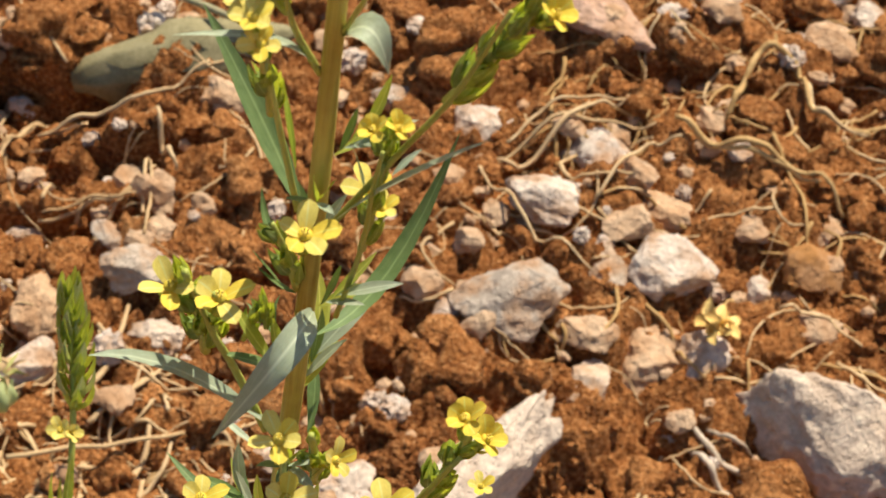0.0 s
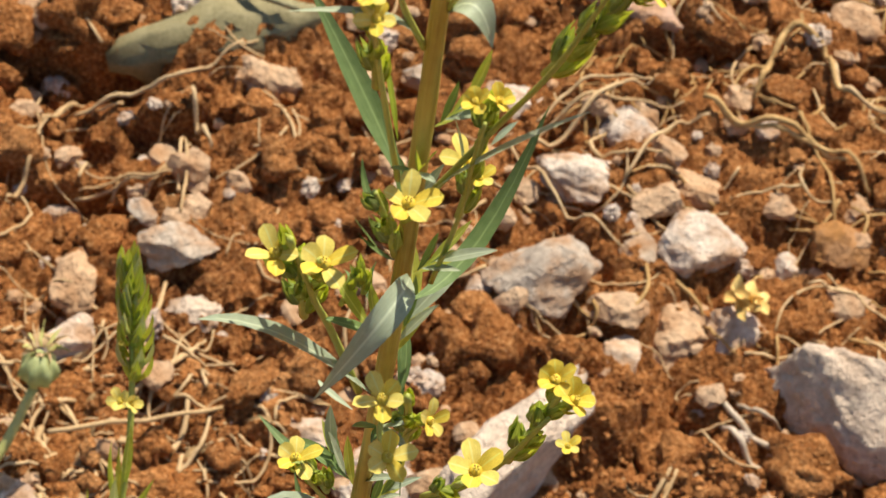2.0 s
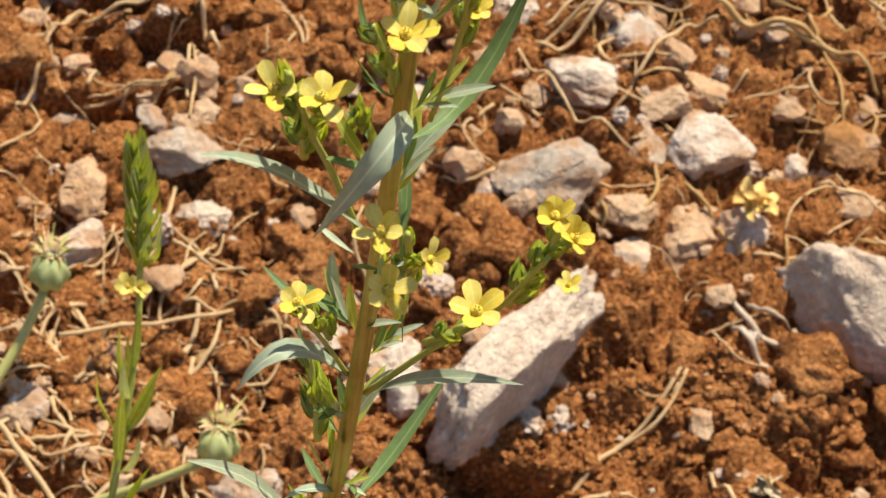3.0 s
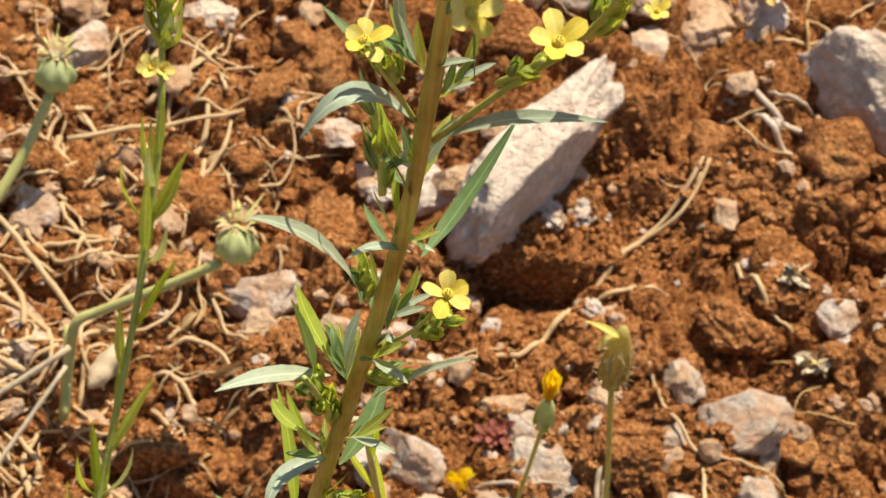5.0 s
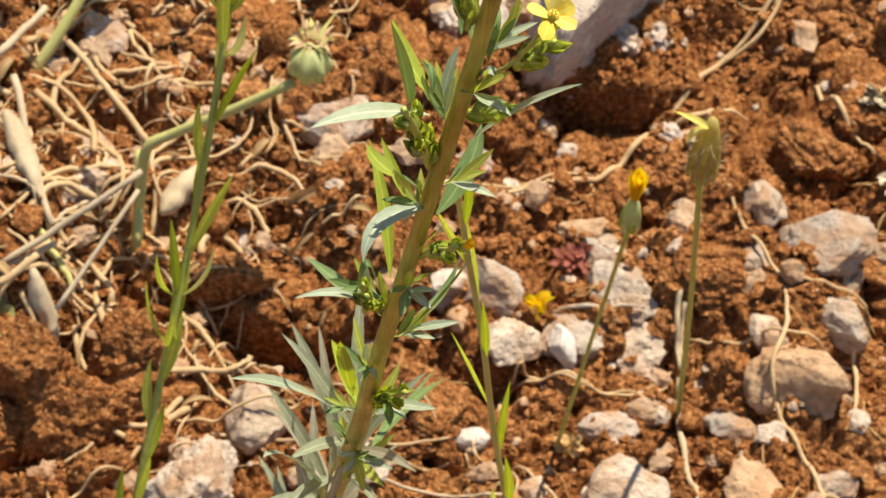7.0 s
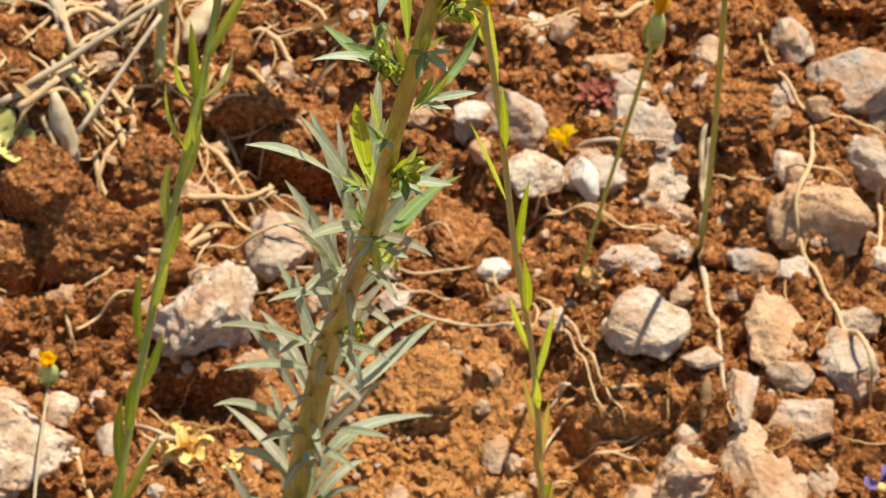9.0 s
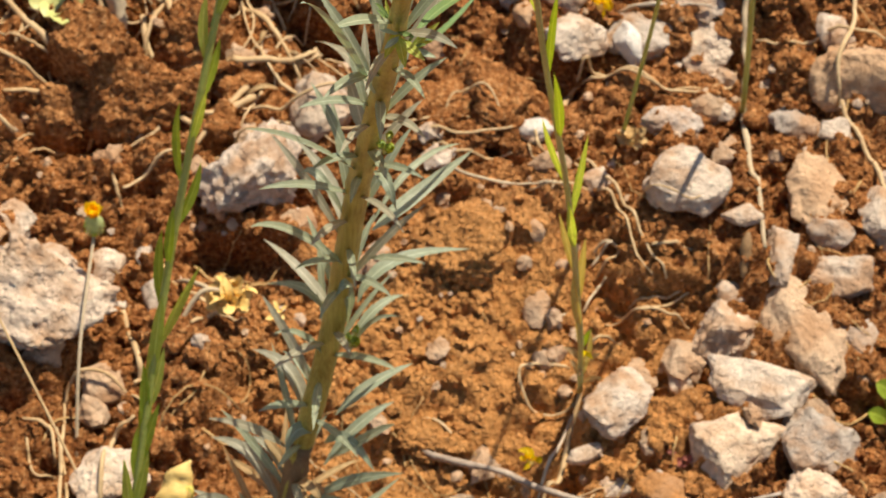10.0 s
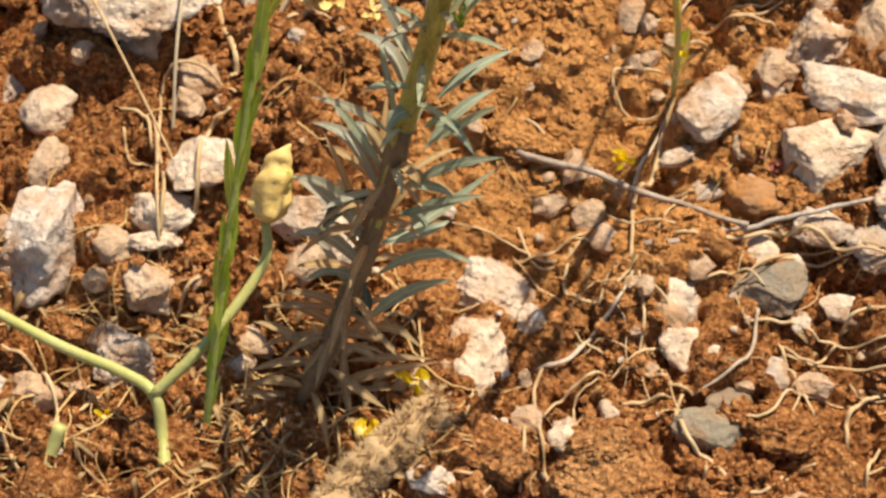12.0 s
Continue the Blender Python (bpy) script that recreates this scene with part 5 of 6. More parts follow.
leaf((0.0421, 0.0061, 0.4640), (0.0403, 0.0073, 0.4651), (0.0393, 0.0086, 0.4654), 0.0008, glaucous)
leaf((0.0446, 0.0061, 0.4635), (0.0433, 0.0075, 0.4645), (0.0429, 0.0089, 0.4658), 0.0007, leaf_green)
leaf((0.0478, 0.0079, 0.3927), (0.0528, 0.0161, 0.3954), (0.0582, 0.0242, 0.4030), 0.0024, leaf_green)
leaf((0.0414, 0.0082, 0.3816), (0.0353, 0.0022, 0.4010), (0.0267, -0.0035, 0.4123), 0.0030, glaucous)
leaf((0.0464, 0.0079, 0.3936), (0.0421, 0.0057, 0.3969), (0.0388, 0.0037, 0.3965), 0.0015, glaucous)
leaf((0.0380, 0.0084, 0.3681), (0.0348, 0.0127, 0.3695), (0.0324, 0.0170, 0.3717), 0.0024, leaf_bright)
leaf((0.0444, 0.0074, 0.4076), (0.0420, 0.0104, 0.4078), (0.0402, 0.0133, 0.4107), 0.0012, leaf_green)
leaf((0.0448, 0.0078, 0.3962), (0.0425, 0.0050, 0.4044), (0.0409, 0.0022, 0.4126), 0.0011, leaf_green)
leaf((0.0447, 0.0072, 0.4126), (0.0430, 0.0053, 0.4183), (0.0414, 0.0033, 0.4237), 0.0009, leaf_bright)
leaf((0.0431, 0.0082, 0.3782), (0.0423, 0.0109, 0.3795), (0.0418, 0.0135, 0.3810), 0.0010, leaf_green)
leaf((0.0384, 0.0084, 0.3682), (0.0381, 0.0102, 0.3699), (0.0376, 0.0120, 0.3699), 0.0010, leaf_green)
leaf((0.0382, 0.0085, 0.3637), (0.0304, 0.0042, 0.3686), (0.0237, 0.0000, 0.3697), 0.0026, glaucous)
leaf((0.0359, 0.0085, 0.3646), (0.0344, 0.0039, 0.3794), (0.0325, -0.0007, 0.3931), 0.0026, leaf_green)
leaf((0.0434, 0.0086, 0.3581), (0.0495, 0.0035, 0.3737), (0.0559, -0.0016, 0.3861), 0.0022, glaucous)
leaf((0.0407, 0.0090, 0.3412), (0.0442, 0.0147, 0.3443), (0.0455, 0.0205, 0.3471), 0.0031, leaf_green)
leaf((0.0399, 0.0089, 0.3432), (0.0335, 0.0037, 0.3458), (0.0316, -0.0015, 0.3436), 0.0025, glaucous)
leaf((0.0353, 0.0108, 0.3222), (0.0335, 0.0196, 0.3268), (0.0304, 0.0284, 0.3304), 0.0020, leaf_bright)
leaf((0.0365, 0.0089, 0.3440), (0.0344, 0.0126, 0.3456), (0.0323, 0.0163, 0.3474), 0.0014, leaf_bright)
leaf((0.0338, 0.0118, 0.3118), (0.0291, 0.0078, 0.3217), (0.0224, 0.0045, 0.3242), 0.0017, glaucous)
leaf((0.0321, 0.0117, 0.3132), (0.0275, 0.0158, 0.3128), (0.0228, 0.0199, 0.3119), 0.0020, leaf_green)
leaf((0.0369, 0.0127, 0.3026), (0.0420, 0.0029, 0.3293), (0.0456, -0.0056, 0.3542), 0.0016, leaf_green)
leaf((0.0448, 0.0083, 0.3759), (0.0451, 0.0111, 0.3800), (0.0455, 0.0140, 0.3798), 0.0015, leaf_green)
leaf((0.0411, 0.0082, 0.3808), (0.0408, 0.0104, 0.3824), (0.0403, 0.0127, 0.3838), 0.0011, leaf_green)
leaf((0.0438, 0.0079, 0.3942), (0.0416, 0.0101, 0.3953), (0.0400, 0.0123, 0.3966), 0.0013, leaf_green)
leaf((0.0442, 0.0077, 0.4005), (0.0436, 0.0107, 0.4025), (0.0430, 0.0136, 0.4051), 0.0010, leaf_bright)
leaf((0.0429, 0.0084, 0.3700), (0.0449, 0.0073, 0.3755), (0.0468, 0.0063, 0.3742), 0.0014, glaucous)
leaf((0.0404, 0.0085, 0.3631), (0.0377, 0.0061, 0.3710), (0.0369, 0.0037, 0.3778), 0.0011, leaf_green)
leaf((0.0433, 0.0085, 0.3636), (0.0460, 0.0102, 0.3649), (0.0481, 0.0119, 0.3635), 0.0012, leaf_green)
leaf((0.0398, 0.0088, 0.3523), (0.0363, 0.0055, 0.3642), (0.0351, 0.0023, 0.3722), 0.0013, leaf_green)
leaf((0.0384, 0.0089, 0.3464), (0.0360, 0.0074, 0.3509), (0.0341, 0.0059, 0.3540), 0.0010, leaf_green)
leaf((0.0382, 0.0103, 0.3272), (0.0412, 0.0074, 0.3366), (0.0452, 0.0054, 0.3377), 0.0012, leaf_bright)
leaf((0.0381, 0.0099, 0.3307), (0.0403, 0.0065, 0.3392), (0.0421, 0.0038, 0.3480), 0.0012, leaf_bright)
leaf((0.0336, 0.0111, 0.3191), (0.0319, 0.0095, 0.3273), (0.0309, 0.0093, 0.3206), 0.0012, leaf_green)
leaf((0.0298, 0.0224, 0.2640), (0.0221, 0.0086, 0.2942), (0.0141, 0.0004, 0.3081), 0.0024, glaucous)
leaf((0.0313, 0.0194, 0.2754), (0.0301, 0.0055, 0.3060), (0.0294, -0.0035, 0.3271), 0.0025, leaf_bright)
leaf((0.0347, 0.0274, 0.2459), (0.0399, 0.0409, 0.2378), (0.0464, 0.0570, 0.2221), 0.0023, leaf_green)
leaf((0.0334, 0.0303, 0.2375), (0.0379, 0.0537, 0.2106), (0.0454, 0.0696, 0.2062), 0.0014, leaf_green)
leaf((0.0287, 0.0427, 0.2008), (0.0227, 0.0129, 0.2653), (0.0194, -0.0034, 0.2932), 0.0025, glaucous)
leaf((0.0288, 0.0444, 0.1941), (0.0211, 0.0662, 0.1805), (0.0104, 0.0921, 0.1493), 0.0034, leaf_purple)
leaf((0.0341, 0.0218, 0.2660), (0.0355, 0.0123, 0.2884), (0.0394, 0.0056, 0.3000), 0.0014, leaf_bright)
leaf((0.0347, 0.0202, 0.2721), (0.0362, 0.0129, 0.2892), (0.0378, 0.0074, 0.2991), 0.0012, leaf_bright)
leaf((0.0310, 0.0306, 0.2364), (0.0299, 0.0402, 0.2277), (0.0287, 0.0509, 0.2156), 0.0020, leaf_bright)
leaf((0.0354, 0.0088, 0.3489), (0.0322, 0.0109, 0.3493), (0.0306, 0.0129, 0.3501), 0.0022, leaf_bright)
leaf((0.0345, 0.0120, 0.3103), (0.0313, 0.0092, 0.3182), (0.0307, 0.0066, 0.3240), 0.0015, leaf_green)
leaf((0.0337, 0.0118, 0.3118), (0.0329, 0.0103, 0.3161), (0.0317, 0.0089, 0.3195), 0.0011, leaf_green)
leaf((0.0379, 0.0123, 0.3075), (0.0425, 0.0180, 0.3071), (0.0451, 0.0234, 0.3100), 0.0014, leaf_green)
leaf((0.0325, 0.0217, 0.2666), (0.0296, 0.0295, 0.2664), (0.0266, 0.0389, 0.2602), 0.0025, leaf_bright)
leaf((0.0333, 0.0206, 0.2709), (0.0377, 0.0160, 0.2787), (0.0427, 0.0114, 0.2867), 0.0013, leaf_bright)
leaf((0.0334, 0.0213, 0.2682), (0.0367, 0.0138, 0.2834), (0.0394, 0.0064, 0.2980), 0.0010, leaf_bright)
leaf((0.0247, 0.0517, 0.1638), (0.0145, 0.0371, 0.1948), (0.0069, 0.0219, 0.2199), 0.0027, leaf_silver)
leaf((0.0224, 0.0543, 0.1331), (0.0173, 0.0658, 0.1363), (0.0087, 0.0770, 0.1343), 0.0029, leaf_purple)
leaf((0.0258, 0.0473, 0.1819), (0.0230, 0.0560, 0.1811), (0.0203, 0.0660, 0.1750), 0.0031, leaf_purple)
leaf((0.0232, 0.0539, 0.1227), (0.0117, 0.0487, 0.1438), (0.0040, 0.0416, 0.1553), 0.0025, leaf_silver)
leaf((0.0210, 0.0532, 0.1028), (0.0118, 0.0613, 0.1073), (0.0025, 0.0692, 0.1058), 0.0025, leaf_purple)
leaf((0.0217, 0.0547, 0.1415), (0.0151, 0.0593, 0.1498), (0.0107, 0.0632, 0.1408), 0.0020, leaf_silver)
leaf((0.0199, 0.0531, 0.1003), (0.0138, 0.0582, 0.1047), (0.0039, 0.0627, 0.0977), 0.0023, leaf_silver)
leaf((0.0196, 0.0502, 0.0891), (0.0137, 0.0496, 0.1003), (0.0080, 0.0464, 0.1052), 0.0019, leaf_silver)
leaf((0.0160, 0.0439, 0.0692), (0.0108, 0.0528, 0.0773), (0.0013, 0.0585, 0.0752), 0.0034, leaf_purple)
leaf((0.0179, 0.0465, 0.0774), (0.0141, 0.0517, 0.0813), (0.0087, 0.0557, 0.0811), 0.0024, leaf_silver)
leaf((0.0116, 0.0416, 0.0619), (0.0035, 0.0402, 0.0727), (-0.0055, 0.0376, 0.0797), 0.0024, leaf_purple)
leaf((0.0106, 0.0341, 0.0466), (0.0036, 0.0432, 0.0526), (-0.0071, 0.0481, 0.0503), 0.0034, leaf_purple)
leaf((0.0129, 0.0365, 0.0512), (0.0081, 0.0434, 0.0562), (0.0018, 0.0470, 0.0548), 0.0027, leaf_purple)
leaf((0.0183, 0.0435, 0.0679), (0.0137, 0.0418, 0.0708), (0.0117, 0.0379, 0.0667), 0.0034, leaf_silver)
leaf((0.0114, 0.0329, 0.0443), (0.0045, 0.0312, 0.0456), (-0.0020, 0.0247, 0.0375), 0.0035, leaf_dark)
leaf((0.0086, 0.0272, 0.0333), (0.0007, 0.0305, 0.0510), (-0.0082, 0.0284, 0.0583), 0.0035, leaf_purple)
leaf((0.0068, 0.0275, 0.0337), (0.0040, 0.0348, 0.0389), (-0.0000, 0.0402, 0.0403), 0.0022, leaf_silver)
leaf((0.0273, 0.0545, 0.1383), (0.0349, 0.0664, 0.1345), (0.0459, 0.0785, 0.1360), 0.0033, leaf_silver)
leaf((0.0271, 0.0546, 0.1403), (0.0340, 0.0668, 0.1448), (0.0433, 0.0786, 0.1378), 0.0015, leaf_silver)
leaf((0.0250, 0.0535, 0.1100), (0.0315, 0.0620, 0.1144), (0.0476, 0.0702, 0.1097), 0.0032, leaf_silver)
leaf((0.0270, 0.0541, 0.1278), (0.0324, 0.0514, 0.1335), (0.0390, 0.0486, 0.1374), 0.0020, leaf_silver)
leaf((0.0274, 0.0512, 0.1657), (0.0301, 0.0444, 0.1737), (0.0328, 0.0405, 0.1693), 0.0025, leaf_silver)
leaf((0.0234, 0.0517, 0.0938), (0.0284, 0.0590, 0.0985), (0.0341, 0.0645, 0.0967), 0.0023, leaf_silver)
leaf((0.0235, 0.0507, 0.0906), (0.0281, 0.0485, 0.1101), (0.0345, 0.0440, 0.1228), 0.0019, leaf_silver)
leaf((0.0219, 0.0453, 0.0735), (0.0286, 0.0522, 0.0763), (0.0376, 0.0586, 0.0772), 0.0029, leaf_silver)
leaf((0.0201, 0.0402, 0.0585), (0.0268, 0.0487, 0.0637), (0.0341, 0.0553, 0.0642), 0.0027, leaf_silver)
leaf((0.0207, 0.0410, 0.0600), (0.0299, 0.0405, 0.0743), (0.0355, 0.0388, 0.0848), 0.0029, leaf_silver)
leaf((0.0194, 0.0362, 0.0507), (0.0270, 0.0360, 0.0607), (0.0383, 0.0341, 0.0710), 0.0029, leaf_silver)
leaf((0.0162, 0.0315, 0.0416), (0.0252, 0.0311, 0.0509), (0.0353, 0.0303, 0.0595), 0.0030, leaf_silver)
leaf((0.0138, 0.0276, 0.0340), (0.0228, 0.0323, 0.0349), (0.0277, 0.0361, 0.0340), 0.0025, leaf_silver)
leaf((0.0198, 0.0425, 0.0647), (0.0249, 0.0410, 0.0708), (0.0319, 0.0361, 0.0663), 0.0029, leaf_silver)
leaf((0.0161, 0.0319, 0.0423), (0.0201, 0.0309, 0.0445), (0.0237, 0.0280, 0.0429), 0.0022, leaf_silver)
leaf((0.0230, 0.0531, 0.1010), (0.0232, 0.0511, 0.1209), (0.0208, 0.0484, 0.1202), 0.0028, leaf_silver)
leaf((0.0068, 0.0294, 0.0375), (-0.0022, 0.0355, 0.0395), (-0.0105, 0.0401, 0.0385), 0.0030, leaf_purple)
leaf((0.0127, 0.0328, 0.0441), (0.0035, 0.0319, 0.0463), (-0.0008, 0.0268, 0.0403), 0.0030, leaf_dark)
leaf((0.0105, 0.0229, 0.0257), (0.0008, 0.0250, 0.0390), (-0.0079, 0.0217, 0.0427), 0.0033, leaf_purple)
leaf((0.0099, 0.0209, 0.0235), (0.0029, 0.0214, 0.0292), (-0.0044, 0.0175, 0.0288), 0.0025, leaf_silver)
leaf((0.0070, 0.0158, 0.0178), (-0.0003, 0.0176, 0.0224), (-0.0108, 0.0162, 0.0234), 0.0025, leaf_dry)
leaf((0.0062, 0.0128, 0.0144), (-0.0024, 0.0150, 0.0195), (-0.0118, 0.0142, 0.0213), 0.0025, leaf_dry)
leaf((0.0125, 0.0276, 0.0340), (0.0220, 0.0360, 0.0330), (0.0372, 0.0486, 0.0402), 0.0033, leaf_silver)
leaf((0.0121, 0.0230, 0.0259), (0.0234, 0.0240, 0.0390), (0.0357, 0.0204, 0.0439), 0.0028, leaf_silver)
leaf((0.0112, 0.0150, 0.0169), (0.0195, 0.0186, 0.0281), (0.0309, 0.0183, 0.0393), 0.0030, leaf_silver)
leaf((0.0085, 0.0121, 0.0136), (0.0167, 0.0141, 0.0182), (0.0256, 0.0103, 0.0164), 0.0023, leaf_dry)
leaf((0.0073, 0.0080, 0.0090), (0.0179, 0.0088, 0.0128), (0.0281, 0.0087, 0.0157), 0.0020, leaf_dry)
leaf((0.0061, 0.0035, 0.0039), (0.0142, 0.0054, 0.0098), (0.0300, 0.0080, 0.0163), 0.0026, leaf_dry)
leaf((0.0035, 0.0017, 0.0020), (0.0129, 0.0029, 0.0058), (0.0210, 0.0030, 0.0084), 0.0018, leaf_dry)
leaf((0.0122, 0.0351, 0.0485), (0.0226, 0.0338, 0.0537), (0.0282, 0.0306, 0.0552), 0.0025, leaf_silver)
leaf((0.0020, 0.0065, 0.0073), (-0.0060, 0.0059, 0.0092), (-0.0151, 0.0023, 0.0076), 0.0026, leaf_dry)
leaf((0.0060, 0.0079, 0.0089), (0.0012, 0.0108, 0.0138), (-0.0013, 0.0130, 0.0179), 0.0031, leaf_dry)
leaf((0.0019, 0.0075, 0.0084), (-0.0070, 0.0107, 0.0147), (-0.0152, 0.0109, 0.0177), 0.0028, leaf_dry)
leaf((0.0039, 0.0077, 0.0087), (-0.0041, 0.0101, 0.0137), (-0.0129, 0.0065, 0.0121), 0.0020, leaf_dry)
leaf((0.0024, -0.0003, -0.0004), (-0.0010, -0.0053, -0.0038), (-0.0012, -0.0129, -0.0105), 0.0031, leaf_dry)
leaf((0.0067, 0.0109, 0.0123), (0.0082, 0.0032, 0.0068), (0.0113, -0.0053, 0.0003), 0.0023, leaf_dry)
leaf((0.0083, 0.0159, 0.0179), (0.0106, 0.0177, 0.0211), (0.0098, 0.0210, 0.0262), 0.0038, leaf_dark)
leaf((-0.0005, 0.0013, 0.0015), (-0.0098, -0.0003, 0.0020), (-0.0164, -0.0006, 0.0038), 0.0023, leaf_dry)
spike((0.0581, 0.0054, 0.5032), (0.0655, 0.0011, 0.5229), 16, 0.0018, 1)
spike((0.0529, 0.0056, 0.4932), (0.0528, 0.0035, 0.4994), 3, 0.0014, 1)
spike((0.0370, 0.0062, 0.4598), (0.0349, -0.0002, 0.4796), 12, 0.0018, 0)
spike((0.0376, 0.0062, 0.4619), (0.0383, -0.0022, 0.4792), 6, 0.0016, 0)
spike((0.0460, 0.0060, 0.4724), (0.0429, 0.0017, 0.4865), 8, 0.0016, 0)
spike((0.0520, 0.0058, 0.4801), (0.0529, 0.0036, 0.4953), 5, 0.0015, 0)
spike((0.0416, 0.0055, 0.4980), (0.0399, 0.0013, 0.5125), 8, 0.0016, 0)
spike((0.0421, 0.0053, 0.5120), (0.0387, 0.0012, 0.5187), 6, 0.0016, 0)
spike((0.0409, 0.0061, 0.4627), (0.0418, 0.0060, 0.4682), 3, 0.0010, 0)
spike((0.0626, 0.0066, 0.4386), (0.0665, 0.0012, 0.4595), 12, 0.0020, 1)
spike((0.0421, 0.0069, 0.4271), (0.0391, 0.0026, 0.4379), 8, 0.0016, 0)
spike((0.0505, 0.0066, 0.4392), (0.0496, -0.0038, 0.4608), 7, 0.0017, 0)
spike((0.0421, 0.0075, 0.4052), (0.0394, 0.0089, 0.4227), 8, 0.0017, 0)
spike((0.0432, 0.0061, 0.4652), (0.0425, 0.0060, 0.4688), 4, 0.0011, 0)
spike((0.0536, 0.0068, 0.4287), (0.0576, 0.0016, 0.4396), 4, 0.0016, 0)
spike((0.0484, 0.0083, 0.3754), (0.0521, 0.0030, 0.3878), 9, 0.0018, 0)
spike((0.0391, 0.0088, 0.3521), (0.0350, -0.0018, 0.3778), 8, 0.0019, 0)
spike((0.0424, 0.0085, 0.3648), (0.0474, 0.0054, 0.3706), 6, 0.0017, 0)
spike((0.0417, 0.0082, 0.3821), (0.0407, 0.0080, 0.3890), 5, 0.0015, 0)
spike((0.0431, 0.0073, 0.4106), (0.0409, 0.0092, 0.4141), 6, 0.0016, 0)
spike((0.0405, 0.0101, 0.3295), (0.0436, 0.0009, 0.3458), 4, 0.0017, 0)
flower((0.0448, 0.0010, 0.3462), 0.0020, 10, (0.5, -0.3, 0.8), plant, petal_orange, 0.35)
spike((0.0321, 0.0119, 0.3114), (0.0317, 0.0040, 0.3300), 3, 0.0016, 0)
spike((0.0356, 0.0198, 0.2739), (0.0391, 0.0048, 0.3019), 5, 0.0018, 0)
spike((0.0341, 0.0118, 0.3119), (0.0322, 0.0043, 0.3270), 5, 0.0016, 0)
spike((0.0380, 0.0087, 0.3557), (0.0364, 0.0044, 0.3693), 6, 0.0018, 0)
spike((0.0293, 0.0485, 0.1771), (0.0312, 0.0330, 0.2059), 4, 0.0017, 0)
spike((0.0240, 0.0517, 0.0939), (0.0254, 0.0455, 0.1121), 3, 0.0017, 0)
flower((0.0465, -0.0023, 0.4902), 0.0034, -10, (0.04, -0.22, 0.97))
flower((0.0335, -0.0001, 0.4770), 0.0032, 20, (0.04, -0.22, 0.97))
flower((0.0387, -0.0022, 0.4790), 0.0035, -20, (0.04, -0.22, 0.97))
branch([(0.0409, 0.0014, 0.5089), (0.0405, -0.0030, 0.5140), (0.0401, -0.0070, 0.5205)], 0.0007)
flower((0.0401, -0.0077, 0.5232), 0.0023, 10, (0.04, -0.22, 0.97))
branch([(0.0409, 0.0014, 0.5089), (0.0412, -0.0040, 0.5130), (0.0410, -0.0080, 0.5190)], 0.0006)
flower((0.0410, -0.0087, 0.5212), 0.0022, 30, (0.1, -0.3, 0.95))
flower((0.0519, 0.0077, 0.4870), 0.0029, 10, (0.04, -0.22, 0.97))
flower((0.0535, 0.0057, 0.4868), 0.0019, 0, (0.04, -0.22, 0.97))
branch([(0.0467, 0.0003, 0.4532), (0.0466, -0.0080, 0.4610), (0.0468, -0.0138, 0.4705)], 0.0008)
flower((0.0468, -0.0146, 0.4735), 0.0030, 20, (-0.05, -0.3, 0.95))
flower((0.0526, -0.0027, 0.4557), 0.0025, 0, (0.7, -0.4, 0.6))
branch([(0.0467, 0.0003, 0.4532), (0.0475, -0.0080, 0.4570), (0.0483, -0.0155, 0.4635)], 0.0008)
flower((0.0483, -0.0164, 0.4662), 0.0031, 50, (0.08, -0.35, 0.93))
flower((0.0381, 0.0026, 0.4384), 0.0031, -20, (0.04, -0.22, 0.97))
flower((0.0586, -0.0015, 0.4465), 0.0036, 0, (0.04, -0.22, 0.97))
flower((0.0684, 0.0004, 0.4509), 0.0017, 0, (0.04, -0.22, 0.97))
flower((0.0514, 0.0019, 0.3941), 0.0035, -5, (0.04, -0.22, 0.97))
# crown of the plant
flower((0.0390, -0.004, 0.5215), 0.0026, 15, (0, -0.45, 0.9))
spike((0.0432, 0.004, 0.5165), (0.0405, -0.002, 0.5300), 10, 0.0022, 0)
spike((0.0500, 0.004, 0.5200), (0.0525, 0.002, 0.5340), 8, 0.0020, 1)
# short leafy shoots in the leaf axils
rx = random.Random(12)
for i in range(30):
    z = 0.235 + 0.27 * i / 30 + rx.uniform(-0.003, 0.003)
    k = min(range(len(stem_line) - 1), key=lambda j: abs(stem_line[j].z - z))
    p, up = stem_line[k], (stem_line[k + 1] - stem_line[k]).normalized()
    a = i * 2.4 + rx.uniform(-0.5, 0.5)
    out = vec((math.cos(a), math.sin(a), 0))
    L = rx.uniform(0.0055, 0.0100)
    base = p + out * 0.0012
    axis = (up * 1.3 + out).normalized()
    for j in range(rx.randint(4, 7)):
        w = j * 2.4
        e = axis.orthogonal().normalized()
        e = e * math.cos(w) + axis.cross(e) * math.sin(w)
        s = rx.uniform(0.6, 1.1) * L
        q = base + axis * L * 0.10 * j
        leaf(tuple(q), tuple(q + axis * s * 0.5 + e * s * 0.20), tuple(q + axis * s * 0.9 + e * s * 0.42), s * 0.19, (bud_green, leaf_green, glaucous)[j % 3], "shoot_leaf", "small fresh leaf of a side shoot")
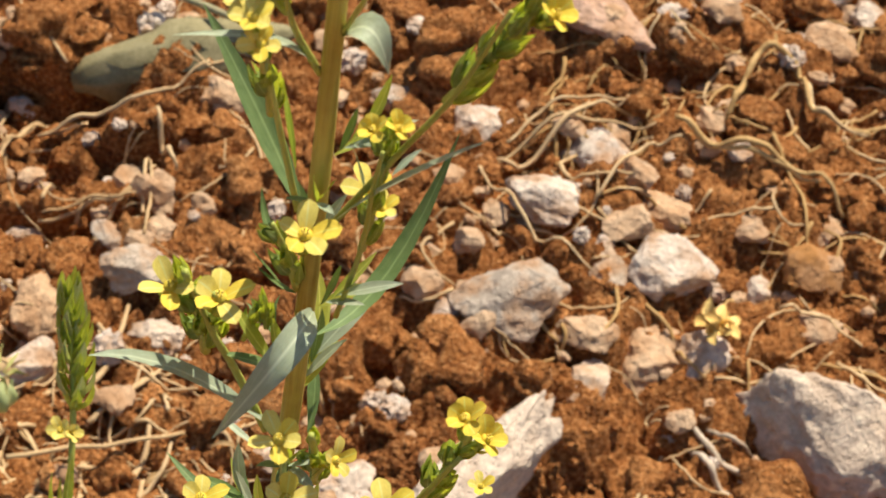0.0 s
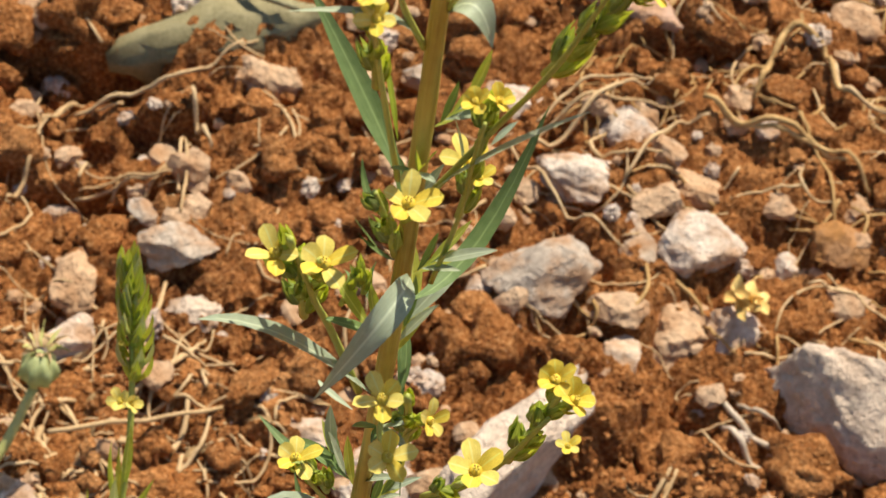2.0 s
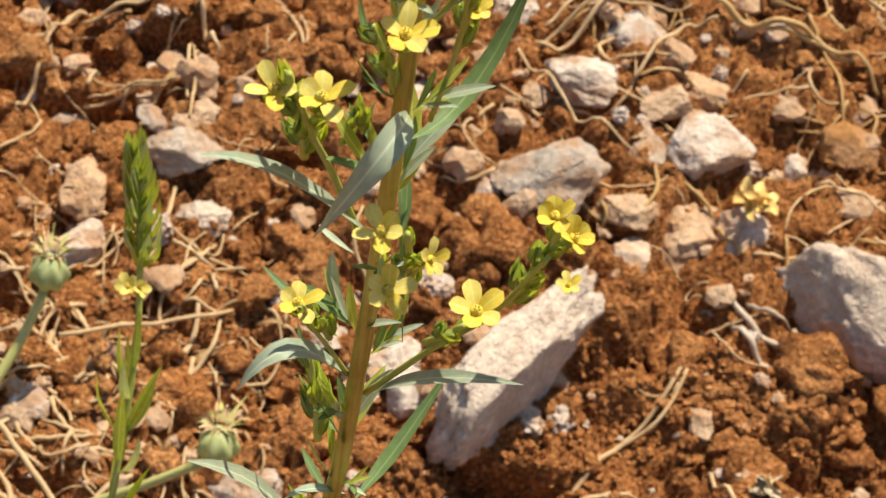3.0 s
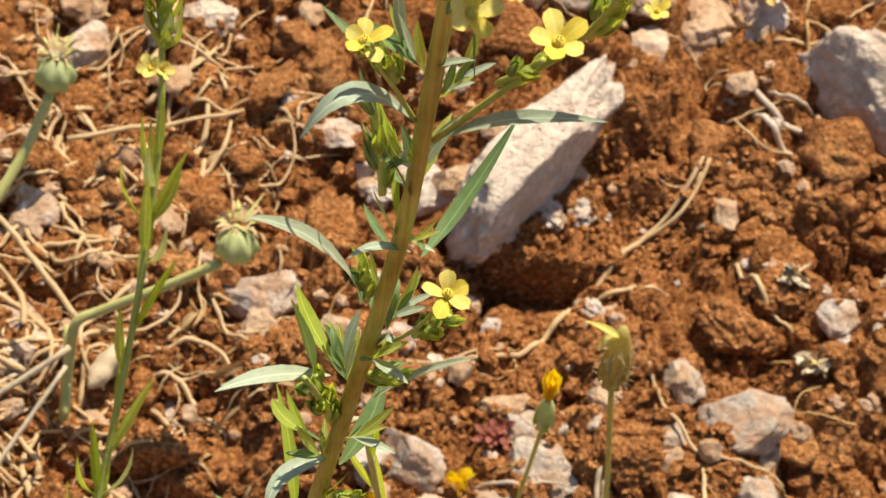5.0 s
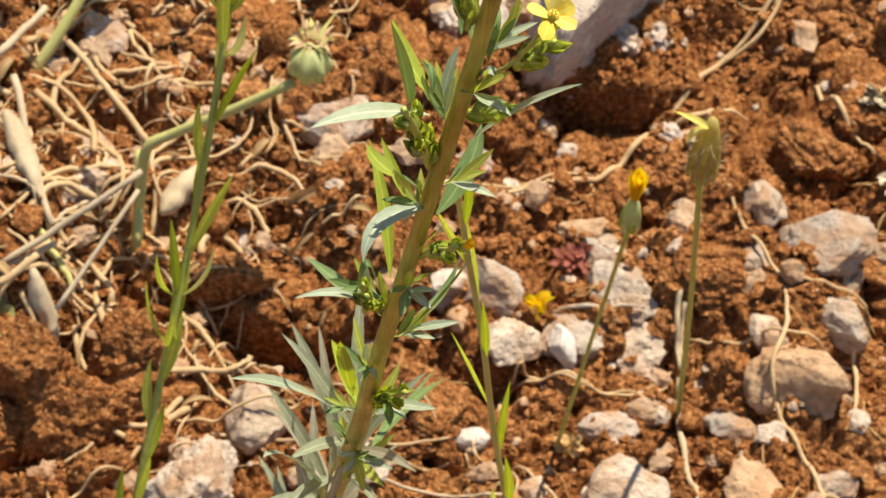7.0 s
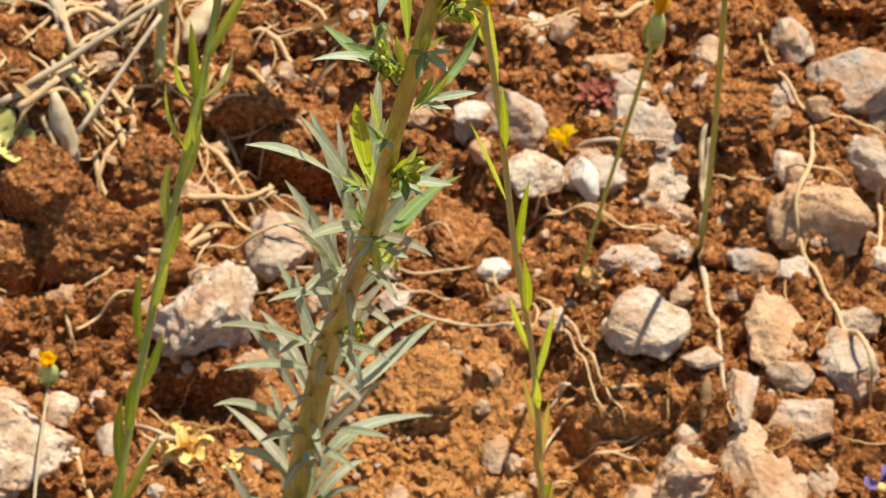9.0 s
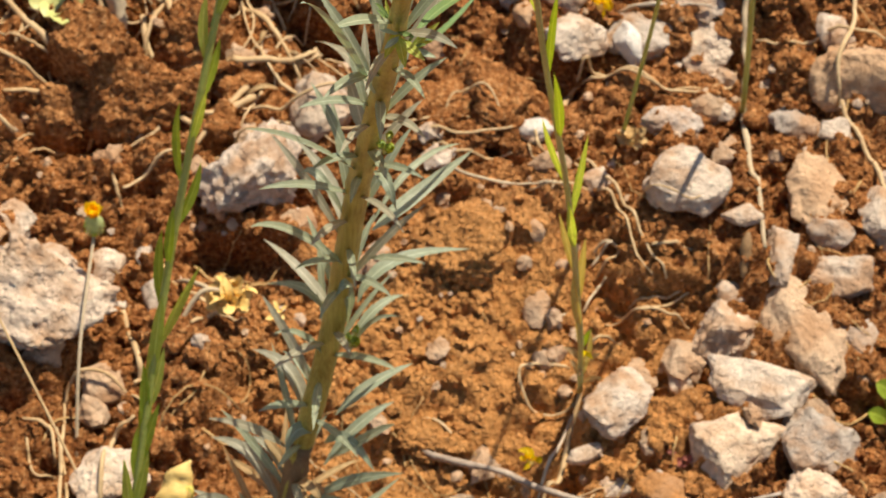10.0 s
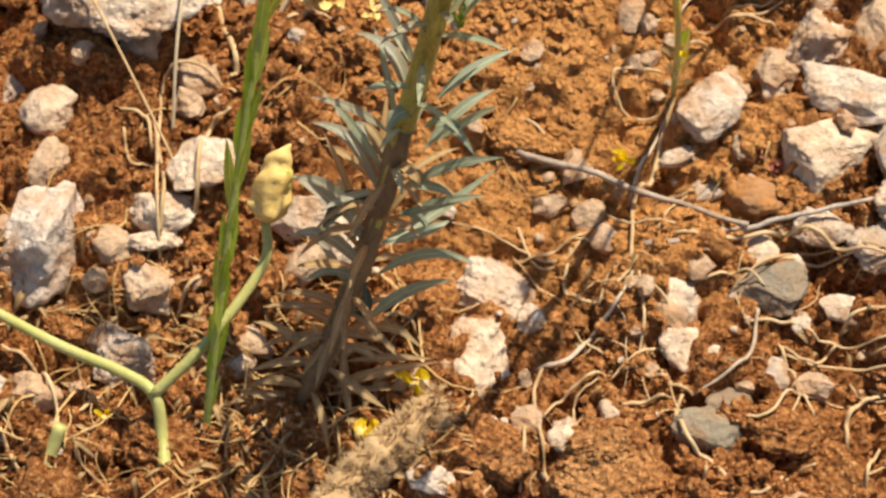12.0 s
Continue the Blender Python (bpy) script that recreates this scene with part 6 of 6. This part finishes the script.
# withered leaves round the foot
rl = random.Random(3)
for i in range(40):
    z = 0.002 + 0.055 * rl.random() ** 1.3
    k = min(range(len(stem_line)), key=lambda j: abs(stem_line[j].z - z))
    p = stem_line[k]
    a = i * 2.4 + rl.uniform(-0.4, 0.4)
    L = rl.uniform(0.010, 0.022)
    d = vec((math.cos(a), math.sin(a), 0))
    m, e = p + d * L * 0.55 + vec((0, 0, rl.uniform(0.0, 0.006))), p + d * L + vec((0, 0, rl.uniform(-0.008, 0.004)))
    m.z, e.z = max(m.z, gz(m.x, m.y) + 0.001), max(e.z, gz(e.x, e.y) + 0.0008)
    leaf(tuple(p), tuple(m), tuple(e), rl.uniform(0.0014, 0.0024), leaf_dry if rl.random() < 0.93 else leaf_purple)
# fuller whorls of narrow leaves on the lower stem, behind and before it
for i in range(104):
    z = 0.018 + 0.237 * i / 104
    k = min(range(len(stem_line)), key=lambda j: abs(stem_line[j].z - z))
    p = stem_line[k]
    a = i * 2.3999 + 0.4
    d = vec((math.cos(a), math.sin(a), 0))
    if abs(d.x) > 0.85:
        continue
    L = rl.uniform(0.014, 0.024)
    leaf(tuple(p), tuple(p + d * L * 0.5 + vec((0, 0, L * 0.55))), tuple(p + d * L * 0.95 + vec((0, 0, L * 0.8))), rl.uniform(0.0016, 0.0023), leaf_dry if z < 0.045 else leaf_silver if i % 3 else leaf_purple)


# ---- the slender second plant with overlapping leaves ----
def slender(name, label, knots, r0, r1, places, size, materials, seed, press=0.14, broad=0.13, faded=0.0):
    ob = thing(name, label, "plant", at=knots[0])
    line = spline(knots, 8)
    inv = Matrix.Translation(-ob.location)
    part("stem", tube(bmesh.new(), line, (r0, r1), 8, 0.06), materials[0], ob, "thin green stem").matrix_parent_inverse = inv
    rnd = random.Random(seed)
    for i, f in enumerate(places):
        k = min(int(f * (len(line) - 1)), len(line) - 2)
        p, d = line[k].lerp(line[k + 1], f * (len(line) - 1) - k), (line[k + 1] - line[k]).normalized()
        a = i * 2.2 + rnd.uniform(-0.3, 0.3)
        s = d.cross(vec((0, -1, 0.4))).normalized()
        e = s * math.cos(a) + d.cross(s) * math.sin(a)
        L = size(f) * rnd.uniform(0.8, 1.2)
        e = e * (0.8 if f < 0.28 else 1.5)
        bm = blade(bmesh.new(), p, p + d * L * 0.55 + e * L * press * 0.7, p + d * L + e * L * press * (0.8 + 0.8 * rnd.random()), L * broad, (e.x * 0.25, e.y * 0.25 - 0.8, e.z * 0.25 + 0.4), rnd.uniform(-0.5, 0.5), 0.3, 0.4)
        part("leaf", bm, leaf_yellow if f < faded else materials[1 + (rnd.random() < 0.45)], ob).matrix_parent_inverse = inv
    return ob, line


QK = [(-0.023, -0.016, -0.004), (-0.022, 0.006, 0.032), (-0.020, 0.031, 0.068), (-0.0165, 0.058, 0.107), (-0.0115, 0.082, 0.145), (-0.006, 0.108, 0.180), (-0.002, 0.130, 0.215), (-0.001, 0.147, 0.240), (-0.003, 0.160, 0.257), (-0.0058, 0.168, 0.269)]
close_set = [0.03 + 0.011 * i for i in range(23)]
apart_set = [0.285 + 0.024 * i for i in range(20)]
second, ql = slender("slender_plant", "slender green plant with leaves pressed to the stem", QK, 0.0010, 0.0006, close_set + apart_set, lambda f: 0.0145 + 0.02 * f if f < 0.28 else 0.0215 - 0.007 * f, (stem_young, bud_green, leaf_bright), 7, 0.14, 0.135)
inv = Matrix.Translation(-second.location)
for i in range(58):
    top = i < 48
    k = len(ql) - 1 - (i % 12 if top else (20, 22, 24, 34, 36)[(i - 48) // 2])
    p = ql[k]
    a = 2.4 * i
    e = vec((math.cos(a), 0.5 * math.sin(a), 0.3 * math.sin(a)))
    L = 1.1 if top else 1.9
    e *= 0.45 + 0.55 * min(1, (i % 12) / 7) if top else 1
    part("bract", blade(bmesh.new(), p, p + (vec((0, 0.0010, 0.0028)) + e * 0.0024) * L, p + (vec((0, 0.0024, 0.0066)) + e * 0.0034) * L, 0.0025, (e.x, e.y - 0.4, e.z + 0.5), 0, 0.3), globe_green if i % 3 == 1 else bud_green, second, "narrow green bract").matrix_parent_inverse = inv
flower((-0.0032, 0.1480, 0.2545), 0.0034, 10, (-0.2, -0.5, 0.85), second, petal_pale, 0.8)
flower((-0.0008, 0.1475, 0.2550), 0.0030, 40, (0.5, -0.4, 0.8), second, petal_pale, 0.7)
flower((-0.0050, 0.1590, 0.2590), 0.0012, 40, (0.1, -0.4, 0.8), second, petal_pale, 0.5)

# ---- the thin third plant, yellowing below ----
RK = [(0.079, 0.100, -0.002), (0.0765, 0.0925, 0.035), (0.073, 0.086, 0.070), (0.0695, 0.079, 0.105), (0.065, 0.0715, 0.143), (0.0575, 0.060, 0.198), (0.052, 0.051, 0.245), (0.047, 0.043, 0.283), (0.044, 0.0385, 0.306)]
third, rline = slender("thin_plant", "thin yellowish green plant leaning over the soil", RK, 0.0008, 0.0005, [0.03 + 0.95 * i / 15 for i in range(15)], lambda f: 0.044 - 0.016 * f, (stalk_pale, leaf_bright, bud_green), 9, 0.07, 0.048, 0.30)
inv3 = Matrix.Translation(-third.location)
part("branch", tube(bmesh.new(), spline([(0.044, 0.0385, 0.306), (0.0425, 0.037, 0.310), (0.0395, 0.035, 0.309), (0.0365, 0.034, 0.303)], 5), (0.0006, 0.0004), 6), straw_pale, third, "dry drooping tip").matrix_parent_inverse = inv3
for i in range(7):
    p = rline[1 + i]
    a = i * 2.3
    d = vec((0.6 * math.cos(a), 0.4 * math.sin(a) - 0.2, 0.9))
    part("leaf", blade(bmesh.new(), p, p + d * 0.004 + vec((0, 0, 0.002)), p + d * 0.009, 0.0017, (0, -0.6, 0.8), 0.2, 0.3), leaf_dry if i < 5 else petal_orange if i == 5 else leaf_bright, third, "yellowing leaf").matrix_parent_inverse = inv3


# ---- composite buds on stalks ----
def stalked_bud(label, head, foot, bend, r, height, hairy, yellow, material, stalk=0.0008):
    ob = thing("stalked_bud", label, "flower bud", "stalked buds", at=(foot[0], foot[1], gz(foot[0], foot[1])))
    inv = Matrix.Translation(-ob.location)
    h = vec(head)
    part("stalk", tube(bmesh.new(), spline([(foot[0], foot[1], gz(foot[0], foot[1]) - 0.002), bend, tuple(h - vec((0, 0, height * 0.5)))], 8), (stalk, stalk * 0.85), 7), material, ob, "thin green stalk").matrix_parent_inverse = inv
    bm = bmesh.new()
    prof = [(0.0, 0.3), (0.15, 0.85), (0.4, 1.0), (0.7, 0.8), (0.9, 0.5), (1.0, 0.3)]
    line = [h + vec((0, 0.1 * height * f, height * (f - 0.5))) for f, _ in prof]
    tube(bm, line, lambda t: r * np.interp(t * 5, range(6), [q for _, q in prof]), 14, 0.10)
    head_ob = part("head", bm, bud_olive if hairy else globe_green, ob, "plump green bud head")
    head_ob.matrix_parent_inverse = inv
    for k in range(9):
        a = math.tau * k / 9
        d = vec((math.cos(a), math.sin(a), 0))
        bm = blade(bmesh.new(), line[0] + d * r * 0.5, line[1] + d * r * 1.02, line[3] + d * r * 0.86, r * 0.6, tuple(d), 0, 0.25)
        part("bract", bm, bud_olive if hairy else bud_green if k % 2 else stalk_pale, head_ob)
    if hairy:
        bm = bmesh.new()
        rnd = random.Random(4)
        for k in range(120):
            a, f = rnd.uniform(0, math.tau), rnd.uniform(0.05, 0.75)
            d = vec((math.cos(a), math.sin(a), 0))
            p = line[0].lerp(line[5], f) + d * r * 0.9
            tube(bm, [p, p + d * r * rnd.uniform(0.4, 0.75) + vec((0, 0, r * 0.15))], (r * 0.03, r * 0.010), 3)
        part("bristles", bm, straw_pale, head_ob, "pale stiff bristles")
    if yellow:
        bm = bmesh.new()
        rnd = random.Random(8)
        for k in range(40):
            a, s = math.tau * k / 40, rnd.uniform(0.35, 1.0)
            d = vec((math.cos(a), math.sin(a), 0))
            p = line[4]
            blade(bm, p + d * r * 0.2, p + d * r * s * 0.8 + vec((0, 0, yellow * 0.5)), p + d * r * s + vec((0, 0, yellow * rnd.uniform(0.8, 1.1))), r * 0.42, tuple(d), 0, 0.2, 0.6, 0.6)
        part("floret_tuft", bm, petal_orange, head_ob, "bright yellow florets")
    return ob


bris = stalked_bud("hairy green seed bud with a withered yellow petal on its stalk", (0.0958, 0.131, 0.1985), (0.117, 0.195), (0.109, 0.175, 0.075), 0.0029, 0.0175, True, 0, stem_young)
for mid, tip in (((-0.0032, -0.0005, 0.0032), (-0.0082, -0.001, 0.0062)), ((-0.0030, -0.001, 0.0002), (-0.0042, -0.001, -0.0042))):
    top = vec((0.0955, 0.1315, 0.2055))
    bm = blade(bmesh.new(), top, top + vec(mid), top + vec(tip), 0.0017, (0, -0.5, 0.8), 0.4, 0.3)
    part("withered_petal", bm, petal_pale, bris, "withered yellow ray petal").matrix_parent_inverse = Matrix.Translation(-bris.location)
stalked_bud("closed yellow flower head on a thin green stalk", (0.0850, 0.1405, 0.1610), (0.084, 0.180), (0.086, 0.170, 0.065), 0.0022, 0.0095, False, 0.0105, stem_young, 0.00060)
stalked_bud("small yellow flower head on a thin stalk", (-0.0470, 0.115, 0.028), (-0.044, 0.062), (-0.046, 0.085, 0.018), 0.0024, 0.0060, False, 0.0050, straw_pale, 0.0005)
stalked_bud("small closed green bud on a thin dry stalk", (-0.0745, 0.100, 0.026), (-0.031, 0.040), (-0.052, 0.068, 0.018), 0.0026, 0.0060, False, 0, straw, 0.0004)


def round_head(label, at, r, stalk, width):
    """A ribbed globe of seeds, frilled with dry tips, on a pale fleshy stalk."""
    foot = stalk[-1]
    ob = thing("seed_head", label, "seed head", "round seed heads", at=foot)
    inv = Matrix.Translation(-ob.location)
    part("stalk", tube(bmesh.new(), spline(stalk, 6), (width * 0.5, width * 0.6), 9), stalk_pale, ob, "pale green fleshy stalk").matrix_parent_inverse = inv
    bm = bmesh.new()
    c = vec(at)
    bmesh.ops.create_uvsphere(bm, u_segments=28, v_segments=14, radius=1.0)
    for v in bm.verts:
        a = math.atan2(v.co.y, v.co.x)
        k = 1 + 0.12 * math.cos(7 * a) + 0.03 * noise.noise(v.co * 4)
        v.co = c + vec((v.co.x * k * r, v.co.y * k * r, v.co.z * r * 0.95))
    head = part("globe", bm, globe_green, ob, "ribbed pale green globe")
    head.matrix_parent_inverse = inv
    rnd = random.Random(int(at[0] * 1e4))
    for k in range(22):
        a = math.tau * k / 22
        d = vec((math.cos(a), math.sin(a), 0))
        bm = blade(bmesh.new(), c + d * r * 0.35 + vec((0, r * 0.5, r * 0.75)), c + d * r * 0.6 + vec((0, r * 0.8, r * 1.0)), c + d * r * rnd.uniform(0.9, 1.7) + vec((0, r * rnd.uniform(0.4, 1.3), r * rnd.uniform(0.4, 1.3))), r * 0.3, tuple(d), 0.3, 0.3)
        part("tip", bm, straw if k % 3 else stalk_pale, head)
    return ob


round_head("round green seed head with withered tips on fleshy stalk", (0.008, 0.249, 0.063), 0.0056, [(0.004, 0.246, 0.058), (-0.012, 0.244, 0.046), (-0.028, 0.2425, 0.0345), (-0.0345, 0.2405, 0.030), (-0.036, 0.236, 0.018), (-0.037, 0.228, gz(-0.037, 0.228) - 0.002)], 0.0027)
round_head("pale round seed head on a bent fleshy stalk", (-0.052, 0.319, 0.041), 0.0058, [(-0.053, 0.316, 0.036), (-0.059, 0.305, 0.022), (-0.068, 0.290, 0.010), (-0.076, 0.280, gz(-0.076, 0.280) - 0.002)], 0.0030)


# ---- the yellow husk on its fleshy forked stalk ----
pod = thing("husk_pod", "inflated yellow papery husk on a green forked stalk", "seed pod", at=(-0.030, -0.022, gz(-0.030, -0.022)))
inv = Matrix.Translation(-pod.location)
bm = bmesh.new()
line = [vec((-0.0145, 0.0279, 0.0370)), vec((-0.0143, 0.0292, 0.0385)), vec((-0.0138, 0.0318, 0.0418)), vec((-0.0132, 0.0358, 0.0461)), vec((-0.0122, 0.0388, 0.0494)), vec((-0.0106, 0.0410, 0.0516))]
tube(bm, spline(line, 6), lambda f: 0.0045 * np.interp(f, [0, 0.08, 0.3, 0.55, 0.78, 0.9, 1.0], [0.3, 0.66, 1.0, 0.95, 0.55, 0.22, 0.05]), 26, 0.02, 0.45)
part("husk", bm, husk, pod, "crinkled yellow papery husk").matrix_parent_inverse = inv
rnd = random.Random(6)
for k in range(2):
    c = vec((-0.0108, 0.0345, 0.0462)) + vec((0.0003, 0.0014, 0.0016)) * (k - 0.5)
    bm = ball(bmesh.new(), c, (0.0016, 0.0018, 0.0022), k, 0.25, 2, 2.0)
    part("husk_tip", bm, petal_pale, pod, "pale swollen petal in the open husk").matrix_parent_inverse = inv
part("stalk", tube(bmesh.new(), spline([(-0.0145, 0.0279, 0.0370), (-0.0140, 0.0199, 0.0300), (-0.0240, 0.0030, 0.0220), (-0.0359, -0.0091, 0.0120)], 7), (0.0012, 0.0014), 9), stalk_pale, pod, "green fleshy stalk").matrix_parent_inverse = inv
part("stalk", tube(bmesh.new(), spline([(-0.080, 0.010, 0.008), (-0.060, 0.0015, 0.010), (-0.044, -0.004, 0.012), (-0.0355, -0.0085, 0.012), (-0.0325, -0.016, 0.006), (-0.0305, -0.024, gz(-0.0305, -0.024) - 0.002)], 7), (0.0013, 0.0016), 9), stalk_pale, pod, "green fleshy stalk").matrix_parent_inverse = inv
stub = thing("cut_stalk", "cut green hollow stalk end standing in soil", "stalk", at=(-0.060, -0.030, gz(-0.060, -0.030)))
part("stalk", tube(bmesh.new(), spline([(-0.064, -0.036, gz(-0.064, -0.036) - 0.003), (-0.058, -0.026, 0.006), (-0.0555, -0.0195, 0.012)], 6), (0.0020, 0.0016), 10), stalk_pale, stub).matrix_parent_inverse = Matrix.Translation(-stub.location)

# ---- the hairy stub, dry pods and fallen petals ----
hairy = thing("hairy_stalk", "thick tan dead stalk covered with short hairs", "dead stalk", at=(0.013, -0.026, gz(0.013, -0.026)))
inv = Matrix.Translation(-hairy.location)
hl = spline([(0.004, -0.040, 0.004), (0.0125, -0.0235, 0.007), (0.0215, -0.012, 0.009), (0.0325, 0.001, 0.009)], 10)
part("core", tube(bmesh.new(), hl, lambda f: (0.0050 - 0.0010 * f) * min(1, 0.4 + 9 * (1 - f)), 14, 0.1, 0.9), fur, hairy, "rough tan stalk").matrix_parent_inverse = inv
bm = bmesh.new()
rnd = random.Random(2)
for k in range(3200):
    i = rnd.randrange(len(hl) - 1)
    d = vec((rnd.gauss(0, 1), rnd.gauss(0, 1), rnd.gauss(0.2, 1)))
    ax = (hl[i + 1] - hl[i]).normalized()
    d = (d - ax * d.dot(ax)).normalized()
    p = hl[i].lerp(hl[i + 1], rnd.random()) + d * 0.0040
    tube(bm, [p, p + d * rnd.uniform(0.0008, 0.0026) + ax * rnd.uniform(-0.0012, 0.0014)], (0.00017, 0.00005), 3)
part("hairs", bm, fur, hairy, "short tan hairs").matrix_parent_inverse = inv


def dry_pod(label, a, b, r, material, name="dry_pod"):
    a, b = vec(a), vec(b)
    a.z, b.z = gz(a.x, a.y) + a.z, gz(b.x, b.y) + b.z
    bm = tube(bmesh.new(), spline([a, a.lerp(b, 0.4), a.lerp(b, 0.75), b], 5), lambda f: r * np.interp(f, [0, 0.15, 0.45, 0.8, 1], [0.3, 0.85, 1, 0.6, 0.15]), 16, 0.26, 0.5)
    return tagged(part(name, bm, material), label, "dry pod", "dry pods")


dry_pod("bleached papery dry pod on soil", (-0.0611, 0.2050, 0.006), (-0.0533, 0.1916, 0.004), 0.0025, straw_pale)
dry_pod("pale beige dry pod lying among straws", (-0.0306, 0.2365, 0.006), (-0.0218, 0.2542, 0.007), 0.0028, straw_pale)
dry_pod("pale olive dried pod lying on soil", (-0.0621, 0.4976, 0.006), (0.0120, 0.5184, 0.010), 0.0105, olive_dry)
dry_pod("small brown dry pod beside stones", (0.1178, 0.1427, 0.003), (0.1178, 0.1330, 0.002), 0.0013, stem_brown)
dry_pod("bleached white dry pod among straws", (-0.0768, 0.2574, 0.008), (-0.0628, 0.2308, 0.006), 0.0026, straw_pale)


def fallen_flower(label, x, y, r, material, n=9, seed=1, lift=0.002):
    ob = thing("fallen_flower", label, "flower", "fallen yellow flowers", at=(x, y, gz(x, y)))
    inv = Matrix.Translation(-ob.location)
    rnd = random.Random(seed)
    c = vec((x, y, gz(x, y) + lift))
    part("centre", ball(bmesh.new(), c, (r * 0.3, r * 0.3, r * 0.25), seed, 0.3, 2), husk, ob, "dry flower centre").matrix_parent_inverse = inv
    for k in range(n):
        a = rnd.uniform(0, math.tau)
        d = vec((math.cos(a), math.sin(a), rnd.uniform(-0.1, 1.2))).normalized()
        L = r * rnd.uniform(0.45, 1.1)
        part("petal", blade(bmesh.new(), c, c + d * L * 0.5 + vec((rnd.uniform(-1, 1), rnd.uniform(-1, 1), 0.6)) * r * 0.22, c + d * L, r * 0.42, (0, -0.3, 1), rnd.uniform(-1.4, 1.4), 0.35, 0.6, 0.7), material, ob).matrix_parent_inverse = inv
    return ob


fallen_flower("small yellow withered flower lying between stones", 0.0756, 0.2193, 0.0060, petal_orange, 14, 1, 0.006)
fallen_flower("small yellow flower fallen beside a twig", 0.0682, 0.0763, 0.0046, petal_orange, 7, 2, 0.007)
fallen_flower("fallen yellow petals on the dry soil", 0.0251, 0.0051, 0.0068, petal_orange, 4, 3)
fallen_flower("fallen yellow petals among dead leaves", 0.0140, -0.0083, 0.0066, petal_orange, 4, 4)
wilted = fallen_flower("withered pale yellow flower cluster on soil", -0.0125, 0.1070, 0.0080, husk, 30, 5, 0.009)
for line in ([(-0.0125, 0.1085, 0.009), (-0.0185, 0.1070, 0.011), (-0.0225, 0.1020, 0.007), (-0.0260, 0.0940, 0.001)], [(-0.0135, 0.1095, 0.009), (-0.0190, 0.1135, 0.010), (-0.0245, 0.1165, 0.007), (-0.0275, 0.1195, 0.001)]):
    low = gz(line[0][0], line[0][1]) * 0.5 + gz(line[3][0], line[3][1]) * 0.5
    part("stalk", tube(bmesh.new(), spline([(x, y, z + low) for x, y, z in line], 6), (0.0007, 0.0006), 7, 0.1), straw_pale, wilted, "dry curved stalk").matrix_parent_inverse = Matrix.Translation(-wilted.location)

fallen_flower("withered pale yellow flower cluster on soil", 0.0005, 0.1065, 0.0036, husk, 12, 6, 0.007)
fallen_flower("pale yellow withered flower lying on a stone", 0.1653, 0.4136, 0.0098, husk, 18, 7, 0.011)
fallen_flower("faded orange withered flower head beside a stone", 0.0862, 0.1750, 0.0056, straw_ochre, 16, 8, 0.006)
fallen_flower("pale dry flower cluster on the soil", 0.1710, 0.3032, 0.0075, straw_pale, 16, 9, 0.004)
fallen_flower("pale dry flower cluster on the soil", 0.1759, 0.2698, 0.0070, straw_pale, 14, 10, 0.004)
fallen_flower("small yellow petals among dead straw", -0.0472, -0.0123, 0.0030, petal_orange, 4, 11)
fallen_flower("violet small flower at the edge of stones", 0.1654, 0.1231, 0.0065, petal_violet, 6, 12, 0.006)


# ---- small leafy herbs ----
def herb(name, label, x, y, n, size, material, seed, rise=0.5, broad=0.5):
    ob = thing(name, label, "herb", at=(x, y, gz(x, y)))
    inv = Matrix.Translation(-ob.location)
    rnd = random.Random(seed)
    base = vec((x, y, gz(x, y)))
    for k in range(n):
        a = k * 2.4 + rnd.uniform(-0.4, 0.4)
        d = vec((math.cos(a), math.sin(a), rise * rnd.uniform(0.4, 1.4))).normalized()
        L = size * rnd.uniform(0.6, 1.2)
        o = base + vec((rnd.uniform(-1, 1) * size * 0.5, rnd.uniform(-1, 1) * size * 0.5, 0.001 + 0.4 * size * rnd.random()))
        part("leaf", blade(bmesh.new(), o, o + d * L * 0.55 + vec((0, 0, L * 0.12)), o + d * L, L * broad, (0, -0.4, 0.9), rnd.uniform(-0.3, 0.3), 0.25, 0.55, 0.7), material, ob).matrix_parent_inverse = inv


herb("green_herb", "low bright green herb with rounded leaves beside stones", 0.1598, 0.1006, 12, 0.0105, leaf_bright, 1, 0.9, 0.55)
herb("green_herb", "pale green cluster of rounded leaves on soil", -0.0716, 0.1963, 10, 0.0075, stalk_pale, 2, 0.5, 0.8)
herb("red_herb", "tiny dark red fleshy herb between stones", 0.0852, 0.2401, 34, 0.0050, succulent_red, 3, 0.8, 0.4)
herb("red_herb", "tiny reddish sprig beside a pale stone", 0.1059, 0.0823, 9, 0.0034, succulent_red, 4, 0.9, 0.4)
